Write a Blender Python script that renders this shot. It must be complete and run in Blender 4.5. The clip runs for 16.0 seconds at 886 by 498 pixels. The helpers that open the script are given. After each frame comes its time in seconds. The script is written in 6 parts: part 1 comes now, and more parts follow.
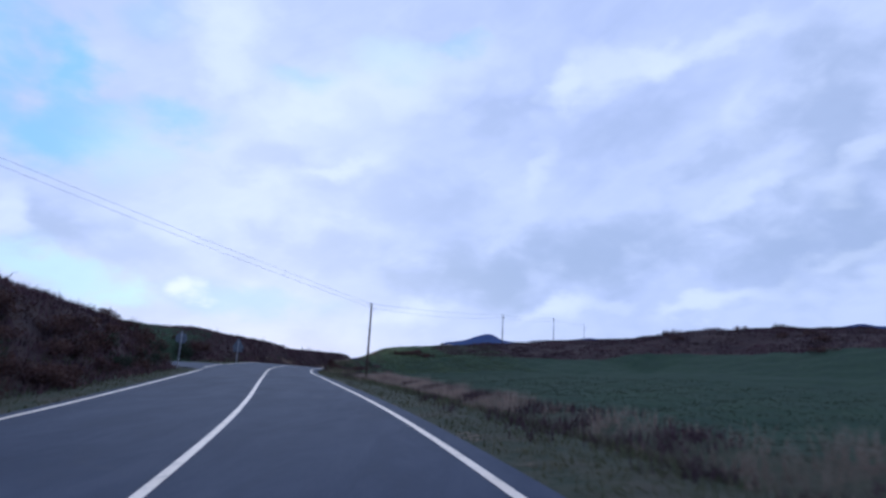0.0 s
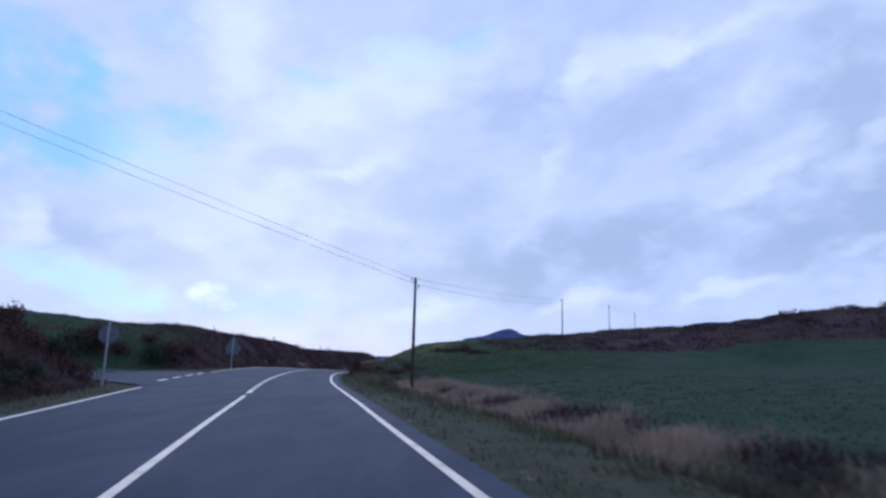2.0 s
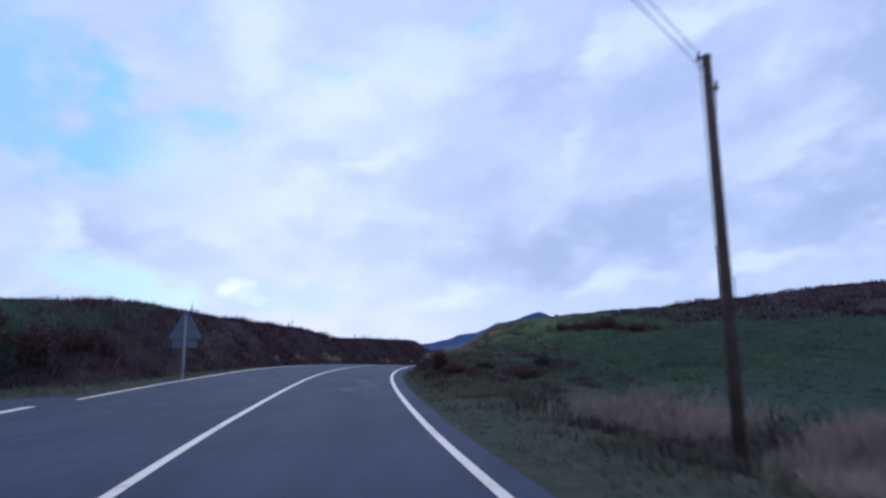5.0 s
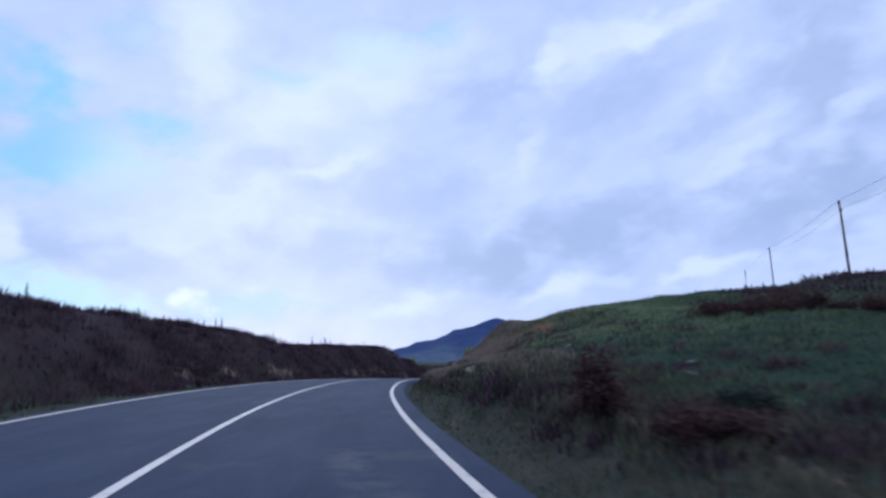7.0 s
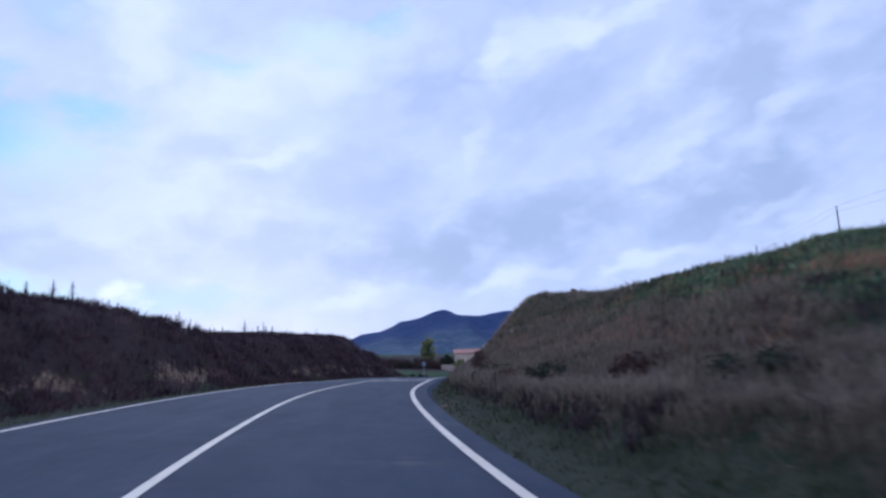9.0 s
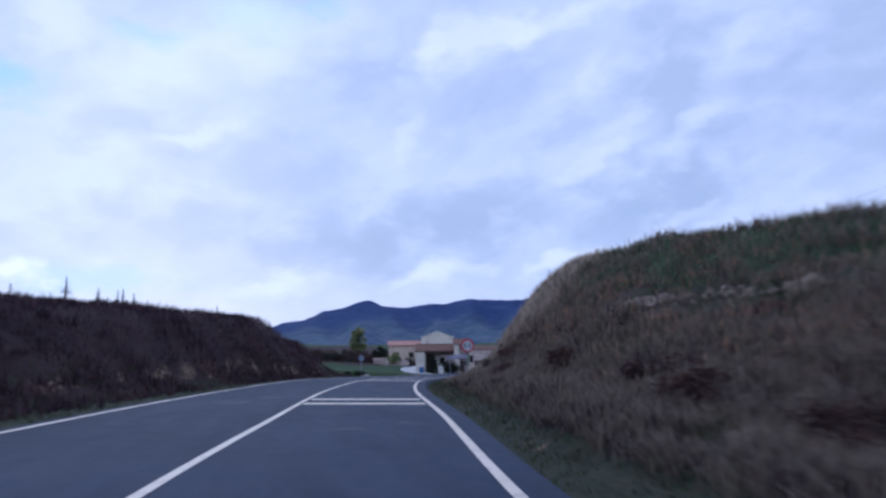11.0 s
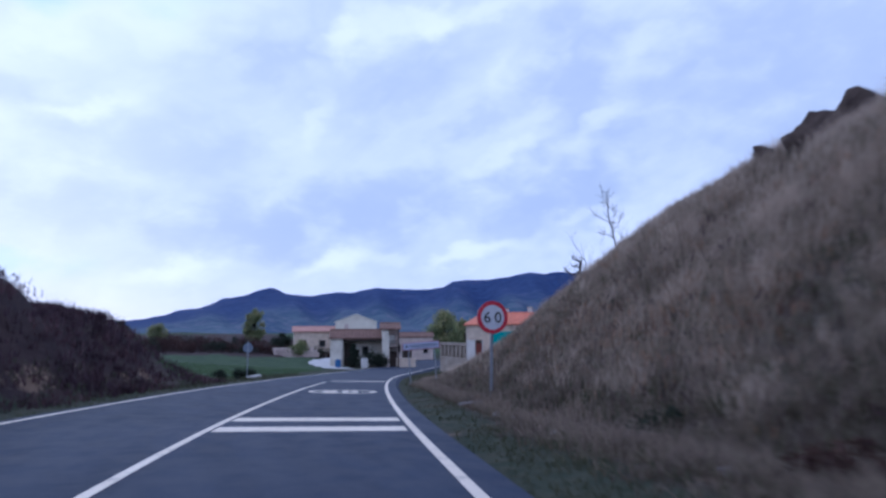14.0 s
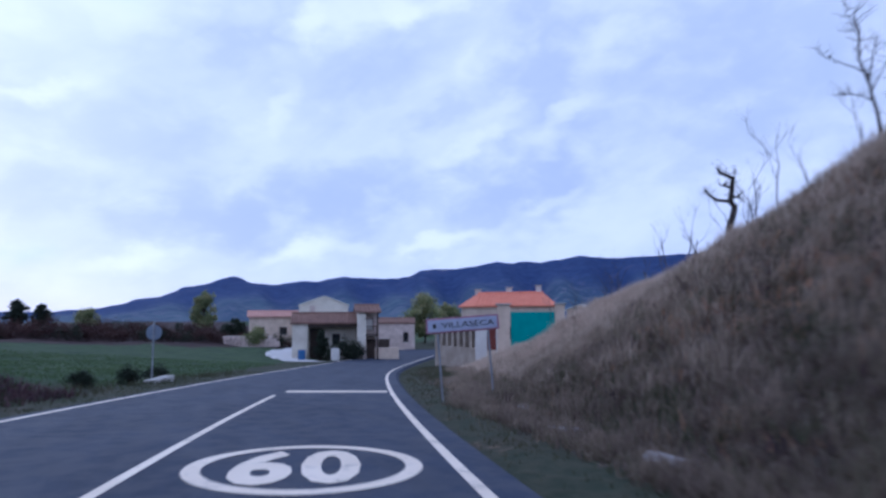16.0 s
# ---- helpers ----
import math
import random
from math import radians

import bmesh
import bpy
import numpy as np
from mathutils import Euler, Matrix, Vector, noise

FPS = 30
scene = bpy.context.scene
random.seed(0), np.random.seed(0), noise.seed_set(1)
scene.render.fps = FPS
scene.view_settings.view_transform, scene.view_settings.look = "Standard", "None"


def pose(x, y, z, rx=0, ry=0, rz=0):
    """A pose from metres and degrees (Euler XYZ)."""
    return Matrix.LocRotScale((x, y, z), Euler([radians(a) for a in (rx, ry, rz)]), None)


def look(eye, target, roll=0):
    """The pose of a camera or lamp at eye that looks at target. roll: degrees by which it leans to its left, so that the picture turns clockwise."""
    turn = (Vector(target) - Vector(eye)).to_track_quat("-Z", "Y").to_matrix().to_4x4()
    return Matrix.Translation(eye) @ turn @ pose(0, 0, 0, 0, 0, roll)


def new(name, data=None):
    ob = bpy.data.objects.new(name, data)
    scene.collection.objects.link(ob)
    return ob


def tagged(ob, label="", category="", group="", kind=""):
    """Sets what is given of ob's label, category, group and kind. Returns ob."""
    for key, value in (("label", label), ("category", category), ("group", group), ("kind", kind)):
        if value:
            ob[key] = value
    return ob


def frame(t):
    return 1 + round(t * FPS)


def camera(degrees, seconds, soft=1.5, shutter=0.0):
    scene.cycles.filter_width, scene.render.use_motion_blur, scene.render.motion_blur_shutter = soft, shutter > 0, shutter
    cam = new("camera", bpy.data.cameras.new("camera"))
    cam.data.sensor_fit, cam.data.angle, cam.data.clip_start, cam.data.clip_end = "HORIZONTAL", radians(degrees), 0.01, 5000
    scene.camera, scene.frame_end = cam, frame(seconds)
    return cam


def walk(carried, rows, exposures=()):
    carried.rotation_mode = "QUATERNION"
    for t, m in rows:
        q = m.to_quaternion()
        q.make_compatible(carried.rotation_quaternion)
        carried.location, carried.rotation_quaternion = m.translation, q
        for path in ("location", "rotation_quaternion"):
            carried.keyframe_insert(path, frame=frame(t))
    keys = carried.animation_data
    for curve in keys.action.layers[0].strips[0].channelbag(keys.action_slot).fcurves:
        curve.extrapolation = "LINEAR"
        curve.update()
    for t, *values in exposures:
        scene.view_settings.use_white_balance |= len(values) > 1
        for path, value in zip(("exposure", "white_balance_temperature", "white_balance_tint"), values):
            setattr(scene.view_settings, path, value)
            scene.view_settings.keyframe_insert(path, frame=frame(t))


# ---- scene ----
cam = camera(71.1, 16.0, 2.7, 0.4)
PATH = [
    (0.0, pose(0.148, 0.081, 1.166, 101.290, -3.159, -2.091)),
    (0.5, pose(-0.471, 3.819, 1.250, 101.249, -2.747, -1.364)),
    (1.0, pose(-1.095, 7.619, 1.338, 101.176, -2.566, -1.016)),
    (1.5, pose(-1.727, 11.458, 1.398, 101.106, -2.184, -0.932)),
    (2.0, pose(-2.401, 15.316, 1.455, 100.902, -1.520, -0.241)),
    (2.5, pose(-3.127, 19.191, 1.520, 100.596, -1.004, 0.365)),
    (3.0, pose(-3.902, 23.082, 1.580, 100.727, -1.006, 1.133)),
    (3.5, pose(-4.711, 26.951, 1.612, 100.530, -0.903, 1.753)),
    (4.0, pose(-5.594, 30.732, 1.659, 99.932, -0.328, 1.983)),
    (4.5, pose(-6.468, 34.518, 1.686, 99.694, 0.197, 2.378)),
    (5.0, pose(-7.340, 38.335, 1.709, 99.689, 0.583, 2.467)),
    (5.5, pose(-8.181, 42.175, 1.729, 99.817, 0.895, 1.928)),
    (6.0, pose(-8.959, 46.031, 1.747, 100.009, 1.204, 0.793)),
    (6.5, pose(-9.669, 49.929, 1.795, 100.184, 1.501, -0.570)),
    (7.0, pose(-10.352, 53.889, 1.848, 100.272, 1.658, -1.427)),
    (7.5, pose(-10.977, 57.891, 1.895, 100.047, 1.968, -2.556)),
    (8.0, pose(-11.570, 61.930, 1.940, 99.677, 1.788, -3.834)),
    (8.5, pose(-12.202, 65.971, 1.969, 99.333, 2.316, -5.058)),
    (9.0, pose(-12.739, 69.990, 2.000, 99.379, 2.314, -6.425)),
    (9.5, pose(-13.049, 74.036, 2.036, 99.506, 1.964, -8.064)),
    (10.0, pose(-13.243, 78.089, 2.072, 99.447, 1.595, -9.765)),
    (10.5, pose(-13.279, 82.160, 2.082, 99.102, 1.192, -11.589)),
    (11.0, pose(-13.129, 86.261, 2.085, 98.497, 0.680, -13.493)),
    (11.5, pose(-12.850, 90.408, 2.045, 97.824, 0.188, -15.359)),
    (12.0, pose(-12.364, 94.600, 2.007, 97.571, 0.473, -17.694)),
    (12.5, pose(-11.759, 98.807, 1.866, 97.284, 0.636, -19.753)),
    (13.0, pose(-11.052, 103.012, 1.717, 97.296, 0.651, -20.566)),
    (13.5, pose(-10.291, 107.167, 1.581, 97.402, 0.378, -21.264)),
    (14.0, pose(-9.533, 111.172, 1.449, 97.485, 0.438, -22.088)),
    (14.5, pose(-8.714, 115.038, 1.300, 97.167, 0.144, -22.836)),
    (15.0, pose(-7.827, 118.750, 1.146, 96.999, 0.347, -23.659)),
    (15.5, pose(-6.984, 122.227, 1.015, 96.833, 0.788, -24.427)),
    (16.0, pose(-6.115, 125.891, 0.845, 96.509, 0.439, -25.186)),
]
walk(cam, PATH, [(0.0, -0.04, 4820, 8), (9.0, 0.0, 4770, 9), (11.9, 0.05, 4730, 10.5), (13.2, 0.13, 4680, 11), (16.0, 0.15, 4690, 11)])

# world, sky and light -------------------------------------------------------
world = bpy.data.worlds.new("overcast_sky")
scene.world = world
world.use_nodes = True


def build_sky():
    nt = world.node_tree
    nt.nodes.clear()
    N, K = nt.nodes.new, nt.links.new
    out, bg = N("ShaderNodeOutputWorld"), N("ShaderNodeBackground")
    K(bg.outputs[0], out.inputs[0])
    geo = N("ShaderNodeTexCoord")
    sky = N("ShaderNodeTexSky")
    sky.sky_type, sky.sun_disc = "NISHITA", False
    sky.sun_elevation, sky.sun_rotation = radians(16), radians(-14)
    sky.air_density, sky.dust_density = 1.0, 1.5
    skyc = N("ShaderNodeMix")
    skyc.data_type, skyc.blend_type = "RGBA", "MULTIPLY"
    skyc.inputs[0].default_value = 1
    K(sky.outputs[0], skyc.inputs[6])
    skyc.inputs[7].default_value = (SKY_GAIN, SKY_GAIN, SKY_GAIN, 1)

    def mixc(fac, a, b):
        m = N("ShaderNodeMix")
        m.data_type = "RGBA"
        for sock, v in ((m.inputs[0], fac), (m.inputs[6], a), (m.inputs[7], b)):
            if isinstance(v, (tuple, float, int)):
                sock.default_value = v
            else:
                K(v, sock)
        return m.outputs[2]

    def op(kind, a, b=None, clamp=False):
        m = N("ShaderNodeMath")
        m.operation, m.use_clamp = kind, clamp
        for sock, v in zip(m.inputs, (a, b)):
            if v is None:
                continue
            if isinstance(v, (float, int)):
                sock.default_value = v
            else:
                K(v, sock)
        return m.outputs[0]

    def ramp(v, lo, hi):
        m = N("ShaderNodeMapRange")
        m.interpolation_type = "SMOOTHSTEP"
        K(v, m.inputs[0])
        m.inputs[1].default_value, m.inputs[2].default_value = lo, hi
        return m.outputs[0]

    def noise_tex(vec, scale, detail, rough=0.5, dist=0.0):
        n = N("ShaderNodeTexNoise")
        n.inputs["Scale"].default_value, n.inputs["Detail"].default_value = scale, detail
        n.inputs["Roughness"].default_value, n.inputs["Distortion"].default_value = rough, dist
        K(vec, n.inputs["Vector"])
        return n.outputs[0]

    d = geo.outputs["Generated"]
    sep = N("ShaderNodeSeparateXYZ")
    K(d, sep.inputs[0])
    # clouds lie in a sheet: the direction over its height above the horizon
    zz = op("ADD", op("MAXIMUM", sep.outputs[2], 0.0), 0.22)
    comb = N("ShaderNodeCombineXYZ")
    K(op("DIVIDE", sep.outputs[0], zz), comb.inputs[0])
    K(op("DIVIDE", sep.outputs[1], zz), comb.inputs[1])
    rotm = N("ShaderNodeMapping")
    rotm.inputs["Rotation"].default_value = (0, 0, radians(-38))
    rotm.inputs["Scale"].default_value = (1.0, 0.42, 1.0)
    K(comb.outputs[0], rotm.inputs[0])
    bands = noise_tex(rotm.outputs[0], 1.5, 4.0, 0.45, 0.35)
    fine = noise_tex(comb.outputs[0], 3.2, 7.0, 0.55, 0.2)
    big = noise_tex(comb.outputs[0], 0.75, 3.0, 0.5, 0.3)

    # bearing (to the right of north) and height of the direction, in degrees
    az = op("MULTIPLY", op("ARCTAN2", sep.outputs[0], sep.outputs[1]), 57.2958)
    el = op("MULTIPLY", op("ARCSINE", sep.outputs[2]), 57.2958)
    # the air's turbulence pulls the clouds' edges about, in wide swirls and in small frays
    sheet = N("ShaderNodeCombineXYZ")
    K(op("MULTIPLY", az, 0.1), sheet.inputs[0])
    K(op("MULTIPLY", el, 0.16), sheet.inputs[1])
    shifted = N("ShaderNodeMapping")
    shifted.inputs["Location"].default_value = (7.3, 2.9, 4.1)
    K(sheet.outputs[0], shifted.inputs[0])
    puff = noise_tex(shifted.outputs[0], 2.6, 5.0, 0.50, 0.2)
    swirl_a, swirl_e = noise_tex(sheet.outputs[0], 1.5, 5.0, 0.52), noise_tex(shifted.outputs[0], 1.7, 5.0, 0.52)
    az_w = op("ADD", az, op("MULTIPLY", op("SUBTRACT", swirl_a, 0.5), 9.0))
    el_w = op("ADD", el, op("MULTIPLY", op("SUBTRACT", swirl_e, 0.5), 5.0))
    ragged = op("MULTIPLY", op("SUBTRACT", puff, 0.5), 1.5)

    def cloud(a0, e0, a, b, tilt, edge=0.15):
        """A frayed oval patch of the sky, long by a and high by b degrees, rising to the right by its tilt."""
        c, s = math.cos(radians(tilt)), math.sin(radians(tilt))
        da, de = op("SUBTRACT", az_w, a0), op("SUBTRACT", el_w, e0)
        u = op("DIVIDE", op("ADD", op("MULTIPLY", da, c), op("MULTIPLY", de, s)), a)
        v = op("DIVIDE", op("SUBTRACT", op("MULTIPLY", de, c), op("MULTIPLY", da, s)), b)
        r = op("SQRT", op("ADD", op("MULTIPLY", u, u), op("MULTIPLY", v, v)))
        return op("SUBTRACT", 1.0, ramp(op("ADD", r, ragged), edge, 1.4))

    lilac, pale, white = (0.745, 0.725, 0.875, 1), (0.855, 0.815, 0.92, 1), (1.08, 1.0, 1.01, 1)
    grey, bluish, cyan = (0.555, 0.57, 0.68, 1), (0.44, 0.72, 1.0, 1), (0.82, 0.97, 1.0, 1)
    col = mixc(ramp(bands, 0.36, 0.64), lilac, pale)
    col = mixc(op("MULTIPLY", ramp(fine, 0.52, 0.74), 0.10), col, white)
    col = mixc(op("MULTIPLY", ramp(big, 0.46, 0.66), 0.14), col, grey)
    # streaks of thin cloud that rise to the right
    flow = N("ShaderNodeCombineXYZ")
    K(op("ADD", op("MULTIPLY", az, 0.052), op("MULTIPLY", el, 0.035)), flow.inputs[0])
    K(op("SUBTRACT", op("MULTIPLY", el, 0.16), op("MULTIPLY", az, 0.085)), flow.inputs[1])
    streak = noise_tex(flow.outputs[0], 1.6, 6.0, 0.55, 0.5)
    col = mixc(op("MULTIPLY", ramp(streak, 0.48, 0.74), 0.20), col, white)
    col = mixc(op("MULTIPLY", ramp(streak, 0.52, 0.30), 0.18), col, grey)
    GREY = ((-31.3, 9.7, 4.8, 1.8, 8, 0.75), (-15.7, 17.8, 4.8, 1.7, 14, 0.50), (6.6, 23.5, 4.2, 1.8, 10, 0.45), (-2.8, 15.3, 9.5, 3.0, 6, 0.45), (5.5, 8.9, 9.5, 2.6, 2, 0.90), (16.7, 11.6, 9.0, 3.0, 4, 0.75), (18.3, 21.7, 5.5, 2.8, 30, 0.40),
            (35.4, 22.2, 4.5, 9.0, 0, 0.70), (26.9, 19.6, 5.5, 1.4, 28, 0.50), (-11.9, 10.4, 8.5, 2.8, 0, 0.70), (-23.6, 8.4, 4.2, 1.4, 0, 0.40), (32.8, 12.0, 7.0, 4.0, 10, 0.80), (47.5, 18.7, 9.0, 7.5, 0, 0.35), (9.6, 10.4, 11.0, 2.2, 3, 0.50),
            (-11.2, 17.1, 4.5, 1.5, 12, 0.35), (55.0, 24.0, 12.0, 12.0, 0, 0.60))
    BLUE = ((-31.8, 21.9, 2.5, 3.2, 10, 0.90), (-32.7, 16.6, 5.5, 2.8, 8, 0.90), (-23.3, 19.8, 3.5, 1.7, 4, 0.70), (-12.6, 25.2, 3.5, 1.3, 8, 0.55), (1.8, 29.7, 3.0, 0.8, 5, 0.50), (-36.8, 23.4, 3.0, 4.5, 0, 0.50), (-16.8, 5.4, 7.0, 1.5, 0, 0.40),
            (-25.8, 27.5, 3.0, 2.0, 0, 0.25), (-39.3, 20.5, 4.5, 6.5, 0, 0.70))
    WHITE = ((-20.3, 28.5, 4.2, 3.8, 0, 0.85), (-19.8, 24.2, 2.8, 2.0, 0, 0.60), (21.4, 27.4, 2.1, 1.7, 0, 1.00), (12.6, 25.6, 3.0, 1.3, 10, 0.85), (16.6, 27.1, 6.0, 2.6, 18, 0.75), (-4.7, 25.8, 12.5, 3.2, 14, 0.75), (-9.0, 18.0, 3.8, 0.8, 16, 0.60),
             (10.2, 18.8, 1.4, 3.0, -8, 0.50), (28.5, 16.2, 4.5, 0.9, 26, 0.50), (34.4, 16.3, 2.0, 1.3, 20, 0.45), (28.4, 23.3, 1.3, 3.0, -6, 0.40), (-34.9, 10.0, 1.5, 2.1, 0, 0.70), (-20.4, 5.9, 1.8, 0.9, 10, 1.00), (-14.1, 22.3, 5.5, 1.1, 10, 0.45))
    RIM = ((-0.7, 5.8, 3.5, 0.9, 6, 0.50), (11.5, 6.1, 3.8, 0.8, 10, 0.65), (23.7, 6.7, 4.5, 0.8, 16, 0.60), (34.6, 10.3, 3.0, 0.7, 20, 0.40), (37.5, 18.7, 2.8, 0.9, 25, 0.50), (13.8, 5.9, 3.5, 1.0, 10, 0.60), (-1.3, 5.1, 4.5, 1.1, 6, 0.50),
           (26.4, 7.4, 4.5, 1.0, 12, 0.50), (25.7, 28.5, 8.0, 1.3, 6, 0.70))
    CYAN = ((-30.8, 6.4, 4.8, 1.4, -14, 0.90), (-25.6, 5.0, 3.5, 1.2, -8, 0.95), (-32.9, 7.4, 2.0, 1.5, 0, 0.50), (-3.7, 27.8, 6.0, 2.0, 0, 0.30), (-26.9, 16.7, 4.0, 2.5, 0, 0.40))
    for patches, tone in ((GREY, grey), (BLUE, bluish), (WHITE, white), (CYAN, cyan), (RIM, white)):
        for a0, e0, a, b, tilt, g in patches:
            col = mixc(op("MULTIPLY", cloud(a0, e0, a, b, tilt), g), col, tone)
    # small puffs everywhere in the sheet
    col = mixc(op("MULTIPLY", ramp(puff, 0.48, 0.78), 0.16), col, white)
    col = mixc(op("MULTIPLY", ramp(puff, 0.52, 0.24), 0.12), col, grey)
    # the clear air low behind the clouds
    col = mixc(0.06, col, skyc.outputs[2])
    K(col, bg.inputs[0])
    bg.inputs[1].default_value = SKY_STRENGTH


SKY_GAIN, SKY_STRENGTH = 0.10, 0.86
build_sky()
sun = new("sun", bpy.data.lights.new("sun", "SUN"))
sun.data.energy, sun.data.angle, sun.data.color = 0.5, radians(30), (1.0, 0.93, 0.84)
sun.matrix_world = look((0, 0, 60), (0.25 * 60, -0.92 * 60, 60 - 0.45 * 60))

# materials --------------------------------------------------------------------


class Mat:
    """A node material with a few short cuts."""

    def __init__(self, name, rough=0.9, spec=0.3, metal=0.0):
        self.m = bpy.data.materials.new(name)
        self.m.use_nodes = True
        self.nt = self.m.node_tree
        self.b = self.nt.nodes["Principled BSDF"]
        self.b.inputs["Roughness"].default_value = rough
        self.b.inputs["Specular IOR Level"].default_value = spec
        self.b.inputs["Metallic"].default_value = metal
        tc = self.nt.nodes.new("ShaderNodeTexCoord")
        g = self.nt.nodes.new("ShaderNodeNewGeometry")
        self.world_pos, self.obj_pos, self.island = g.outputs["Position"], tc.outputs["Object"], g.outputs["Random Per Island"]

    def link(self, a, b):
        if isinstance(a, (tuple, float, int)):
            b.default_value = a
        else:
            self.nt.links.new(a, b)

    def noise(self, scale, detail=4, rough=0.55, dist=0.0, pos=None, stretch=None):
        n = self.nt.nodes.new("ShaderNodeTexNoise")
        n.inputs["Scale"].default_value, n.inputs["Detail"].default_value = scale, detail
        n.inputs["Roughness"].default_value, n.inputs["Distortion"].default_value = rough, dist
        p = pos or self.obj_pos
        if stretch:
            mp = self.nt.nodes.new("ShaderNodeMapping")
            mp.inputs["Scale"].default_value = stretch
            self.link(p, mp.inputs[0])
            p = mp.outputs[0]
        self.link(p, n.inputs["Vector"])
        return n.outputs[0]

    def remap(self, v, lo, hi, a=0.0, b=1.0):
        m = self.nt.nodes.new("ShaderNodeMapRange")
        m.inputs[1].default_value, m.inputs[2].default_value, m.inputs[3].default_value, m.inputs[4].default_value = lo, hi, a, b
        self.link(v, m.inputs[0])
        return m.outputs[0]

    def mul(self, a, b):
        m = self.nt.nodes.new("ShaderNodeMath")
        m.operation = "MULTIPLY"
        self.link(a, m.inputs[0])
        self.link(b, m.inputs[1])
        return m.outputs[0]

    def mix(self, fac, a, b):
        m = self.nt.nodes.new("ShaderNodeMix")
        m.data_type = "RGBA"
        self.link(fac, m.inputs[0])
        self.link(a, m.inputs[6])
        self.link(b, m.inputs[7])
        return m.outputs[2]

    def attr(self, name):
        n = self.nt.nodes.new("ShaderNodeAttribute")
        n.attribute_name = name
        return n.outputs["Fac"]

    def object_random(self):
        return self.nt.nodes.new("ShaderNodeObjectInfo").outputs["Random"]

    def color(self, c):
        self.link(c, self.b.inputs["Base Color"])
        return self

    def bump(self, h, strength, distance=0.02):
        n = self.nt.nodes.new("ShaderNodeBump")
        n.inputs["Strength"].default_value, n.inputs["Distance"].default_value = strength, distance
        self.link(h, n.inputs["Height"])
        self.link(n.outputs[0], self.b.inputs["Normal"])
        return self


def c3(r, g, b):
    return (r, g, b, 1.0)


def speckled(name, a, b, scale=6.0, rough=0.9, spec=0.3, bump=0.3, fine=40.0, metal=0.0, vary=0.0):
    """A plain material in two tones of one colour with grain, stains and a fine relief."""
    m = Mat(name, rough, spec, metal)
    big, small = m.noise(scale, 5), m.noise(fine, 3)
    col = m.mix(m.remap(big, 0.35, 0.65), a, b)
    col = m.mix(m.mul(m.remap(small, 0.4, 0.7), 0.35), col, tuple(0.6 * v for v in a[:3]) + (1,))
    if vary:
        col = m.mix(m.mul(m.object_random(), vary), col, tuple(0.55 * v for v in b[:3]) + (1,))
    return m.color(col).bump(small, bump, 0.01).m


def make_asphalt():
    m = Mat("worn_asphalt", 0.85, 0.20)
    lat = m.attr("lateral")
    big = m.noise(0.22, 5, 0.6)
    mid = m.noise(2.6, 5, 0.6)
    drift = m.noise(1.0, 5, 0.65, 0.4, None, (1.6, 0.35, 1.0))
    fine = m.noise(85, 3, 0.7)
    grit = m.noise(22, 4, 0.7)
    col = m.mix(m.remap(big, 0.35, 0.65), c3(0.022, 0.032, 0.064), c3(0.036, 0.048, 0.086))
    col = m.mix(m.mul(m.remap(lat, 0.0, 1.0), 0.40), col, c3(0.050, 0.063, 0.102))
    col = m.mix(m.mul(m.remap(drift, 0.46, 0.66), 0.55), col, c3(0.058, 0.070, 0.108))
    col = m.mix(m.mul(m.remap(drift, 0.50, 0.34), 0.50), col, c3(0.023, 0.031, 0.056))
    col = m.mix(m.mul(m.remap(grit, 0.48, 0.70), 0.35), col, c3(0.072, 0.082, 0.114))
    col = m.mix(m.mul(m.remap(fine, 0.45, 0.75), 0.5), col, c3(0.013, 0.017, 0.028))
    patch = m.remap(m.noise(0.55, 3, 0.5, 0.4), 0.66, 0.72)
    col = m.mix(m.mul(patch, m.remap(mid, 0.35, 0.6, 0.0, 0.6)), col, c3(0.085, 0.088, 0.100))
    col = m.mix(m.mul(m.attr("patch"), m.remap(mid, 0.40, 0.58)), col, c3(0.092, 0.094, 0.108))
    return m.color(col).bump(fine, 0.35, 0.006).m


def make_paint():
    m = Mat("road_paint", 0.62, 0.4)
    wear, grain = m.noise(3.5, 6, 0.65), m.noise(60, 3, 0.7)
    col = m.mix(m.remap(m.noise(0.8, 3), 0.3, 0.7), c3(0.70, 0.60, 0.48), c3(0.82, 0.72, 0.60))
    col = m.mix(m.mul(m.remap(wear, 0.54, 0.74), m.remap(grain, 0.35, 0.6)), col, c3(0.13, 0.128, 0.13))
    return m.color(col).bump(grain, 0.3, 0.004).m


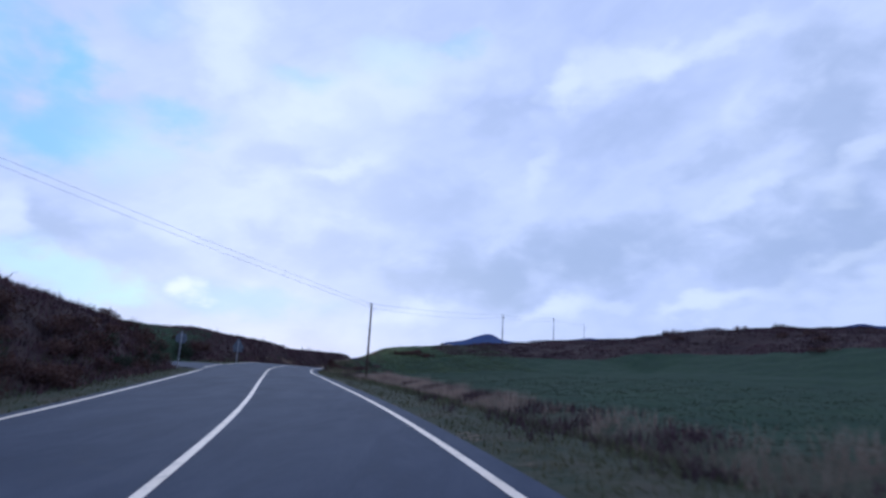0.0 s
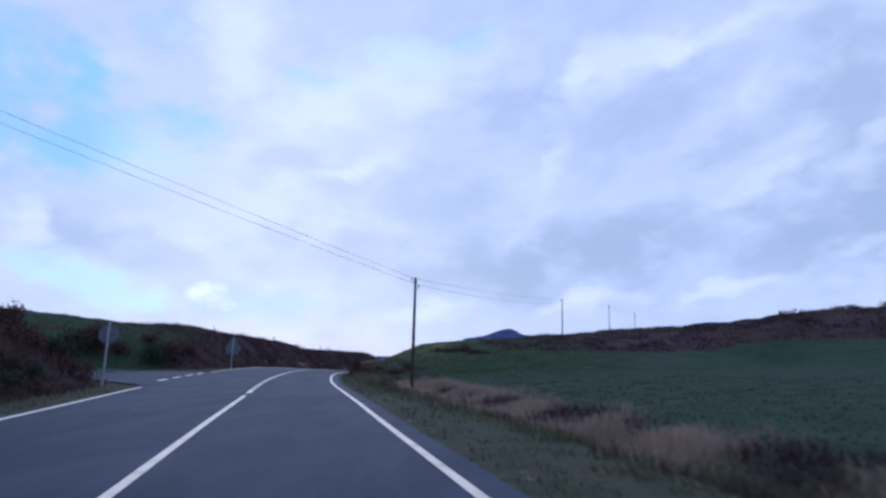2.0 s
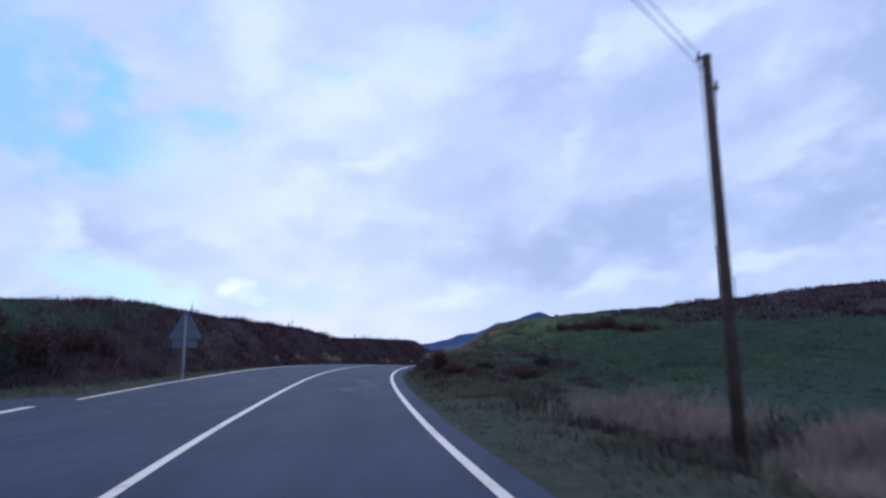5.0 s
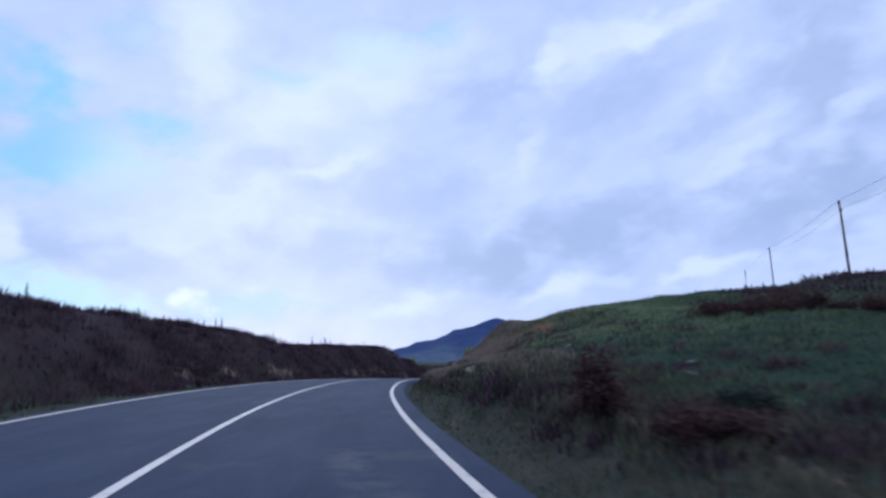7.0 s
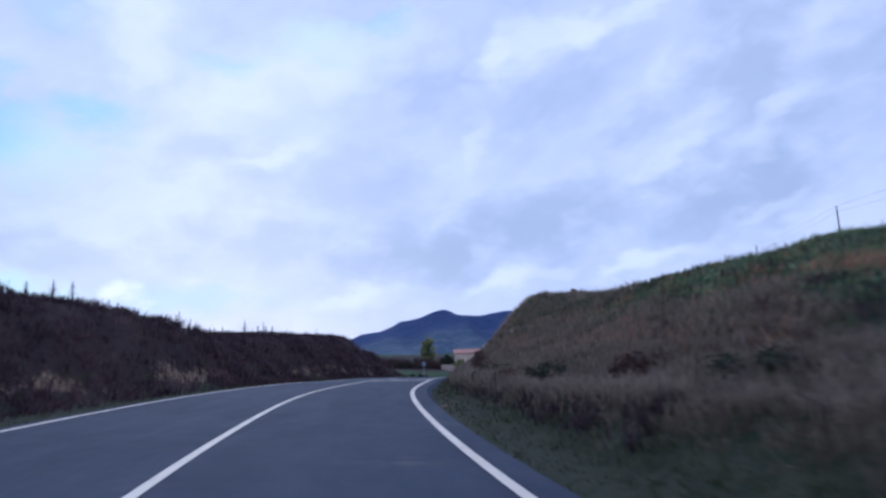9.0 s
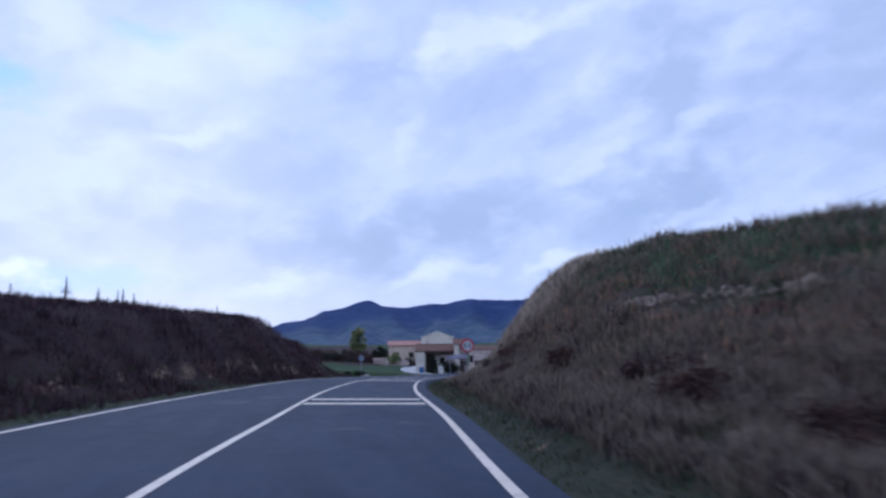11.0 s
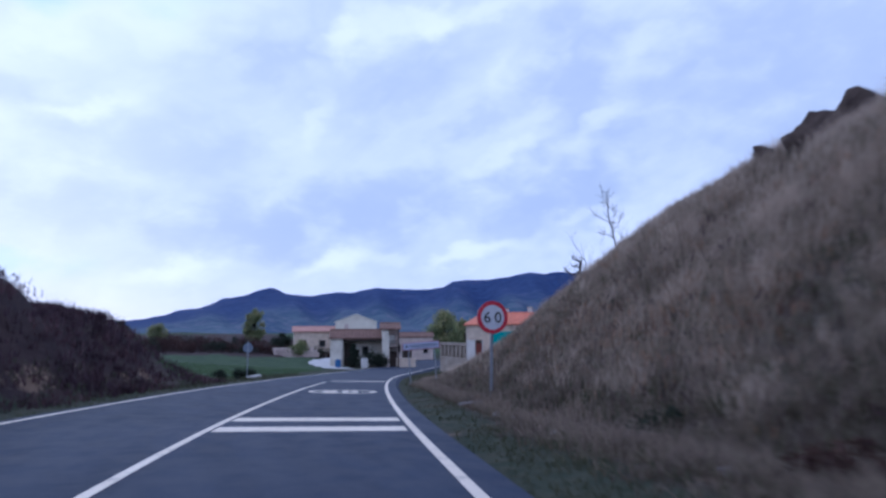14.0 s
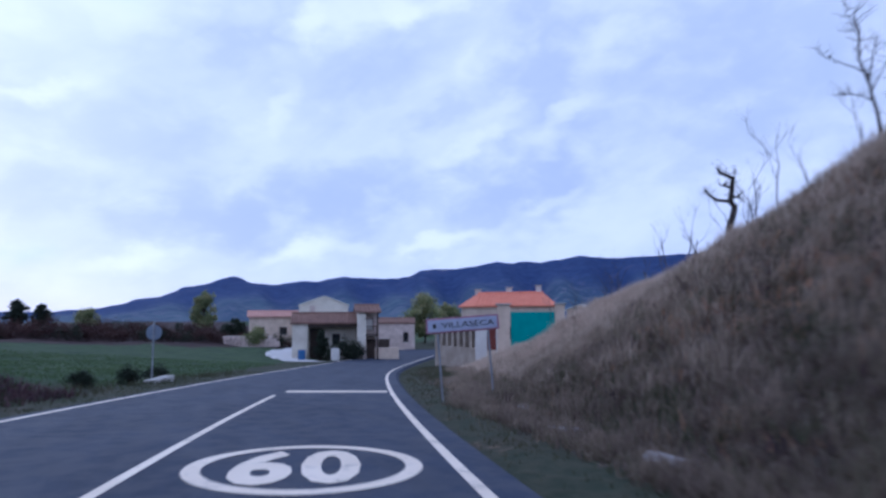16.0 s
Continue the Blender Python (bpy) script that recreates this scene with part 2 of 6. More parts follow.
def make_ground():
    m = Mat("meadow_and_heath", 0.97, 0.12)
    p = m.obj_pos
    big, mid, fine, tiny = m.noise(0.06, 4), m.noise(0.55, 5, 0.6), m.noise(4.0, 5, 0.65), m.noise(24, 3, 0.7)
    rows = m.noise(1.0, 3, 0.6, 0.2, p, (2.6, 0.12, 0.3))
    # young crop and pasture
    field = m.mix(m.remap(mid, 0.35, 0.65), c3(0.023, 0.043, 0.030), c3(0.032, 0.056, 0.034))
    field = m.mix(m.mul(m.remap(rows, 0.40, 0.66), 0.22), field, c3(0.020, 0.046, 0.026))
    field = m.mix(m.mul(m.remap(fine, 0.5, 0.75), 0.35), field, c3(0.085, 0.10, 0.045))
    field = m.mix(m.mul(m.attr("fresh"), m.remap(mid, 0.3, 0.6, 0.35, 1.0)), field, c3(0.070, 0.105, 0.044))
    # verge: trodden grass with bare earth
    verge = m.mix(m.remap(fine, 0.38, 0.62), c3(0.034, 0.045, 0.030), c3(0.062, 0.064, 0.044))
    verge = m.mix(m.mul(m.remap(mid, 0.5, 0.7), 0.6), verge, c3(0.080, 0.064, 0.051))
    # heath: dead bracken, heather and low thorn
    heath = m.mix(m.remap(mid, 0.36, 0.64), c3(0.034, 0.024, 0.027), c3(0.060, 0.040, 0.038))
    heath = m.mix(m.mul(m.remap(fine, 0.48, 0.70), 0.7), heath, c3(0.024, 0.019, 0.023))
    heath = m.mix(m.mul(m.remap(tiny, 0.5, 0.75), 0.4), heath, c3(0.095, 0.066, 0.054))
    # bare sandy earth and weathered rock
    soil = m.mix(m.remap(fine, 0.35, 0.65), c3(0.140, 0.096, 0.070), c3(0.250, 0.176, 0.122))
    soil = m.mix(m.mul(m.remap(tiny, 0.45, 0.7), 0.5), soil, c3(0.085, 0.062, 0.048))
    # dry grass on the cutting
    dry = m.mix(m.remap(fine, 0.35, 0.65), c3(0.058, 0.047, 0.042), c3(0.096, 0.077, 0.064))
    dry = m.mix(m.mul(m.remap(mid, 0.45, 0.65), 0.6), dry, c3(0.054, 0.052, 0.036))
    dry = m.mix(m.mul(m.remap(tiny, 0.45, 0.72), 0.6), dry, c3(0.036, 0.030, 0.028))

    def edged(name):
        """A cover's share, its border frayed by noise."""
        add = m.nt.nodes.new("ShaderNodeMath")
        add.operation = "ADD"
        m.link(m.attr(name), add.inputs[0])
        m.link(m.remap(fine, 0.25, 0.75, -0.28, 0.28), add.inputs[1])
        add2 = m.nt.nodes.new("ShaderNodeMath")
        add2.operation = "ADD"
        m.link(add.outputs[0], add2.inputs[0])
        m.link(m.remap(mid, 0.25, 0.75, -0.3, 0.3), add2.inputs[1])
        return m.remap(add2.outputs[0], 0.40, 0.60)

    col = m.mix(edged("verge"), field, verge)
    col = m.mix(edged("heath"), col, heath)
    col = m.mix(edged("dry"), col, dry)
    col = m.mix(edged("soil"), col, soil)
    h = m.mix(0.5, mid, fine)
    return m.color(col).bump(h, 0.9, 0.18).m


def make_blades(name, ramp_cols, tip_col=c3(0.22, 0.18, 0.13), tip_share=0.25, through_light=0.25):
    m = Mat(name, 0.85, 0.2)
    t = m.attr("tint")
    col = ramp_cols[0]
    n = len(ramp_cols)
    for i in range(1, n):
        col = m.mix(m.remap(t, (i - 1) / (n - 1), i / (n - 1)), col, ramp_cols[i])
    col = m.mix(m.mul(m.attr("tip"), tip_share), col, tip_col)
    m.color(col)
    # thin blades let part of the light through
    thin, both = m.nt.nodes.new("ShaderNodeBsdfTranslucent"), m.nt.nodes.new("ShaderNodeMixShader")
    m.link(col, thin.inputs["Color"])
    both.inputs[0].default_value = through_light
    m.link(m.b.outputs[0], both.inputs[1])
    m.link(thin.outputs[0], both.inputs[2])
    m.link(both.outputs[0], m.nt.nodes["Material Output"].inputs["Surface"])
    return m.m


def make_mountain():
    m = Mat("haze_blue_ridge", 1.0, 0.05)
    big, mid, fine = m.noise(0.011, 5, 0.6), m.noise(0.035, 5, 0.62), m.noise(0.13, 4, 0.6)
    # distance haze is put into these colours: blue woods, paler bluish fields below
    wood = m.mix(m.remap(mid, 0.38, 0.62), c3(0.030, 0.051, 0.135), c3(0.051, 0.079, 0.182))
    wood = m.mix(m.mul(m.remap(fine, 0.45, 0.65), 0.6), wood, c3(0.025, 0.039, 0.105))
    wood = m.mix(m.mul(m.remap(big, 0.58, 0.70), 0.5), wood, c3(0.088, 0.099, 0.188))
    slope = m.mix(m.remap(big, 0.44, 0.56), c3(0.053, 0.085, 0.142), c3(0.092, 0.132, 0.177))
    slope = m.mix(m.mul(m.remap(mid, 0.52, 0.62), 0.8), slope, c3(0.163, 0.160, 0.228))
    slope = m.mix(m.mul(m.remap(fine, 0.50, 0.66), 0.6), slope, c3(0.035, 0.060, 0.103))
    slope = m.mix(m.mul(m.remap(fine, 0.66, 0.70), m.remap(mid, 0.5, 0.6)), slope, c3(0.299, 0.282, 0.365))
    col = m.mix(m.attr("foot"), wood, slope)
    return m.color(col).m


ASPHALT, PAINT, GROUND, MOUNTAIN = make_asphalt(), make_paint(), make_ground(), make_mountain()
VERGE_GRASS = make_blades("verge_grass", [c3(0.036, 0.047, 0.027), c3(0.060, 0.075, 0.040), c3(0.110, 0.108, 0.064), c3(0.170, 0.146, 0.096)])
STRAW = make_blades("dry_tall_grass", [c3(0.060, 0.045, 0.038), c3(0.120, 0.088, 0.072), c3(0.230, 0.172, 0.140), c3(0.400, 0.315, 0.255)], c3(0.56, 0.45, 0.37), 0.55)
HEATHER = make_blades("dead_bracken", [c3(0.021, 0.013, 0.023), c3(0.053, 0.030, 0.046), c3(0.106, 0.059, 0.070), c3(0.190, 0.112, 0.115)])
CUT_GRASS = make_blades("withered_bank_grass", [c3(0.050, 0.038, 0.034), c3(0.120, 0.088, 0.070), c3(0.155, 0.140, 0.086), c3(0.300, 0.226, 0.172), c3(0.540, 0.420, 0.335)], c3(0.60, 0.48, 0.39), 0.5, 0.35)
WISP = make_blades("wispy_bank_grass", [c3(0.135, 0.105, 0.078), c3(0.285, 0.228, 0.170), c3(0.470, 0.380, 0.290), c3(0.660, 0.540, 0.430)], c3(0.74, 0.61, 0.50), 0.6, 0.40)
PASTURE = make_blades("pasture_grass", [c3(0.046, 0.062, 0.045), c3(0.080, 0.115, 0.064), c3(0.145, 0.190, 0.094), c3(0.275, 0.320, 0.165)], c3(0.26, 0.27, 0.16), 0.2)
RUST_GRASS = make_blades("rust_coloured_grass", [c3(0.094, 0.051, 0.041), c3(0.213, 0.117, 0.076), c3(0.375, 0.220, 0.132), c3(0.500, 0.329, 0.207)], c3(0.450, 0.305, 0.196), 0.3)
MEADOW = make_blades("meadow_grass", [c3(0.054, 0.101, 0.046), c3(0.078, 0.137, 0.057), c3(0.121, 0.176, 0.073)])
CROP = make_blades("young_crop", [c3(0.018, 0.034, 0.025), c3(0.028, 0.049, 0.032), c3(0.044, 0.069, 0.040)])
WOOD = speckled("weathered_pole_wood", c3(0.060, 0.046, 0.040), c3(0.100, 0.078, 0.062), 3, 0.85, 0.2, 0.5)
BARK = speckled("dark_bark", c3(0.040, 0.032, 0.030), c3(0.075, 0.060, 0.054), 5, 0.95, 0.1, 0.6)
GREY_TWIG = speckled("grey_twigs", c3(0.085, 0.080, 0.085), c3(0.14, 0.13, 0.13), 5, 0.95, 0.1, 0.3)
STEEL = speckled("galvanised_steel", c3(0.30, 0.32, 0.36), c3(0.40, 0.42, 0.46), 5, 0.5, 0.5, 0.05, 60, 0.6)
SIGN_BACK = speckled("dull_sign_back", c3(0.10, 0.125, 0.17), c3(0.14, 0.165, 0.21), 4, 0.6, 0.4, 0.05, 40, 0.3)
ROUND_BACK = speckled("bluish_sign_back", c3(0.20, 0.24, 0.32), c3(0.26, 0.30, 0.38), 4, 0.6, 0.4, 0.05, 40, 0.3)
SIGN_RED = speckled("sign_red", c3(0.50, 0.018, 0.045), c3(0.60, 0.030, 0.060), 8, 0.45, 0.5, 0.02)
SIGN_WHITE = speckled("sign_white", c3(0.62, 0.64, 0.70), c3(0.72, 0.73, 0.78), 6, 0.45, 0.5, 0.02)
SIGN_BLACK = speckled("sign_black", c3(0.012, 0.012, 0.014), c3(0.02, 0.02, 0.022), 8, 0.5, 0.4, 0.02)
TOWN_BACK = speckled("town_sign_white", c3(0.42, 0.46, 0.62), c3(0.50, 0.54, 0.68), 6, 0.45, 0.5, 0.02)
TOWN_RIM = speckled("town_sign_rim", c3(0.34, 0.16, 0.22), c3(0.42, 0.20, 0.26), 6, 0.5, 0.4, 0.02)
WIRE = speckled("aluminium_wire", c3(0.34, 0.35, 0.42), c3(0.42, 0.43, 0.50), 3, 0.5, 0.4, 0.0, 40, 0.5)
CERAMIC = speckled("brown_ceramic", c3(0.09, 0.045, 0.03), c3(0.12, 0.06, 0.04), 20, 0.3, 0.5, 0.02)
CONCRETE = speckled("pale_concrete", c3(0.34, 0.33, 0.31), c3(0.46, 0.45, 0.42), 3, 0.9, 0.2, 0.3)
ROCK = speckled("buff_rock", c3(0.115, 0.085, 0.066), c3(0.20, 0.150, 0.112), 3.5, 0.95, 0.15, 0.8, 18, 0.0, 0.35)
STONE_WALL = speckled("village_stone", c3(0.552, 0.449, 0.390), c3(0.782, 0.655, 0.585), 1.6, 0.95, 0.15, 0.6, 9, 0.0, 0.3)
PLASTER_WHITE = speckled("white_plaster", c3(0.676, 0.650, 0.611), c3(0.806, 0.780, 0.728), 1.2, 0.9, 0.2, 0.2)
PLASTER_TAN = speckled("tan_plaster", c3(0.603, 0.490, 0.377), c3(0.772, 0.641, 0.510), 1.2, 0.9, 0.2, 0.3)
PLASTER_BEIGE = speckled("beige_plaster", c3(0.597, 0.547, 0.459), c3(0.763, 0.712, 0.611), 1.2, 0.9, 0.2, 0.3)
TILE_RED = speckled("orange_clay_tile", c3(0.690, 0.230, 0.144), c3(0.805, 0.299, 0.190), 1.5, 0.85, 0.2, 0.4, 14, 0.0, 0.25)
TILE_PINK = speckled("faded_clay_tile", c3(0.497, 0.271, 0.227), c3(0.621, 0.373, 0.302), 1.5, 0.85, 0.2, 0.4, 14, 0.0, 0.25)
TILE_BROWN = speckled("old_brown_tile", c3(0.181, 0.114, 0.091), c3(0.283, 0.174, 0.136), 1.5, 0.9, 0.2, 0.5, 14, 0.0, 0.3)
CREAM = speckled("cream_render", c3(0.732, 0.671, 0.561), c3(0.854, 0.793, 0.671), 1.0, 0.85, 0.2, 0.1)
SHEET_GREY = speckled("pale_roof_sheet", c3(0.674, 0.660, 0.570), c3(0.826, 0.796, 0.704), 1.0, 0.6, 0.3, 0.1)
DARK_GLASS = Mat("dark_window_glass", 0.12, 0.5).color(c3(0.015, 0.017, 0.022)).m
DARK_WOOD = speckled("dark_door_wood", c3(0.045, 0.034, 0.030), c3(0.075, 0.055, 0.045), 3, 0.7, 0.3, 0.3)
RED_DOOR = speckled("faded_red_door", c3(0.198, 0.054, 0.045), c3(0.261, 0.077, 0.059), 3, 0.6, 0.3, 0.2)
GREEN_GATE = speckled("turquoise_sheet_gate", c3(0.019, 0.325, 0.312), c3(0.031, 0.413, 0.388), 1.5, 0.5, 0.4, 0.05)
BLUE_DRUM = speckled("blue_plastic", c3(0.03, 0.10, 0.26), c3(0.05, 0.14, 0.32), 4, 0.5, 0.4, 0.03)
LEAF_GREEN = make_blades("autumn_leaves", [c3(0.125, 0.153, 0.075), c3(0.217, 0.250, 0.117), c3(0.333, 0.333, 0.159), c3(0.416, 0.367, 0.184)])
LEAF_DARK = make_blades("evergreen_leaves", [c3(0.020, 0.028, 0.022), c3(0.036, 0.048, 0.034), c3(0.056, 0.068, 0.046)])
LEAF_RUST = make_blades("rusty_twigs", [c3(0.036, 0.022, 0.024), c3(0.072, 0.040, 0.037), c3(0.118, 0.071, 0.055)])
GALLERY = speckled("weathered_tan_render", c3(0.30, 0.25, 0.205), c3(0.44, 0.375, 0.31), 1.4, 0.92, 0.2, 0.4, 10)
GUTTER = speckled("pale_gutter_stone", c3(0.20, 0.185, 0.185), c3(0.33, 0.31, 0.31), 2.0, 0.7, 0.4, 0.4, 22, 0.0, 0.3)
GRAVEL = speckled("pale_gravel_track", c3(0.468, 0.455, 0.455), c3(0.624, 0.611, 0.598), 0.8, 0.95, 0.15, 0.5, 12)

# the road's line and the lie of the land --------------------------------------
# metres along the road, x, y, height where the near lane runs, cross-fall in degrees
ROAD = [(-30, 3.29, -29.83, -0.57, -2.2), (-10, 0.34, -10.05, -0.16, -2.3), (10, -2.77, 9.71, 0.22, -1.6), (30, -7.02, 29.26, 0.49, -0.2),
        (50, -11.22, 48.81, 0.68, 1.8), (70, -14.09, 68.59, 0.89, 2.8), (80, -14.75, 78.57, 0.91, 2.4), (90, -14.63, 88.56, 0.90, 1.5),
        (100, -13.32, 98.50, 0.74, 1.3), (110, -11.92, 108.41, 0.44, 1.1), (120, -9.91, 118.22, 0.11, 1.3), (132, -6.93, 129.84, -0.44, 1.5),
        (150, -1.57, 147.02, -1.33, 1.2), (170, 5.65, 165.65, -2.35, 1.5), (187, 13.34, 180.73, -2.95, 1.3), (215, 28.95, 204.03, -3.20, 0.4)]
ROAD_S = np.array([r[0] for r in ROAD], float)
ROAD_V = np.array([r[1:] for r in ROAD], float)
ROAD_T = np.gradient(ROAD_V, ROAD_S, axis=0)


def road_at(s):
    """x, y, z and cross-fall of the centre line at s (an array), by cubic pieces."""
    s = np.atleast_1d(np.asarray(s, float))
    i = np.clip(np.searchsorted(ROAD_S, s) - 1, 0, len(ROAD_S) - 2)
    h = (ROAD_S[i + 1] - ROAD_S[i])[:, None]
    u = ((s - ROAD_S[i])[:, None] / h)
    out = np.where((u < 0) | (u > 1), 0, 0)
    a, b, ta, tb = ROAD_V[i], ROAD_V[i + 1], ROAD_T[i] * h, ROAD_T[i + 1] * h
    out = (2 * u**3 - 3 * u**2 + 1) * a + (u**3 - 2 * u**2 + u) * ta + (-2 * u**3 + 3 * u**2) * b + (u**3 - u**2) * tb
    return out


LINE_S = np.arange(-30, 215.01, 0.5)
LINE = road_at(LINE_S)
LINE_N = np.gradient(LINE[:, :2], axis=0)
LINE_N /= np.linalg.norm(LINE_N, axis=1)[:, None]


def to_road(x, y):
    """Metres along the road and to the right of its centre line, for arrays of places."""
    x, y = np.ravel(x), np.ravel(y)
    s, d = np.empty(len(x)), np.empty(len(x))
    for a in range(0, len(x), 20000):
        px, py = x[a:a + 20000, None], y[a:a + 20000, None]
        j = np.argmin((px - LINE[:, 0])**2 + (py - LINE[:, 1])**2, axis=1)
        dx, dy = x[a:a + 20000] - LINE[j, 0], y[a:a + 20000] - LINE[j, 1]
        tx, ty = LINE_N[j, 0], LINE_N[j, 1]
        s[a:a + 20000], d[a:a + 20000] = LINE_S[j] + dx * tx + dy * ty, dx * ty - dy * tx
    return s, d


def place(s, d):
    """The place (x, y) at s along the road and d to its right."""
    q = road_at(s)
    t = road_at(np.atleast_1d(s) + 0.2) - road_at(np.atleast_1d(s) - 0.2)
    n = np.hypot(t[:, 0], t[:, 1])
    return q[:, 0] + t[:, 1] / n * d, q[:, 1] - t[:, 0] / n * d


def road_z(s, d):
    q = road_at(np.clip(s, -30, 215))
    return q[:, 2] - (np.clip(d, -4.6, 4.6) - 1.8) * np.tan(np.radians(q[:, 3]))


def tab(s, table):
    """A table (metres along the road, value), read with soft steps."""
    t = np.array(table, float)
    return np.interp(s, t[:, 0], t[:, 1])


def soft(u):
    u = np.clip(u, 0, 1)
    return u * u * (3 - 2 * u)


def wave(x, y, size, seed=0.0):
    """A cheap smooth noise between about -1 and 1."""
    a, b = x / size, y / size
    return (np.sin(a * 1.7 + b * 0.6 + seed) + np.sin(a * -0.8 + b * 1.9 + seed * 2.1 + 1.3 * np.sin(a * 0.7 + seed)) + np.sin(a * 2.9 - b * 2.3 + seed * 0.7 + np.sin(b * 1.1))
            + 0.6 * np.sin(a * 5.3 + b * 4.1 + seed * 1.7 + 1.1 * np.sin(a * 2.2 - b))) / 3.6


TOE_L = [(-40, 5.0), (30, 5.3), (39, 5.4), (43.5, 10.0), (52, 10.0), (59, 5.6), (70, 5.0), (128, 5.0), (140, 5.4), (220, 6)]
SPAN_L = [(-40, 3.15), (60, 2.94), (90, 2.98), (112, 2.86), (124, 2.33), (134, 3.32), (150, 3.79), (220, 3.8)]
TOP_L = [(-40, 3.12), (20, 3.02), (30, 2.76), (38, 2.3), (43, 1.75), (50, 1.79), (60, 1.83), (68, 2.84), (95, 3.03), (104, 2.48), (112, 3.05), (120, 3.36), (126, 3.61), (132.6, 3.66), (133.5, 2.94), (137, 2.92), (141, 2.78), (146, 1.0), (152, 0.29), (220, 0.1)]
RISE_L = [(-40, 0.122), (20, 0.132), (40, 0.14), (50, 0.128), (60, 0.095), (100, 0.013), (128, 0.0), (140, 0.012), (150, 0.047), (220, 0.055)]
TOP_R = [(-40, 0.04), (54, 0.1), (60, 0.67), (66, 1.59), (72, 2.24), (80, 3.04), (85, 3.19), (90, 2.87), (96, 3.17), (100, 3.55), (103, 4.04), (106, 4.22), (109, 4.45), (112, 4.5), (116, 4.38), (120, 5.43), (124, 5.86), (128, 6.7), (132, 6.55), (138, 6.3), (143, 4.75), (148, 4.31), (154, 3.9), (162, 1.92), (170, 1.32), (188, 0.8), (220, 0.61)]
TOE_R = [(-40, 8.2), (52, 8.0), (60, 6.18), (66, 5.38), (72, 5.17), (78, 5.34), (86, 5.31), (96, 4.98), (106, 5.02), (116, 5.77), (138, 5.3), (143, 5.0), (147, 5.7), (153, 5.8), (158, 7.3), (165, 7.2), (180, 7.0), (220, 8.0)]
SPAN_R = [(-40, 4.4), (60, 5.25), (66, 5.61), (72, 5.96), (78, 5.65), (84, 5.34), (92, 5.08), (100, 3.58), (106, 3.87), (112, 3.47), (118, 4.02), (126, 8.0), (140, 8.7), (150, 9.05), (165, 4.85), (220, 5.06)]
LOW_R = [(54, 0.0), (60, 0.41), (66, 0.89), (70, 1.0), (75, 0.79), (82, 0.52), (92, 0.47), (100, 0.64), (108, 0.6), (116, 0.22), (124, 0.0)]
HILL_R = [(40, 0.077), (60, 0.075), (72, 0.084), (84, 0.093), (96, 0.001), (108, 0.0), (120, 0.0), (135, 0.05)]


def land(x, y):
    """The height of the ground at arrays of places, with the road's s and d."""
    s, d = to_road(x, y)
    base = road_z(s, d)
    z = np.zeros_like(s)
    dl, dr = -d, d
    # road bed and verges
    z -= 0.05 * soft((np.abs(d) - 2.0) / 1.5) + 0.10
    z += 0.08 * soft((np.abs(d) - 3.56) / 0.5)
    # left: bank, then the rising heath
    toe = tab(s, TOE_L)
    top = tab(s, TOP_L)
    span = tab(s, SPAN_L)
    u = (dl - toe) / span
    bank = top * (0.35 * np.clip(u, 0, 1) + 0.65 * soft(u))
    rise = tab(s, RISE_L) * np.clip(dl - toe - span, 0, 70)
    z += np.where(dl > 0, bank + rise, 0)
    # right: ditch and field, or the cutting
    toe, top, span = tab(s, TOE_R), tab(s, TOP_R), tab(s, SPAN_R)
    u = (dr - toe) / span
    # a low steep bank stands along the verge, and the cutting climbs from it
    low = tab(s, LOW_R)
    bank = low * soft((dr - 3.9) / 1.1) + (top - low) * (0.6 * np.clip(u, 0, 1) + 0.4 * soft(u))
    past = np.clip(dr - toe - span, 0, None)
    cut = soft((s - 58) / 30)
    gone = soft((s - 135) / 30)
    field = 0.077 * np.clip(past, 0, 21) + 0.30 * np.clip(past - 21, 0, 14) + 0.075 * np.clip(past - 35, 0, 130)
    hill = tab(s, HILL_R) * np.clip(past, 0, 40) + 0.05 * np.clip(past - 40, 0, 130)
    vale = 0.02 * np.clip(past, 0, 200)
    z += np.where(dr > 0, bank + (1 - cut) * field + cut * ((1 - gone) * hill + gone * vale), 0)
    ditch = (1 - soft((s - 48) / 10)) * np.exp(-((dr - 7.0) / 0.8)**2) * 0.40
    z -= ditch
    # unevenness
    rough = soft((np.abs(d) - 4.6) / 2.5)
    steep = soft((np.abs(d) - 6) / 3)
    z += rough * (0.05 * wave(x, y, 0.9, 1.0) + 0.03 * wave(x, y, 0.45, 4.0))
    z += steep * (0.16 * wave(x, y, 2.6, 2.0) + 0.20 * wave(x, y, 7.0, 3.0) * soft((np.abs(d) - 10) / 20))
    # far off the land flattens into the valley floor
    far = soft((np.hypot(x - 0, y - 100) - 230) / 500)
    zz = (base + z) * (1 - far) + far * (-2 + 4 * wave(x, y, 160, 5.0))
    return zz, s, d


def floor_z(x, y):
    return float(land(np.array([x]), np.array([y]))[0][0])


# helpers for meshes ------------------------------------------------------------


def mesh_from(name, verts, faces, mats, smooth=False):
    me = bpy.data.meshes.new(name)
    me.from_pydata([tuple(v) for v in verts], [], faces)
    for m in (mats if isinstance(mats, (list, tuple)) else [mats]):
        me.materials.append(m)
    if smooth:
        me.polygons.foreach_set("use_smooth", [True] * len(me.polygons))
    me.update()
    return me


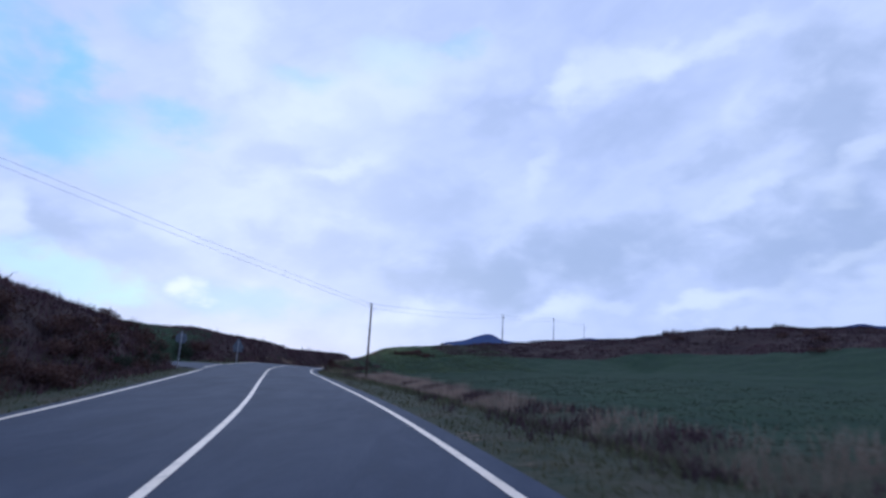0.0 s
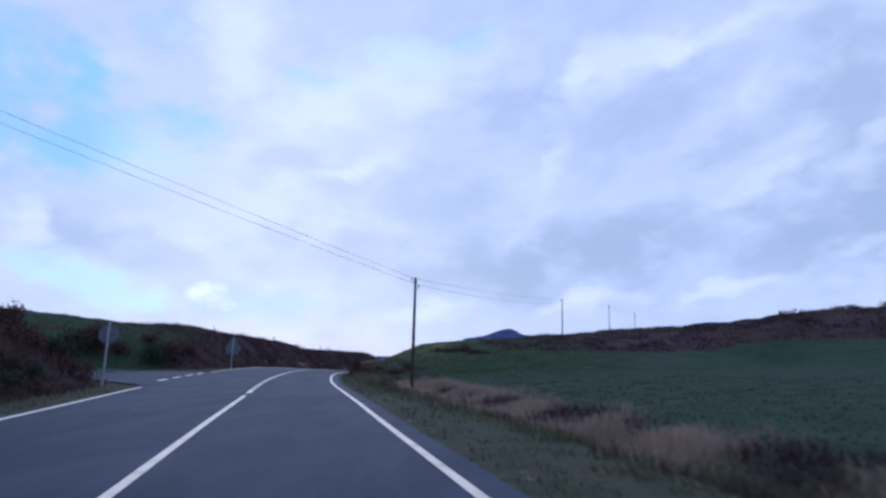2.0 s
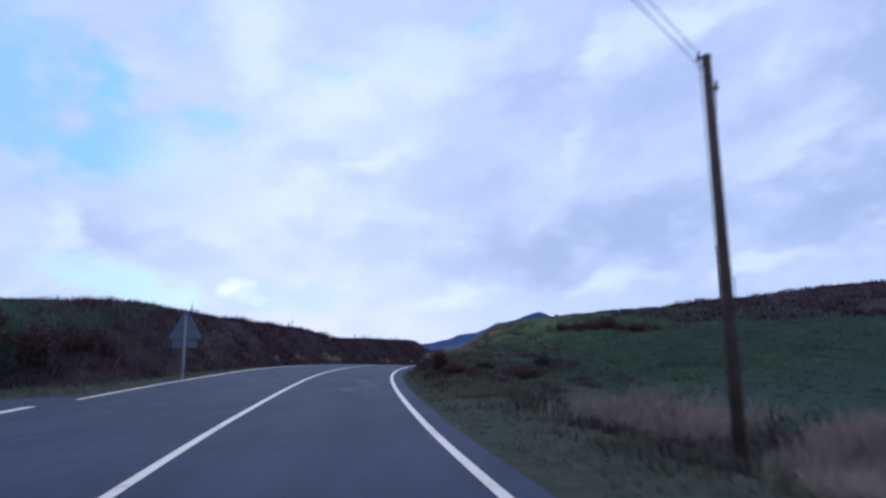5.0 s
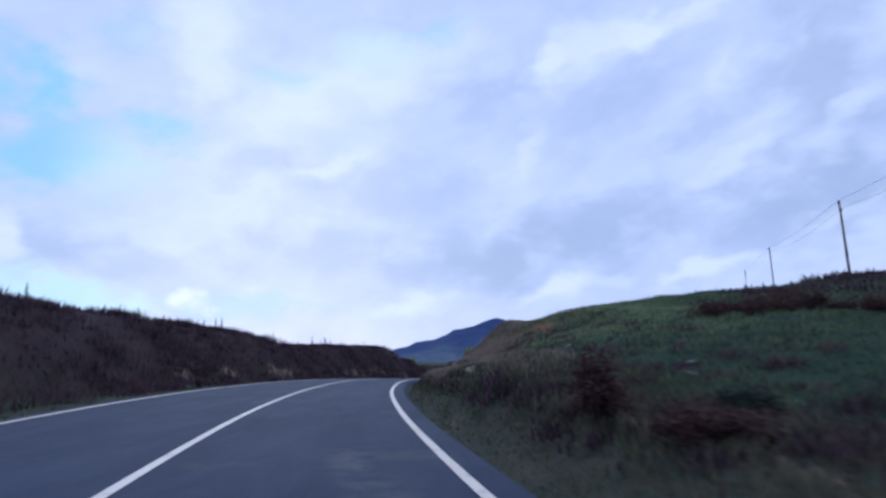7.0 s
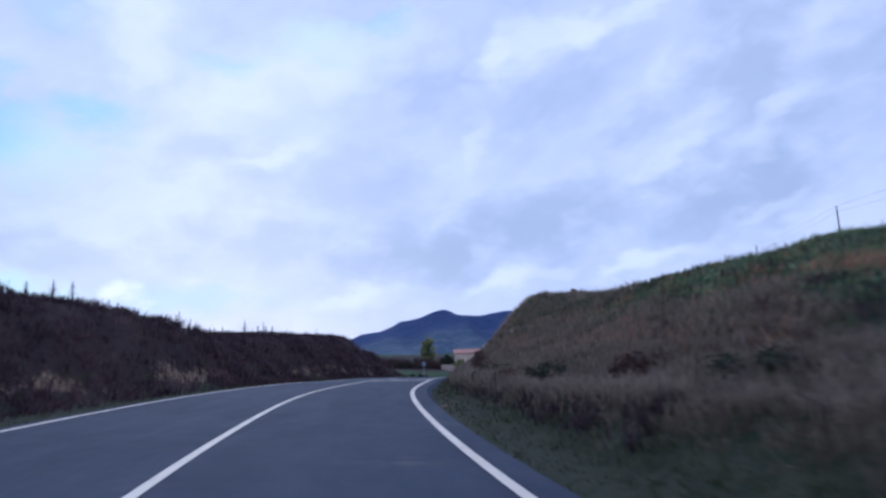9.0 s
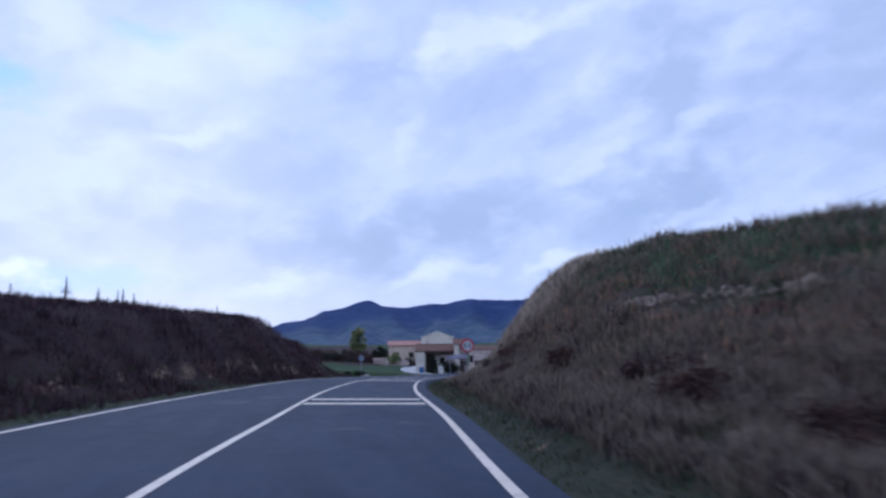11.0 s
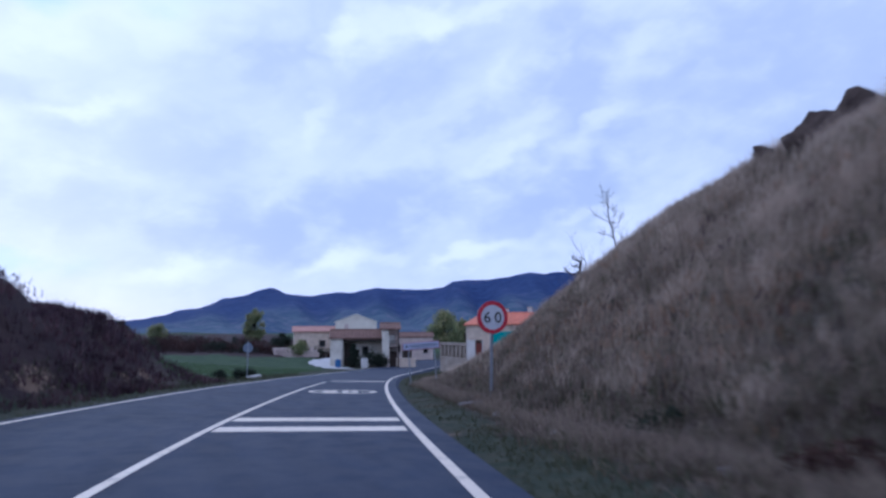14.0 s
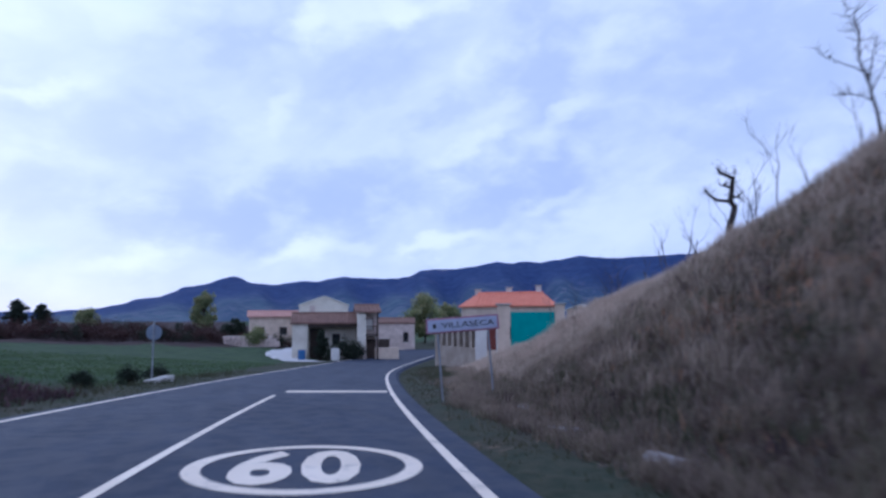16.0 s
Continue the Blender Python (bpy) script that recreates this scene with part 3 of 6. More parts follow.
def part(name, bm, material, parent=None, label="", smooth=False):
    """Links a bmesh as one mesh object under a thing or a part."""
    me = bpy.data.meshes.new(name)
    bm.to_mesh(me)
    bm.free()
    me.materials.append(material)
    if smooth:
        me.polygons.foreach_set("use_smooth", [True] * len(me.polygons))
    ob = new(name, me)
    if parent is not None:
        ob.parent = parent
    if label:
        tagged(ob, label)
    return ob


def box(size, at=(0, 0, 0), bevel=0.0, bm=None, rot=None):
    """A bevelled block of that size with its middle at the place given."""
    b = bmesh.new()
    bmesh.ops.create_cube(b, size=1)
    bmesh.ops.scale(b, vec=size, verts=b.verts)
    if bevel:
        bmesh.ops.bevel(b, geom=b.edges[:], offset=bevel, segments=1, affect="EDGES")
    if rot is not None:
        bmesh.ops.transform(b, matrix=rot, verts=b.verts)
    bmesh.ops.translate(b, vec=at, verts=b.verts)
    if bm is None:
        return b
    me = bpy.data.meshes.new("tmp")
    b.to_mesh(me)
    b.free()
    bm.from_mesh(me)
    bpy.data.meshes.remove(me)
    return bm


def tube(points, radii, sides=8, bm=None, cap=True):
    """A tube through the points with a radius at each."""
    bm = bm or bmesh.new()
    rings = []
    pts = [Vector(p) for p in points]
    for i, p in enumerate(pts):
        t = (pts[min(i + 1, len(pts) - 1)] - pts[max(i - 1, 0)]).normalized()
        side = t.cross(Vector((0.31, 0.95, 0.05))).normalized()
        up = side.cross(t)
        r = radii[i] if isinstance(radii, (list, tuple)) else radii
        rings.append([bm.verts.new(p + (side * math.cos(a) + up * math.sin(a)) * r) for a in [2 * math.pi * k / sides for k in range(sides)]])
    for a, b in zip(rings, rings[1:]):
        for k in range(sides):
            bm.faces.new((a[k], a[(k + 1) % sides], b[(k + 1) % sides], b[k]))
    if cap:
        bm.faces.new(rings[0][::-1])
        bm.faces.new(rings[-1])
    return bm


def disc(radius, thick, sides=32, bm=None, inner=0.0, z0=0.0):
    """A round plate or ring lying in x and z, facing -y, its face at y = z0."""
    bm = bm or bmesh.new()
    rows = []
    for y in (z0, z0 + thick):
        rows.append([bm.verts.new((radius * math.cos(2 * math.pi * k / sides), y, radius * math.sin(2 * math.pi * k / sides))) for k in range(sides)])
    if inner:
        rows += [[bm.verts.new((inner * math.cos(2 * math.pi * k / sides), y, inner * math.sin(2 * math.pi * k / sides))) for k in range(sides)] for y in (z0, z0 + thick)]
    for k in range(sides):
        n = (k + 1) % sides
        bm.faces.new((rows[0][k], rows[1][k], rows[1][n], rows[0][n]))
        if inner:
            bm.faces.new((rows[2][k], rows[2][n], rows[3][n], rows[3][k]))
            bm.faces.new((rows[0][k], rows[0][n], rows[2][n], rows[2][k]))
            bm.faces.new((rows[1][k], rows[3][k], rows[3][n], rows[1][n]))
    if not inner:
        bm.faces.new(rows[0])
        bm.faces.new(rows[1][::-1])
    bmesh.ops.recalc_face_normals(bm, faces=bm.faces)
    return bm


def letters(text, height, depth, bold=0.0):
    """Letters as a bmesh in the xy plane, centred, that tall."""
    cu = bpy.data.curves.new("letters", "FONT")
    cu.offset = bold
    cu.body, cu.align_x, cu.align_y, cu.extrude, cu.resolution_u = text, "CENTER", "CENTER", depth, 3
    ob = bpy.data.objects.new("letters", cu)
    scene.collection.objects.link(ob)
    me = bpy.data.meshes.new_from_object(ob.evaluated_get(bpy.context.evaluated_depsgraph_get()))
    bm = bmesh.new()
    bm.from_mesh(me)
    bpy.data.objects.remove(ob)
    bpy.data.curves.remove(cu)
    bpy.data.meshes.remove(me)
    ys = [v.co.y for v in bm.verts]
    xs = [v.co.x for v in bm.verts]
    k = height / (max(ys) - min(ys))
    bmesh.ops.translate(bm, vec=(-(max(xs) + min(xs)) / 2, -(max(ys) + min(ys)) / 2, 0), verts=bm.verts)
    bmesh.ops.scale(bm, vec=(k, k, 1), verts=bm.verts)
    return bm


def empty(name, label, category, m, group=""):
    return_ob = new(name)
    return_ob.matrix_world = m
    return_ob.empty_display_size = 0.2
    return tagged(return_ob, label, category, group)


# ground -----------------------------------------------------------------------


def axis(lo, hi, fine, reach, grow=1.16):
    """Coordinates, fine between lo and hi and ever coarser out to the reach on both sides."""
    mid = list(np.arange(lo, hi + 0.001, fine))
    step, a, b = fine, [], []
    p, q = lo, hi
    while p > -reach or q < reach:
        step *= grow
        p, q = p - step, q + step
        a.append(p)
        b.append(q)
    return np.array(a[::-1] + mid + b)


def cover(x, y, s, d):
    """How much verge, heath, bare soil, withered and fresh grass lies at each place."""
    n = wave(x, y, 6.0, 7.0)
    n2 = wave(x, y, 2.2, 9.0)
    verge = 1 - soft((np.abs(d) - np.where(d > 0, tab(s, [(54, 6.0), (64, 4.5), (110, 4.5), (124, 5.6)]), 6.0) - 0.6 * n) / np.where((d > 0) & (s > 58), 0.9, 1.6))
    verge = np.maximum(verge, np.where(d > 0, (1 - soft((d - 8.3) / 0.8)) * (1 - soft((s - 52) / 10)), 0))
    left = (d < -5.2) & (s < 150)
    heath = np.where(left, soft((-d - tab(s, TOE_L) + 0.6) / 1.4) * (1 - soft((s - 138) / 10)), 0.0)
    # a grassy slope behind the junction
    patch = np.exp(-((s - 58) / 11)**4) * soft((-d - 6.8) / 1.6)
    heath *= 1 - 0.9 * patch
    toe, span = tab(s, TOE_R), tab(s, SPAN_R)
    past = d - toe - span
    ridge = soft((past - tab(s, [(-40, 29), (30, 28), (54, 27), (61, 23), (66.5, 11), (70, 5), (78, 4.8), (88, 7), (100, 12), (120, 12)]) + 0.8 * n) / 2) * (1 - soft((s - 112) / 20))
    heath = np.where(d > 0, np.maximum(heath, ridge), heath)
    spur = np.exp(-((s - 84) / 10)**2 - ((d - 21) / 4.5)**2)
    heath = np.where(d > 0, np.maximum(heath, spur), heath)
    # the brown foot of the bank where the cutting begins
    foot = np.exp(-((past + 4.6) / 1.7)**2) * soft((s - 56) / 8) * (1 - soft((s - 84) / 20))
    heath = np.where(d > 0, np.maximum(heath, foot * (0.25 + 0.35 * n2)), heath)
    dry = np.where(d > 4.0, soft((s - 72) / 7) * soft((d - 4.3) / 0.7) * (1 - soft((past - 1.0 - 0.05 * (s - 80)) / 3)) * (1 - soft((s - 172) / 14)), 0.0)
    dry = np.maximum(dry, np.where(d < -5, np.exp(-((s - 141) / 7)**2) * 0.5 * (1 - soft((-d - 9) / 5)), 0))
    u = (d - toe) / span
    dry = np.where(d > 0, dry * (1 - (1 - soft((s - 104) / 10)) * soft((u - 0.28 - 0.26 * soft((s - 77) / 5) - 0.1 * n2) / 0.22)), dry)
    band = np.exp(-((u - 0.32 - 0.04 * n) / 0.085)**2) * soft((s - 99) / 8) * (1 - soft((s - 113) / 6))
    band2 = np.exp(-((u - 0.66 - 0.05 * n2) / 0.05)**2) * soft((s - 101) / 5) * (1 - soft((s - 130) / 8)) * 0.6
    band0 = (np.exp(-((d - 5.15) / 0.22)**2 - ((s - 69.1) / 1.1)**2) + 0.8 * np.exp(-((d - 5.51) / 0.2)**2 - ((s - 65.5) / 0.8)**2)) * 0.6 + 0.7 * np.exp(-((d - 5.40) / 0.32)**2 - ((s - 58.9) / 0.8)**2)
    soil = np.where(d > 0, np.maximum(np.maximum(1.25 * band, band2), 1.4 * band0) * (0.80 + 0.5 * n2), 0.0)
    ul = (-d - tab(s, TOE_L)) / tab(s, SPAN_L)
    bandl = np.exp(-((ul - 0.25 - 0.06 * n) / 0.09)**2) * soft((s - 78) / 6) * (1 - soft((s - 138) / 6)) * (0.62 + 0.55 * n2)
    soil = np.where(d < 0, bandl, soil)
    junction = np.exp(-((s - 45.5) / 6.5)**4) * soft((-d - 3.4) / 0.4) * (1 - soft((-d - 10.5) / 1.5))
    soil = np.where(d < 0, np.maximum(soil, 0.40 * junction), soil)
    heath = np.maximum(heath, soft((y - 203 - 0.10 * x) / 6) * (1 - soft((x - 14) / 6)) * (1 - soft((y - 300) / 60)))
    gutter = np.where(d > 0, np.exp(-((d - 5.15 - 0.15 * n) / 0.26)**2) * soft((s - 108) / 8) * (1 - soft((s - 150) / 8)) * 0.8, 0.0)
    soil = np.maximum(soil, gutter)
    edge = np.exp(-((np.abs(d) - 3.85) / 0.22)**2) * (0.30 + 0.35 * n2)
    soil = np.maximum(soil, edge)
    fresh = np.where(d > 0, soft((s - 66) / 12) * (1 - soft((s - 118) / 30)) * soft((past + 3.4 - 1.0 * soft((s - 73) / 5)) / 2.0) * (0.7 + 0.3 * n), 0.0)
    fresh = np.where(d < 0, np.maximum(fresh, 0.08 * patch + 0.55 * soft((s - 140) / 12)), fresh)
    return [np.clip(a, 0, 1) for a in (verge, heath, soil, dry, fresh)]


def build_ground():
    gx, gy = axis(-42, 44, 0.5, 1700), axis(-12, 205, 0.5, 1700)
    X, Y = np.meshgrid(gx, gy)
    z, s, d = land(X.ravel(), Y.ravel())
    ny, nx = X.shape
    v = np.column_stack([X.ravel(), Y.ravel(), z])
    a = (np.arange(ny - 1)[:, None] * nx + np.arange(nx - 1)).ravel()
    f = np.column_stack([a, a + 1, a + nx + 1, a + nx])
    me = bpy.data.meshes.new("ground")
    me.vertices.add(len(v))
    me.vertices.foreach_set("co", v.ravel())
    me.loops.add(f.size)
    me.loops.foreach_set("vertex_index", f.ravel())
    me.polygons.add(len(f))
    me.polygons.foreach_set("loop_start", np.arange(0, f.size, 4))
    me.polygons.foreach_set("use_smooth", np.ones(len(f), bool))
    me.update()
    for name, val in zip(("verge", "heath", "soil", "dry", "fresh"), cover(X.ravel(), Y.ravel(), s, d)):
        me.attributes.new(name, "FLOAT", "POINT").data.foreach_set("value", val)
    me.materials.append(GROUND)
    return tagged(new("ground", me), "green fields and brown heath rising on both sides of the road", "ground", kind="structure")


build_ground()


def build_mountains():
    """The wooded ridge that closes the view, coloured blue for haze, as bearing (to the left) and height in degrees."""
    line = [(-180, 1.5), (-120, 2.5), (-80, 4.5), (-60, 5.2), (-50, 5.5), (-43, 5.35), (-40, 5.25), (-37.5, 5.4), (-36.5, 5.6), (-35.7, 5.4), (-34.8, 5.25), (-33.3, 5.05), (-32.5, 5.1), (-31.4, 5.15), (-30.6, 4.97), (-29.3, 5.2),
            (-28.8, 5.05), (-27.8, 4.9), (-26.5, 4.65), (-25.1, 4.55), (-23.3, 4.52), (-22.4, 4.47), (-21.4, 3.88), (-20.4, 3.76), (-18.4, 3.7), (-15.4, 3.89), (-13.3, 3.45), (-11.8, 3.49), (-10, 3.15), (-8.8, 3.2), (-7.9, 3.25), (-7.4, 3.35),
            (-6.7, 3.72), (-6.1, 3.87), (-5.6, 3.74), (-4.5, 3.3), (-3.9, 3.1), (-2.3, 2.88), (-1.8, 2.57), (-1.2, 2.32), (-0.6, 2.1), (0.4, 1.92), (1.2, 1.87), (1.8, 1.58), (2.8, 1.32), (3.7, 1.14), (7, 0.85), (14, 0.9),
            (25, 1.4), (60, 1.6), (120, 1.4), (180, 1.5)]
    az, el = np.array([p[0] for p in line]), np.array([p[1] for p in line])
    A = np.arange(-180, 180.01, 0.2)
    E = np.interp(A, az, el) + 0.02 * np.sin(A * 2.1 + 2 * np.sin(A * 0.23)) + 0.02 * np.sin(A * 4.1 + 3 * np.sin(A * 0.31)) + 0.012 * np.sin(A * 9.7 + 4 * np.sin(A * 0.47))
    E = np.convolve(np.pad(E, 1, mode="edge"), [0.25, 0.5, 0.25], "valid")
    rows = 16
    V, F, foot = [], [], []
    for r in range(rows + 1):
        u = r / rows
        R = 1150 + 1150 * u
        shape = 0.10 * u + 0.90 * u**1.9
        H = 2300 * np.tan(np.radians(E)) * shape * (1 + 0.5 * (1 - u) * np.sin(A * 0.9 + 3 * u) + 0.35 * (1 - u) * np.sin(A * 1.7 - 5 * u))
        if r == 0:
            H = H * 0 - 12
        for a, h in zip(A, H):
            t = math.radians(a)
            V.append((-math.sin(t) * R, 60 + math.cos(t) * R, h))
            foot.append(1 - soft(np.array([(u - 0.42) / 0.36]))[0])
    n = len(A)
    for r in range(rows):
        for k in range(n - 1):
            F.append((r * n + k, r * n + k + 1, (r + 1) * n + k + 1, (r + 1) * n + k))
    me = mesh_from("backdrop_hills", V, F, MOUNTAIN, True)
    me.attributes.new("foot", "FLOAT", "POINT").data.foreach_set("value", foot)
    tagged(new("backdrop_hills", me), "wooded mountain ridge far behind the village, distance haze painted blue into its colour", "mountains", kind="structure")


build_mountains()

# road and its paint -------------------------------------------------------------


def ribbon(name, s0, s1, d0, d1, lift, material, step=0.5, across=2, bend=None):
    """A strip of the road's surface between two offsets, raised by lift, with a thickness."""
    n = max(2, int(round((s1 - s0) / step)) + 1)
    ss, uu = np.linspace(s0, s1, n), np.linspace(0, 1, across + 1)
    V = []
    for u in uu:
        off = d0 + (d1 - d0) * u
        if bend is not None:
            off = off + bend(ss)
        x, y = place(ss, off)
        V.append(np.column_stack([x, y, road_z(ss, np.broadcast_to(off, ss.shape)) + lift]))
    V = np.concatenate(V)
    a = (np.arange(across)[:, None] * n + np.arange(n - 1)).ravel()
    F = [tuple(q) for q in np.column_stack([a, a + 1, a + n + 1, a + n])[:, ::-1]]
    me = mesh_from(name, V, F, material, True)
    return new(name, me), ss, uu


def build_road():
    ob, ss, uu = ribbon("road", -30, 215, -3.56, 3.44, 0.0, ASPHALT, 0.5, 30)
    n = len(ss)
    d = np.repeat(-3.56 + 7.0 * uu, n)
    s = np.tile(ss, len(uu))
    wheel = sum(np.exp(-((d - c) / 0.35)**2) for c in (-2.5, -0.95, 0.95, 2.5))
    ob.data.attributes.new("lateral", "FLOAT", "POINT").data.foreach_set("value", np.clip(wheel * (0.8 + 0.2 * np.sin(s * 0.7)), 0, 1))
    patch = sum(np.exp(-((s - a) / la)**4 - ((d - b) / lb)**4) for a, b, la, lb in
                ((59.5, 2.2, 1.4, 0.30), (57.3, 1.7, 0.8, 0.35), (62.0, 2.0, 1.0, 0.25), (75.5, 1.9, 0.5, 0.3), (78.0, 2.3, 0.4, 0.25), (103.5, -1.6, 0.7, 0.5), (105.5, -1.1, 0.5, 0.3),
                 (107.5, 2.2, 0.4, 0.2), (110.0, 1.7, 0.35, 0.25), (111.8, 2.0, 0.3, 0.2), (106.2, 1.8, 0.3, 0.2), (127.0, 3.0, 0.4, 0.2), (98.5, 2.3, 0.4, 0.2)))
    patch = np.maximum(patch, 0.26 * soft((s - 112) / 14) + 0.12 * soft((s - 62) / 14))
    ob.data.attributes.new("patch", "FLOAT", "POINT").data.foreach_set("value", np.clip(patch, 0, 1))
    tagged(ob, "worn grey asphalt country road curving to the right", "road", kind="structure")
    # its broken edge: a skirt down into the verge
    for side in (-1, 1):
        rim = 3.44 if side > 0 else 3.56
        x0, y0 = place(ss, side * rim)
        x1, y1 = place(ss, side * (rim + 0.18))
        z0 = road_z(ss, np.full(n, side * rim))
        V = np.concatenate([np.column_stack([x0, y0, z0]), np.column_stack([x1, y1, z0 - 0.16])])
        F = [(k, k + 1, n + k + 1, n + k) if side < 0 else (k + 1, k, n + k, n + k + 1) for k in range(n - 1)]
        skirt = new("road_edge", mesh_from("road_edge", V, F, ASPHALT, True))
        tagged(skirt, "crumbling edge of the asphalt beside the verge", "road edge", kind="structure")


def line(s0, s1, d, width, label, bend=None):
    ob, _, _ = ribbon("road_marking", s0, s1, d - width / 2, d + width / 2, 0.006, PAINT, 0.5, 1, bend)
    return tagged(ob, label, "road marking", kind="structure")


build_road()
EDGE, NEAR_EDGE = 3.29, 3.03
line(-30, 200, NEAR_EDGE, 0.12, "solid white edge line of worn road paint")
line(-30, 37.3, -EDGE, 0.11, "solid white edge line of worn road paint", lambda s: -0.12 * soft((s - 24) / 14))
line(52.6, 200, -EDGE, 0.11, "solid white edge line of worn road paint", lambda s: -0.3 * (1 - soft((s - 52) / 14)))
for k in range(4):
    ob_ = line(41.4 + 2.75 * k, 42.9 + 2.75 * k, -EDGE - 0.45, 0.16, "short white dash across the junction mouth")
    tagged(ob_, group="edge dashes at the junction")
line(-30, 34.4, 0.0, 0.11, "solid white centre line of worn road paint")
for a, b in ((35.6, 37.4), (37.9, 39.3), (39.8, 41.1), (41.6, 42.9)):
    tagged(line(a, b, 0.0, 0.15, "white dash of the centre line at the junction"), group="centre dashes at the junction")
line(43.6, 145.0, 0.0, 0.11, "solid white centre line of worn road paint")
BARS = [(102.55, 103.1), (104.25, 104.8), (122.7, 123.35), (124.25, 124.9), (146.2, 147.0)]
for a, b in BARS:
    ob_ = line(a, b, (NEAR_EDGE - 0.10) / 2 + 0.04, NEAR_EDGE - 0.22, "white transverse bar painted across the lane")
    tagged(ob_, group="rumble bars across the lane")


def painted_sixty(s, d, length, width):
    """The speed figure in its long oval, painted flat on the lane."""
    (x,), (y,) = place(s, d)
    a, b = road_at(s + 0.5)[0], road_at(s - 0.5)[0]
    yaw = math.atan2(a[1] - b[1], a[0] - b[0]) - math.pi / 2
    fall = math.radians(float(road_at(s)[0][3]))
    slope = math.atan2(a[2] - b[2], 1.0)
    m = Matrix.Translation((x, y, float(road_z(np.array([s]), np.array([d]))[0]) + 0.008)) @ Matrix.Rotation(yaw, 4, "Z") @ Matrix.Rotation(slope, 4, "X") @ Matrix.Rotation(fall, 4, "Y")
    root = empty("speed_marking", "white number 60 in an oval painted on the asphalt", "road marking", m)
    bm = bmesh.new()
    k = 48
    rings = [[bm.verts.new((rx * math.cos(2 * math.pi * i / k), ry * math.sin(2 * math.pi * i / k), 0)) for i in range(k)]
             for rx, ry in ((width / 2, length / 2), (width / 2 - 0.17, length / 2 - 0.20))]
    for i in range(k):
        j = (i + 1) % k
        bm.faces.new((rings[0][i], rings[0][j], rings[1][j], rings[1][i]))
    part("oval", bm, PAINT, root)
    for ch, off in (("6", -0.40), ("0", 0.24)):
        t = letters(ch, 1.0, 0.0, 0.035)
        xs = [v.co.x for v in t.verts]
        kx = 0.58 / (max(xs) - min(xs))
        bmesh.ops.scale(t, vec=(kx, length * 0.70, 1), verts=t.verts)
        bmesh.ops.translate(t, vec=(off, 0, 0.001), verts=t.verts)
        part("figure", t, PAINT, root)


painted_sixty(134.85, 1.55, 2.60, 2.28)


def side_lane():
    """The worn mouth of the lane that leaves on the left."""
    V, F = [], []
    nd, ns = 22, 14
    for i in range(nd):
        d = -3.62 - 10.4 * i / (nd - 1)
        t = soft(np.array([i / 9.0]))[0]
        a, b = 39.2 + 4.6 * t, 53.6 - 3.4 * t
        for j in range(ns):
            s = a + (b - a) * j / (ns - 1)
            (x,), (y,) = place(s, d)
            V.append((x, y, floor_z(x, y) + 0.045))
    for i in range(nd - 1):
        for j in range(ns - 1):
            q = i * ns + j
            F.append((q, q + 1, q + ns + 1, q + ns))
    tagged(new("side_lane", mesh_from("side_lane", V, F, ASPHALT, True)), "worn grey mouth of a side lane joining the road", "side road", kind="structure")


side_lane()

# power line ---------------------------------------------------------------------


def power_pole(x, y, top, yaw=0.0, far=False):
    """A round wooden pole with two insulators on iron hooks."""
    z = floor_z(x, y)
    h = top - z
    root = empty("power_pole", "dark weathered wooden power pole standing in the field", "power pole", pose(x, y, z, 0, 0, yaw), "power line poles")
    part("pole", tube([(0, 0, -0.4), (0, 0, h * 0.5), (0, 0, h)], [0.095, 0.08, 0.062] if not far else [0.075, 0.06, 0.045], 10), WOOD, root, smooth=True)
    for sx, hz in ((-1, 0.12), (1, 0.45)):
        bm = tube([(0.08 * sx, 0, h - hz - 0.10), (0.20 * sx, 0, h - hz - 0.10), (0.22 * sx, 0, h - hz)], 0.014, 6)
        hook = part("hook", bm, STEEL, root)
        bm = tube([(0.22 * sx, 0, h - hz - 0.02), (0.22 * sx, 0, h - hz + 0.03), (0.22 * sx, 0, h - hz + 0.05), (0.22 * sx, 0, h - hz + 0.11)], [0.03, 0.035, 0.025, 0.02], 8)
        part("insulator", bm, CERAMIC, hook)
    part("cap", tube([(0, 0, h - 0.01), (0, 0, h + 0.03)], [0.075, 0.04], 10), STEEL, root)
    return root


POLES = [(-34.0, 15.2, 14.0), (-3.80, 47.0, 6.0), (10.97, 84.25, 9.36), (24.3, 114.4, 12.15), (38.2, 146.0, 14.2)]
for k, (x, y, top) in enumerate(POLES):
    power_pole(x, y, top, 41, k > 1)
power_pole(112.0, 228.0, floor_z(112.0, 228.0) + 7.5, 20, True)


def wires():
    """Two slack wires from pole to pole."""
    for k, (side, drop) in enumerate(((-1, 0.02), (1, 0.35))):
        for (a, b) in zip(POLES, POLES[1:]):
            u = Vector((math.cos(radians(41)), math.sin(radians(41)), 0)) * 0.22 * side
            p, q = Vector(a) + u - Vector((0, 0, drop)), Vector(b) + u - Vector((0, 0, drop))
            n = 24
            pts = []
            for i in range(n + 1):
                t = i / n
                v = p.lerp(q, t)
                v.z -= (0.25 + 0.15 * k) * 4 * t * (1 - t)
                pts.append(v)
            ob = part("power_wire", tube(pts, 0.008, 5), WIRE, None, smooth=True)
            tagged(ob, "thin slack grey power wire strung between wooden poles", "wire", "power line wires")


wires()

# road signs ----------------------------------------------------------------------


def heading(s):
    a, b = road_at(s + 0.5)[0], road_at(s - 0.5)[0]
    return math.degrees(math.atan2(a[1] - b[1], a[0] - b[0])) - 90


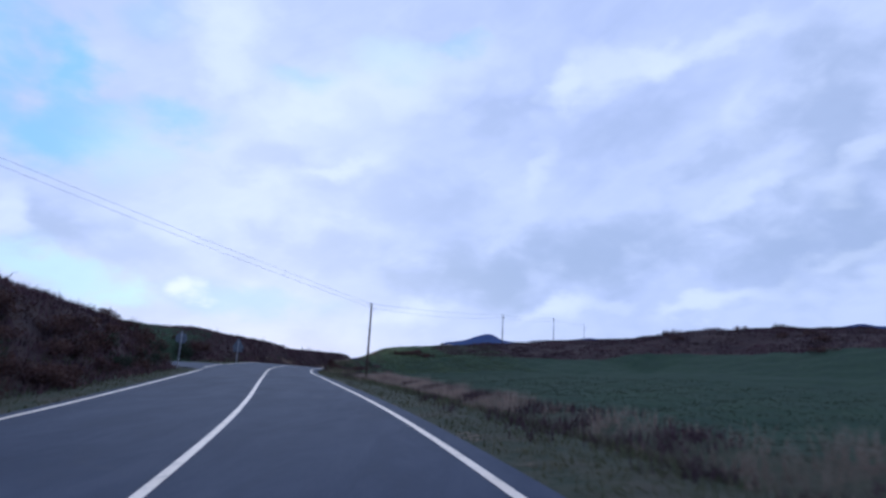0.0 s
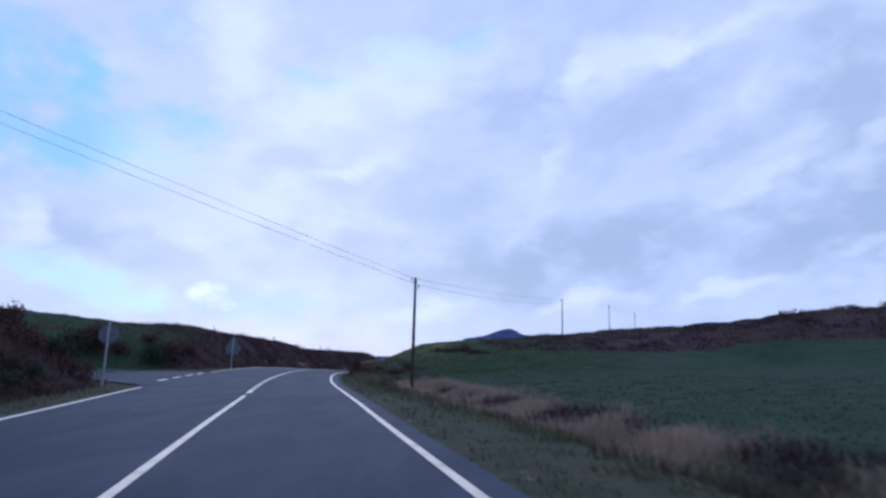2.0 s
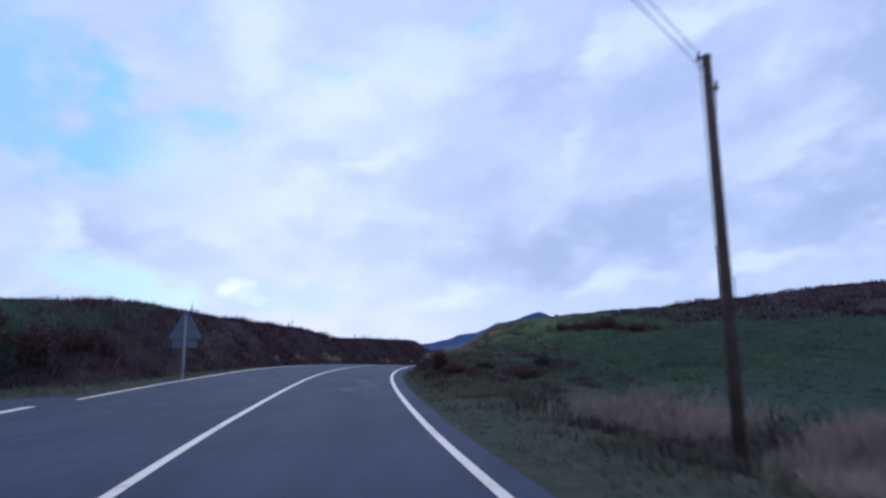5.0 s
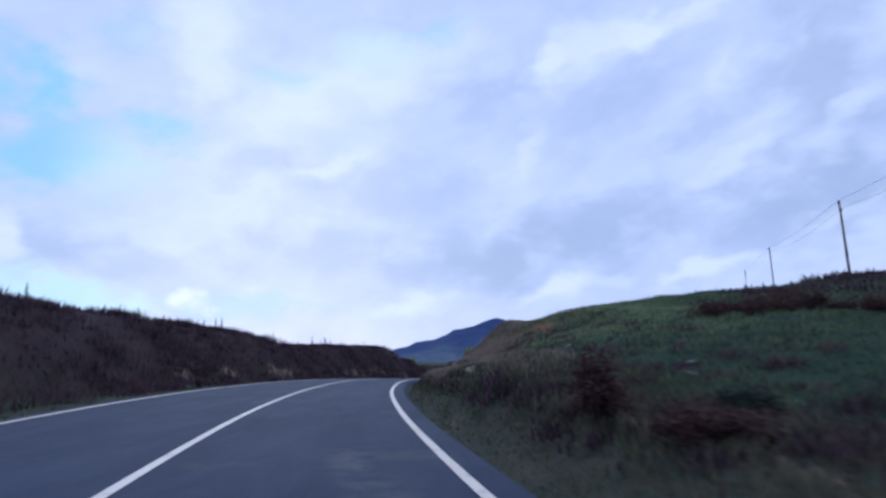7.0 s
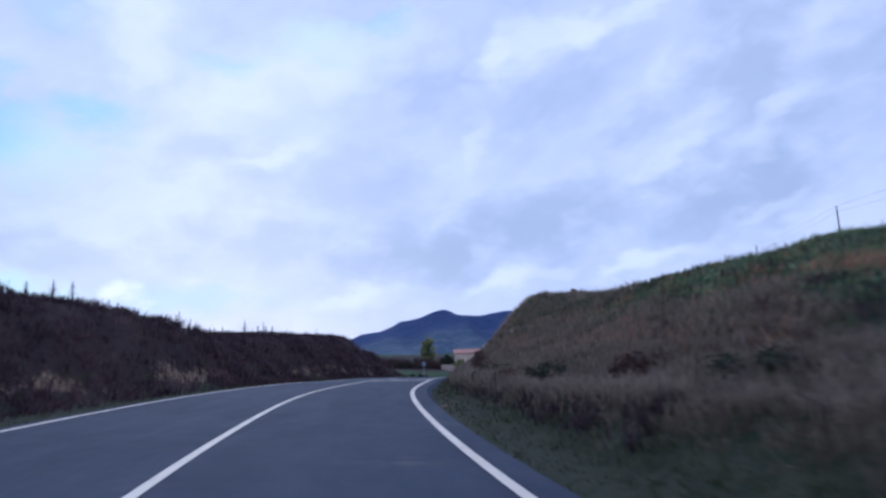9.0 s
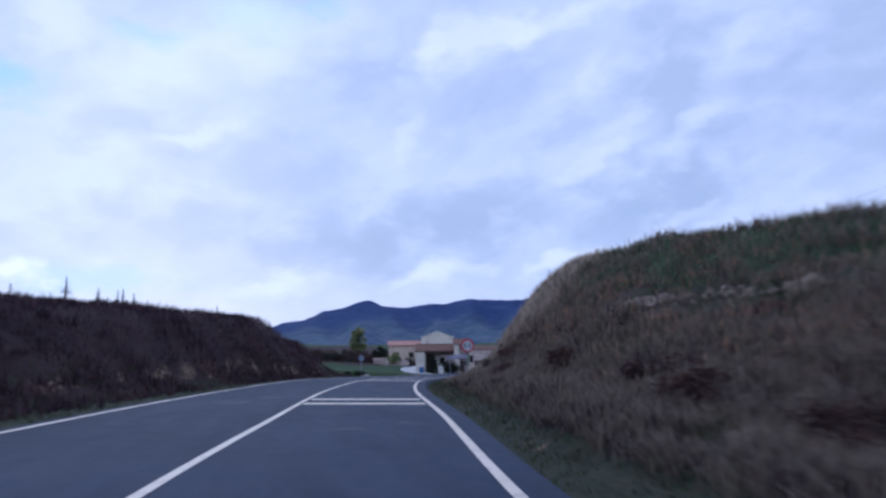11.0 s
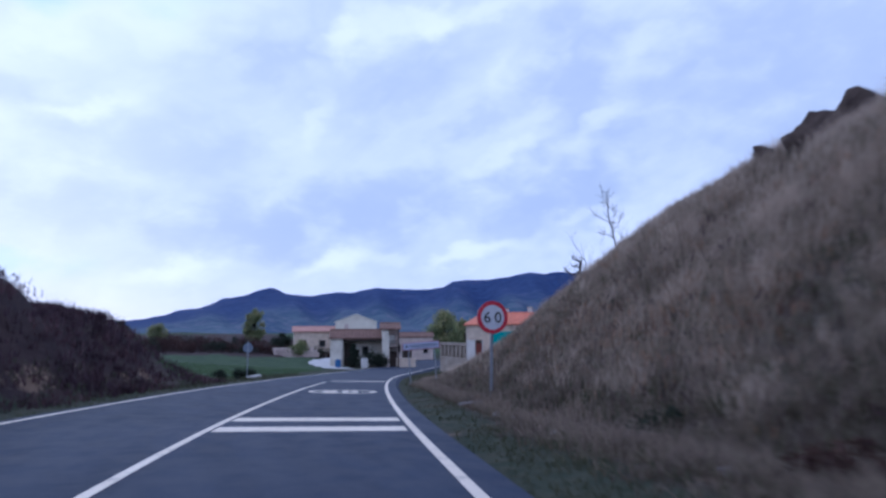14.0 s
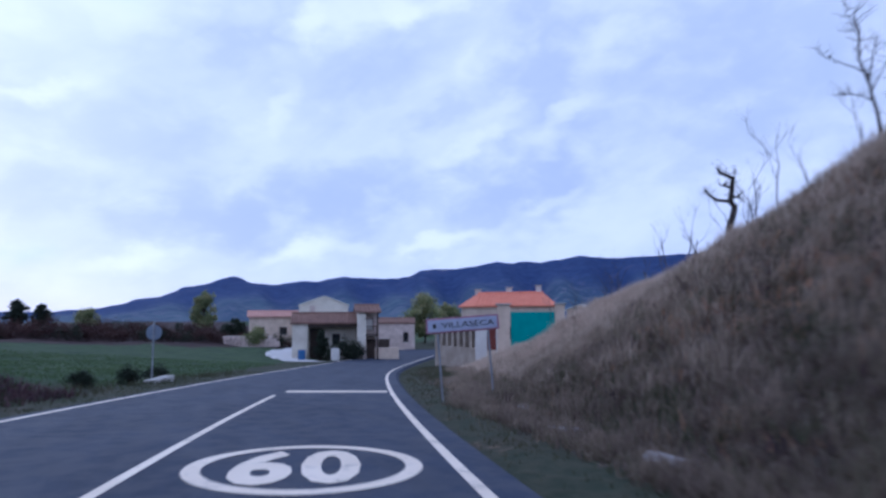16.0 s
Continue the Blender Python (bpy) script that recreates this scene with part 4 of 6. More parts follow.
def post(root, h, r=0.032, square=False):
    bm = box((0.08, 0.045, h + 0.35), (0, 0.05, (h - 0.35) / 2), 0.006) if square else tube([(0, 0.05, -0.35), (0, 0.05, h)], r, 10)
    return part("post", bm, STEEL, root, "grey galvanised post")


def speed_sign(s, d, centre, radius=0.44):
    (x,), (y,) = place(s, d)
    z = floor_z(x, y)
    h = centre - z
    root = empty("speed_limit_sign", "round red-rimmed speed limit sign 60 on a grey post", "road sign", pose(x, y, z, 0, 1.5, heading(s) + 10))
    post(root, h + radius * 0.7, 0.04, True)

    def lifted(bm):
        bmesh.ops.translate(bm, vec=(0, 0, h), verts=bm.verts)
        return bm

    part("plate", lifted(disc(radius, 0.02, 40, z0=-0.010)), SIGN_BACK, root, "dull grey back plate")
    part("rim", lifted(disc(radius, 0.012, 40, inner=radius * 0.76, z0=-0.024)), SIGN_RED, root, "red rim")
    part("face", lifted(disc(radius * 0.765, 0.010, 40, z0=-0.021)), SIGN_WHITE, root, "white face")
    for ch, off in (("6", -0.155), ("0", 0.155)):
        t = letters(ch, 0.30, 0.004)
        bmesh.ops.transform(t, matrix=Matrix.Diagonal((1.06, 1.0, 1, 1)), verts=t.verts)
        bmesh.ops.rotate(t, matrix=Matrix.Rotation(radians(90), 3, "X"), verts=t.verts)
        bmesh.ops.translate(t, vec=(off * radius / 0.44, -0.030, h), verts=t.verts)
        part("figure", t, SIGN_BLACK, root, "black figure")
    return root


speed_sign(130.3, 5.77, 1.80, 0.45)


def sign_from_behind(s, d, kind, centre):
    """A traffic sign for the other direction: its grey back with the two clamps."""
    (x,), (y,) = place(s, d)
    z = floor_z(x, y)
    h = centre - z
    what = {"triangle": "triangular warning sign with a plate below, seen from its grey back", "round": "round traffic sign on a post, seen from its grey back",
            "double": "round sign over a triangular one on a post, grey backs"}[kind]
    root = empty("traffic_sign", what, "road sign", pose(x, y, z, 0, 0, heading(s) + 180))
    post(root, h + 0.42, 0.035)
    if kind == "triangle":
        bm = bmesh.new()
        w, a = 0.52, []
        for yy in (0.0, 0.018):
            a.append([bm.verts.new((px, yy, h + pz)) for px, pz in ((-w, -0.30), (-w + 0.07, -0.36), (w - 0.07, -0.36), (w, -0.30), (0.05, 0.55), (-0.05, 0.55))])
        bm.faces.new(a[0])
        bm.faces.new(a[1][::-1])
        for i in range(6):
            bm.faces.new((a[0][i], a[1][i], a[1][(i + 1) % 6], a[0][(i + 1) % 6]))
        bmesh.ops.recalc_face_normals(bm, faces=bm.faces)
        part("plate", bm, SIGN_BACK, root)
        part("lower_plate", box((0.80, 0.018, 0.24), (0, 0.009, h - 0.52), 0.008), SIGN_BACK, root)
    else:
        bm = disc(0.31, 0.018, 32)
        bmesh.ops.translate(bm, vec=(0, 0, h), verts=bm.verts)
        part("plate", bm, ROUND_BACK if s > 100 else SIGN_BACK, root)
    for dz in (-0.16, 0.16):
        part("clamp", box((0.14, 0.05, 0.05), (0, 0.035, h + dz), 0.008), STEEL, root)
    return root


sign_from_behind(60.6, -3.85, "triangle", 2.66)
sign_from_behind(38.4, -4.85, "round", 2.28)
sign_from_behind(155.0, -6.4, "round", 0.42)


def town_sign(s, d, centre):
    (x,), (y,) = place(s, d)
    z = floor_z(x, y)
    h = centre - z
    root = empty("town_sign", "white town name sign with a reddish rim on two posts", "road sign", pose(x, y, z, 0, -4, heading(s) - 4))
    for sx in (-0.62, 0.62):
        part("post", box((0.05, 0.035, h + 0.5), (sx, 0.05, (h - 0.1) / 2), 0.006), STEEL, root)
    part("plate", box((1.80, 0.03, 0.37), (0, 0.0, h), 0.012), TOWN_RIM, root, "dull red rim")
    part("face", box((1.71, 0.012, 0.29), (0, -0.014, h), 0.004), TOWN_BACK, root, "bluish white face")
    part("worn_letter", box((0.075, 0.006, 0.10), (-0.69, -0.023, h - 0.005), 0.0), SIGN_BLACK, root, "worn black letter")
    t = letters("VILLASECA", 0.135, 0.002)
    bmesh.ops.rotate(t, matrix=Matrix.Rotation(radians(90), 3, "X"), verts=t.verts)
    xs = [v.co.x for v in t.verts]
    k = 1.30 / (max(xs) - min(xs))
    bmesh.ops.transform(t, matrix=Matrix.Diagonal((k, 1, 1, 1)), verts=t.verts)
    bmesh.ops.translate(t, vec=(0.13, -0.0235, h), verts=t.verts)
    part("lettering", t, SIGN_BLACK, root, "black capital letters")


town_sign(143.6, 4.78, 0.74)

# verge stones ---------------------------------------------------------------------


def stone(x, y, size, name="stone", mat=None, label="pale weathered stone lying in the verge grass", cat="stone", sink=0.3, seed=0):
    """A broken angular stone, partly sunk in the ground."""
    rnd = random.Random(seed)
    bm = bmesh.new()
    bmesh.ops.create_icosphere(bm, subdivisions=3, radius=0.5)
    off = [Vector((rnd.uniform(-9, 9), rnd.uniform(-9, 9), rnd.uniform(-9, 9))) for _ in range(2)]
    cuts = [(Vector((rnd.gauss(0, 1), rnd.gauss(0, 1), rnd.gauss(0, 0.7))).normalized(), rnd.uniform(0.24, 0.40)) for _ in range(9)]
    for v in bm.verts:
        v.co *= 1 + 0.40 * noise.noise(v.co * 2.6 + off[0])
        for n, k in cuts:
            over = v.co.dot(n) - k
            if over > 0:
                v.co -= n * over * 0.9
        v.co *= 1 + 0.14 * noise.noise(v.co * 9 + off[1])
        v.co = Vector((v.co.x * size[0], v.co.y * size[1], v.co.z * size[2]))
    ob = part(name, bm, mat or ROCK, None, smooth=False)
    ob.matrix_world = pose(x, y, floor_z(x, y) + size[2] * (0.5 - sink), rnd.uniform(-12, 12), rnd.uniform(-12, 12), rnd.uniform(0, 360))
    return tagged(ob, label, cat)


for k, (s, d, w) in enumerate(((129.2, 5.05, 0.75), (126.0, 5.0, 0.5), (124.6, 5.2, 0.7), (121.8, 5.1, 0.5), (118.0, 5.25, 0.45), (76.5, 5.9, 0.4), (64.0, 7.2, 0.30), (64.8, 7.7, 0.34), (71.0, 7.6, 0.40),
                              (130.8, 5.3, 0.8), (134.7, 5.3, 0.8), (151.9, 5.5, 0.9), (145.0, 5.6, 0.8), (140.5, 5.4, 0.6), (137.5, 5.2, 0.7))):
    (x,), (y,) = place(s, d)
    tagged(stone(x, y, (w * 1.2, w * 0.7, w * 0.24), mat=GUTTER, label="flat pale grey stone lying in the verge grass", seed=k), group="stones along the verge")
LED = random.Random(12)
LEDGES = [(107.2, 7.8, 0.6), (108.4, 7.85, 0.7), (65.1, 4.76, 0.22), (69.1, 5.15, 0.25), (68.6, 5.25, 0.2)]
LEDGES += [(s, tab(s, TOE_R) + tab(s, SPAN_R) * LED.gauss(0.30, 0.05), LED.uniform(0.22, 0.50)) for s in [96 + 1.05 * k + LED.uniform(-0.4, 0.4) for k in range(25)]]
for k, (s, d, w) in enumerate(LEDGES):
    (x,), (y,) = place(s, d)
    ob_ = stone(x, y, (w, w * LED.uniform(0.6, 0.9), w * LED.uniform(0.5, 0.75)), "rock_ledge", ROCK, "buff crumbling sandstone showing in the grassy cutting", "rock", 0.52, 40 + k)
    tagged(ob_, group="rock ledges of the cutting")
PALE_LEDGE = speckled("pale_sandstone", c3(0.200, 0.158, 0.126), c3(0.345, 0.280, 0.225), 5.0, 0.95, 0.15, 0.8, 20, 0.0, 0.35)
for k in range(32):
    s = 95.4 + 0.14 * k + LED.uniform(-0.1, 0.1)
    w = LED.uniform(0.20, 0.46)
    (x,), (y,) = place(s, 7.30 - 0.16 * (s - 96.5) + LED.uniform(-0.10, 0.10))
    ob_ = stone(x, y, (w, w * LED.uniform(0.6, 0.9), w * LED.uniform(0.45, 0.75)), "rock_ledge", PALE_LEDGE, "pale crumbling sandstone ledge in the grassy cutting", "rock", 0.42, 110 + k)
    tagged(ob_, group="pale ledge of the cutting")
EARTH = speckled("bare_dark_earth", c3(0.070, 0.052, 0.046), c3(0.135, 0.102, 0.084), 3.0, 0.97, 0.1, 0.9, 14, 0.0, 0.3)
for k, (s, d, sz) in enumerate(((126.0, 12.9, (1.4, 1.4, 1.6)), (125.2, 13.2, (1.3, 1.2, 1.2)), (124.2, 13.4, (1.4, 1.1, 0.85)), (128.2, 13.0, (0.9, 0.8, 0.7)), (127.0, 13.0, (1.0, 1.0, 0.9)))):
    (x,), (y,) = place(s, d)
    tagged(stone(x, y, sz, "rock_outcrop", EARTH, "crumbling dark earth knob on the rim of the cutting", "earth knob", 0.42, 80 + k), group="knobs on the rim")
(x,), (y,) = place(69.8, 4.81)
stone(x, y, (0.46, 0.38, 0.40), "boulder", PALE_LEDGE, "pale sandstone boulder lying on the low bank", "rock", 0.55, 95)
(x,), (y,) = place(153.5, -5.6)
ob_ = part("concrete_headwall", box((2.2, 0.45, 0.55), (0, 0, 0), 0.04), CONCRETE)
ob_.matrix_world = pose(x, y, floor_z(x, y) - 0.10, 0, 0, heading(153.5) + 90)
tagged(ob_, "low pale concrete culvert headwall in the grass", "culvert")

# grasses, bracken and crops ----------------------------------------------------------
RNG = np.random.RandomState(7)


def blades(name, x, y, height, width, per, lean, tint, material, label, category, spread=0.12):
    """Many tapered blades in tufts, one mesh."""
    z = land(x, y)[0]
    n = len(x) * per
    bx = np.repeat(x, per) + RNG.normal(0, spread, n)
    by = np.repeat(y, per) + RNG.normal(0, spread, n)
    bz = np.repeat(z, per) - 0.04
    h = np.repeat(height, per) * RNG.uniform(0.55, 1.15, n)
    w = np.repeat(width, per) * RNG.uniform(0.6, 1.3, n)
    a = RNG.uniform(0, 2 * np.pi, n)
    l = np.abs(RNG.normal(0, lean, n)) * h
    la = RNG.uniform(0, 2 * np.pi, n)
    cx, cy = np.cos(a) * w / 2, np.sin(a) * w / 2
    mx, my = bx + np.cos(la) * l * 0.35, by + np.sin(la) * l * 0.35
    tx, ty = bx + np.cos(la) * l, by + np.sin(la) * l
    V = np.empty((n, 5, 3))
    V[:, 0] = np.column_stack([bx - cx, by - cy, bz])
    V[:, 1] = np.column_stack([bx + cx, by + cy, bz])
    V[:, 2] = np.column_stack([mx + cx * 0.8, my + cy * 0.8, bz + h * 0.55])
    V[:, 3] = np.column_stack([mx - cx * 0.8, my - cy * 0.8, bz + h * 0.55])
    V[:, 4] = np.column_stack([tx, ty, bz + h * np.sqrt(np.clip(1 - (l / h)**2 * 0.4, 0.2, 1))])
    i = np.arange(n)[:, None] * 5
    quads, tris = (i + [0, 1, 2, 3]), (i + [3, 2, 4])
    me = bpy.data.meshes.new(name)
    me.vertices.add(n * 5)
    me.vertices.foreach_set("co", V.ravel())
    loops = np.concatenate([quads.ravel(), tris.ravel()])
    me.loops.add(len(loops))
    me.loops.foreach_set("vertex_index", loops)
    me.polygons.add(2 * n)
    me.polygons.foreach_set("loop_start", np.concatenate([np.arange(n) * 4, n * 4 + np.arange(n) * 3]))
    me.update()
    t = np.clip(np.repeat(tint, per) + RNG.normal(0, 0.09, n), 0, 1)
    me.attributes.new("tint", "FLOAT", "POINT").data.foreach_set("value", np.repeat(t, 5))
    me.attributes.new("tip", "FLOAT", "POINT").data.foreach_set("value", np.tile([0, 0, 0.3, 0.3, 1.0], n))
    me.materials.append(material)
    return tagged(new(name, me), label, category, kind="stuff")


def strewn(n, s0, s1, d0, d1):
    s, d = RNG.uniform(s0, s1, n), RNG.uniform(d0, d1, n)
    x, y = place(s, d)
    return s, d, x, y


# short verge grass, both sides
s, d, x, y = strewn(9800, -4, 178, 3.85, 6.6)
keep = RNG.uniform(0, 1, len(s)) < 0.35 + 0.5 * (wave(x, y, 1.6, 3.0) + 0.4)
s, d, x, y = s[keep], d[keep], x[keep], y[keep]
blades("verge_grass", x, y, 0.10 + 0.16 * soft((d - 4.1) / 2.0), np.full(len(x), 0.022), 7, 0.45, 0.44 + 0.22 * wave(x, y, 3.0, 1.0), VERGE_GRASS, "short trodden green and brown verge grass", "grass", 0.14)
s, d, x, y = strewn(6000, -4, 165, -6.2, -3.85)
keep = ((s < 38) | (s > 54)) & (RNG.uniform(0, 1, len(s)) < 0.4 + 0.5 * (wave(x, y, 1.6, 3.0) + 0.4))
s, d, x, y = s[keep], d[keep], x[keep], y[keep]
blades("verge_grass", x, y, 0.10 + 0.14 * soft((-d - 4.1) / 1.6), np.full(len(x), 0.024), 6, 0.45, 0.38 + 0.2 * wave(x, y, 3.0, 1.0), VERGE_GRASS, "short trodden green and brown verge grass", "grass", 0.14)
# tall straw in the field ditch
s, d = RNG.uniform(6, 56, 7500), RNG.normal(7.7, 0.75, 7500)
x, y = place(s, d)
clump = wave(x, y, 1.9, 6.0) + 0.5 * wave(x, y, 5.5, 3.0)
keep = (clump > -0.12) & (RNG.uniform(0, 1, len(s)) < (0.62 * soft((s - 17) / 14) + 0.05) * (1 - soft((s - 48) / 7)))
s, d, x, y, clump = s[keep], d[keep], x[keep], y[keep], clump[keep]
blades("tall_dry_grass", x, y, 0.27 + 0.34 * np.clip(clump + 0.1, 0, 1) + 0.10 * np.exp(-((s - 43) / 6)**2), np.full(len(x), 0.012), 15, 0.42, 0.54 + 0.14 * np.exp(-((s - 44) / 8)**2) + 0.28 * wave(x, y, 2.0, 5.0), STRAW, "tall straw-coloured grass along the field ditch", "grass", 0.15)
# dark weeds between the straw
s, d = RNG.uniform(2, 62, 2600), RNG.normal(7.2, 0.9, 2600)
x, y = place(s, d)
keep = wave(x, y, 1.9, 6.0) + 0.5 * wave(x, y, 5.5, 3.0) < 0.05
x, y = x[keep], y[keep]
blades("ditch_weed", x, y, np.full(len(x), 0.30), np.full(len(x), 0.026), 9, 0.6, 0.18 + 0.2 * wave(x, y, 1.5, 4.0), HEATHER, "dark withered weeds in the field ditch", "weeds", 0.18)
# bracken and heather on the left bank
s = RNG.uniform(-4, 146, 26000)
d = -(tab(s, TOE_L) + RNG.uniform(-0.3, 7.5, len(s))**1.0)
x, y = place(s, d)
keep = RNG.uniform(0, 1, len(s)) < 0.55 + 0.6 * wave(x, y, 2.4, 8.0)
keep &= RNG.uniform(0, 1, len(s)) > 0.93 * np.exp(-((s - 58) / 11)**4) * soft((-d - 6.8) / 1.4)
s, d, x, y = s[keep], d[keep], x[keep], y[keep]
blades("dead_bracken", x, y, 0.26 + 0.22 * np.clip(wave(x, y, 2.0, 2.0) + 0.3, 0, 1.2), np.full(len(x), 0.040), 9, 0.55, 0.38 + 0.30 * wave(x, y, 1.2, 5.0) + RNG.normal(0, 0.12, len(x)), HEATHER, "brown dead bracken and heather on the bank", "bracken", 0.20)
# withered grass on the cutting: tussocks of several colours with bare gaps between them
s = RNG.uniform(70, 172, 64000)
d = tab(s, TOE_R) + RNG.uniform(-0.7, 7.6, len(s))
x, y = place(s, d)
u = (d - tab(s, TOE_R)) / tab(s, SPAN_R)
clump = 0.6 * wave(x, y, 0.16, 8.0) + 0.5 * wave(x, y, 0.5, 3.0)
keep = (RNG.uniform(0, 1, len(s)) < (0.80 + 0.75 * clump) * soft((s - 74) / 6)) & (u < 1.25) & (u < 0.38 + 0.22 * soft((s - 77) / 5) + 0.7 * soft((s - 105) / 8) + 0.12 * wave(x, y, 1.3, 6.0) + np.where((s > 90) & (RNG.uniform(0, 1, len(s)) < 0.45), 0.6, 0.0))
keep &= ~((s > 95.5) & (s < 99.8) & (np.abs(d - 7.05) < 0.30) & (RNG.uniform(0, 1, len(s)) < 0.9))
keep &= ~((np.abs(u - 0.32 - 0.03 * wave(x, y, 3.0, 7.0)) < 0.10) & (s > 101) & (s < 117) & (RNG.uniform(0, 1, len(s)) < 0.80))
s, d, x, y, u, clump = s[keep], d[keep], x[keep], y[keep], u[keep], clump[keep]
tone = 0.46 + 0.22 * wave(x, y, 0.33, 5.0) + 0.16 * wave(x, y, 1.2, 2.0) + RNG.normal(0, 0.14, len(x)) + 0.06 * soft((s - 116) / 14) * soft((u - 0.15) / 0.35)
tone += 0.06 * soft((s - 112) / 6) - 0.08 * soft((s - 122) / 6) * (1 - soft((s - 140) / 6)) + 0.06 * soft((s - 138) / 6) + 0.14 * soft((s - 146) / 6) - 0.12 * (1 - soft((s - 106) / 8)) - 0.16 * (1 - soft((u - 0.08) / 0.28))
blades("withered_grass", x, y, 0.18 + 0.22 * np.clip(clump + 0.35, 0, 1.2), np.full(len(x), 0.018), 10, 0.60, tone, CUT_GRASS, "withered grey-brown and olive grass covering the cutting", "grass", 0.13)
# long wispy tan grass towards the rim and on the tail of the cutting
s = RNG.uniform(104, 172, 30000)
u = RNG.uniform(0.10, 1.12, 30000)
d = tab(s, TOE_R) + u * tab(s, SPAN_R)
x, y = place(s, d)
keep = RNG.uniform(0, 1, len(s)) < (0.30 + 0.5 * soft((u - 0.3) / 0.4) - 0.22 * soft((s - 126) / 6) * (1 - soft((s - 143) / 5)) + 0.4 * soft((s - 145) / 5) + 0.5 * wave(x, y, 0.7, 6.0)) * soft((s - 105) / 8)
s, d, x, y, u = s[keep], d[keep], x[keep], y[keep], u[keep]
blades("wispy_grass", x, y, 0.34 + 0.24 * np.clip(wave(x, y, 0.9, 4.0) + 0.3, 0, 1.2), np.full(len(x), 0.011), 12, 0.42, 0.56 + 0.06 * soft((s - 132) / 8) + 0.12 * soft((s - 145) / 6) + 0.24 * wave(x, y, 0.8, 5.0) + RNG.normal(0, 0.12, len(x)), WISP, "long wispy tan grass on the upper cutting", "grass", 0.12)
# rust-coloured and olive patches along the layers of the cutting
s = RNG.uniform(78, 140, 10500)
d = tab(s, TOE_R) + RNG.uniform(0.1, 6.2, len(s))
x, y = place(s, d)
u = (d - tab(s, TOE_R)) / tab(s, SPAN_R)
layer = np.exp(-((u - 0.34 - 0.05 * wave(x, y, 6.0, 7.0)) / 0.11)**2) + 0.7 * np.exp(-((u - 0.66 - 0.05 * wave(x, y, 4.0, 9.0)) / 0.08)**2) + 0.12
keep = (RNG.uniform(0, 1, len(s)) < layer * (0.5 + 0.7 * wave(x, y, 0.9, 4.0))) & (u < 1.0)
x, y = x[keep], y[keep]
blades("rusty_grass", x, y, 0.16 + 0.14 * np.clip(wave(x, y, 0.5, 3.0) + 0.3, 0, 1), np.full(len(x), 0.020), 11, 0.6, 0.60 + 0.25 * wave(x, y, 0.7, 5.0) + RNG.normal(0, 0.14, len(x)), RUST_GRASS, "rust-brown dead grass along the earth layers of the cutting", "grass", 0.15)
s = RNG.uniform(76, 153, 12000)
d = tab(s, TOE_R) + RNG.uniform(-0.2, 6.0, len(s))
x, y = place(s, d)
keep = wave(x, y, 0.8, 15.0) + 0.4 * wave(x, y, 0.25, 2.0) > 0.28
x, y = x[keep], y[keep]
blades("olive_grass", x, y, np.full(len(x), 0.22), np.full(len(x), 0.020), 10, 0.6, 0.42 + 0.25 * wave(x, y, 0.7, 5.0) + RNG.normal(0, 0.12, len(x)), VERGE_GRASS, "olive green grass tufts on the cutting", "grass", 0.15)
# dark low thorn among it
s = RNG.uniform(76, 158, 4600)
d = tab(s, TOE_R) + RNG.uniform(0.2, 5.6, len(s))
x, y = place(s, d)
keep = (wave(x, y, 0.6, 12.0) > 0.22) & (RNG.uniform(0, 1, len(s)) < 0.7 * (1 - 0.8 * soft((s - 146) / 4)))
s, d, x, y = s[keep], d[keep], x[keep], y[keep]
blades("low_thorn", x, y, 0.20 + 0.12 * np.clip(wave(x, y, 1.5, 2.0), 0, 1), np.full(len(x), 0.022), 12, 0.7, 0.30 + 0.2 * wave(x, y, 1.5, 5.0), HEATHER, "dark low thorn scrub among the withered grass", "scrub", 0.22)
# crop and pasture close to the road
s, d, x, y = strewn(15000, -4, 74, 8.3, 26)
keep = RNG.uniform(0, 1, len(s)) < 1.25 - (d - 8) / 20
s, d, x, y = s[keep], d[keep], x[keep], y[keep]
blades("young_crop", x, y, np.full(len(x), 0.09), np.full(len(x), 0.030), 6, 0.5, 0.55 + 0.15 * wave(x, y, 3.0, 5.0), CROP, "low green crop growing in the field", "crop", 0.20)
s, d, x, y = strewn(31000, 57, 114, 6.2, 24)
keep = (d - tab(s, TOE_R)) > tab(s, SPAN_R) * (0.05 + 0.15 * soft((s - 66) / 6) + 0.28 * soft((s - 74) / 5) + 0.14 * soft((s - 96) / 10)) + 0.5 * wave(x, y, 1.6, 3.0)
keep &= RNG.uniform(0, 1, len(s)) < 1.2 - (d - 6) / 22
for s_, d_ in ((69.1, 5.15), (65.5, 5.51)):
    keep &= ((s - s_) / 1.1)**2 + ((d - d_) / 0.3)**2 > 0.6 + 0.5 * wave(x, y, 0.3, 2.0)
s, d, x, y = s[keep], d[keep], x[keep], y[keep]
tone = 0.30 + 0.22 * wave(x, y, 1.2, 5.0) + 0.2 * wave(x, y, 0.3, 2.0) + RNG.normal(0, 0.1, len(x)) + 0.50 * soft((d - 7.2) / 1.4) * (1 - soft((d - 12) / 3)) * np.exp(-((s - 77) / 10)**4)
blades("pasture_grass", x, y, 0.10 + 0.10 * np.clip(wave(x, y, 1.0, 6.0) + 0.3, 0, 1), np.full(len(x), 0.028), 7, 0.55, tone, PASTURE, "green pasture grass on the hill above the bank", "grass", 0.16)
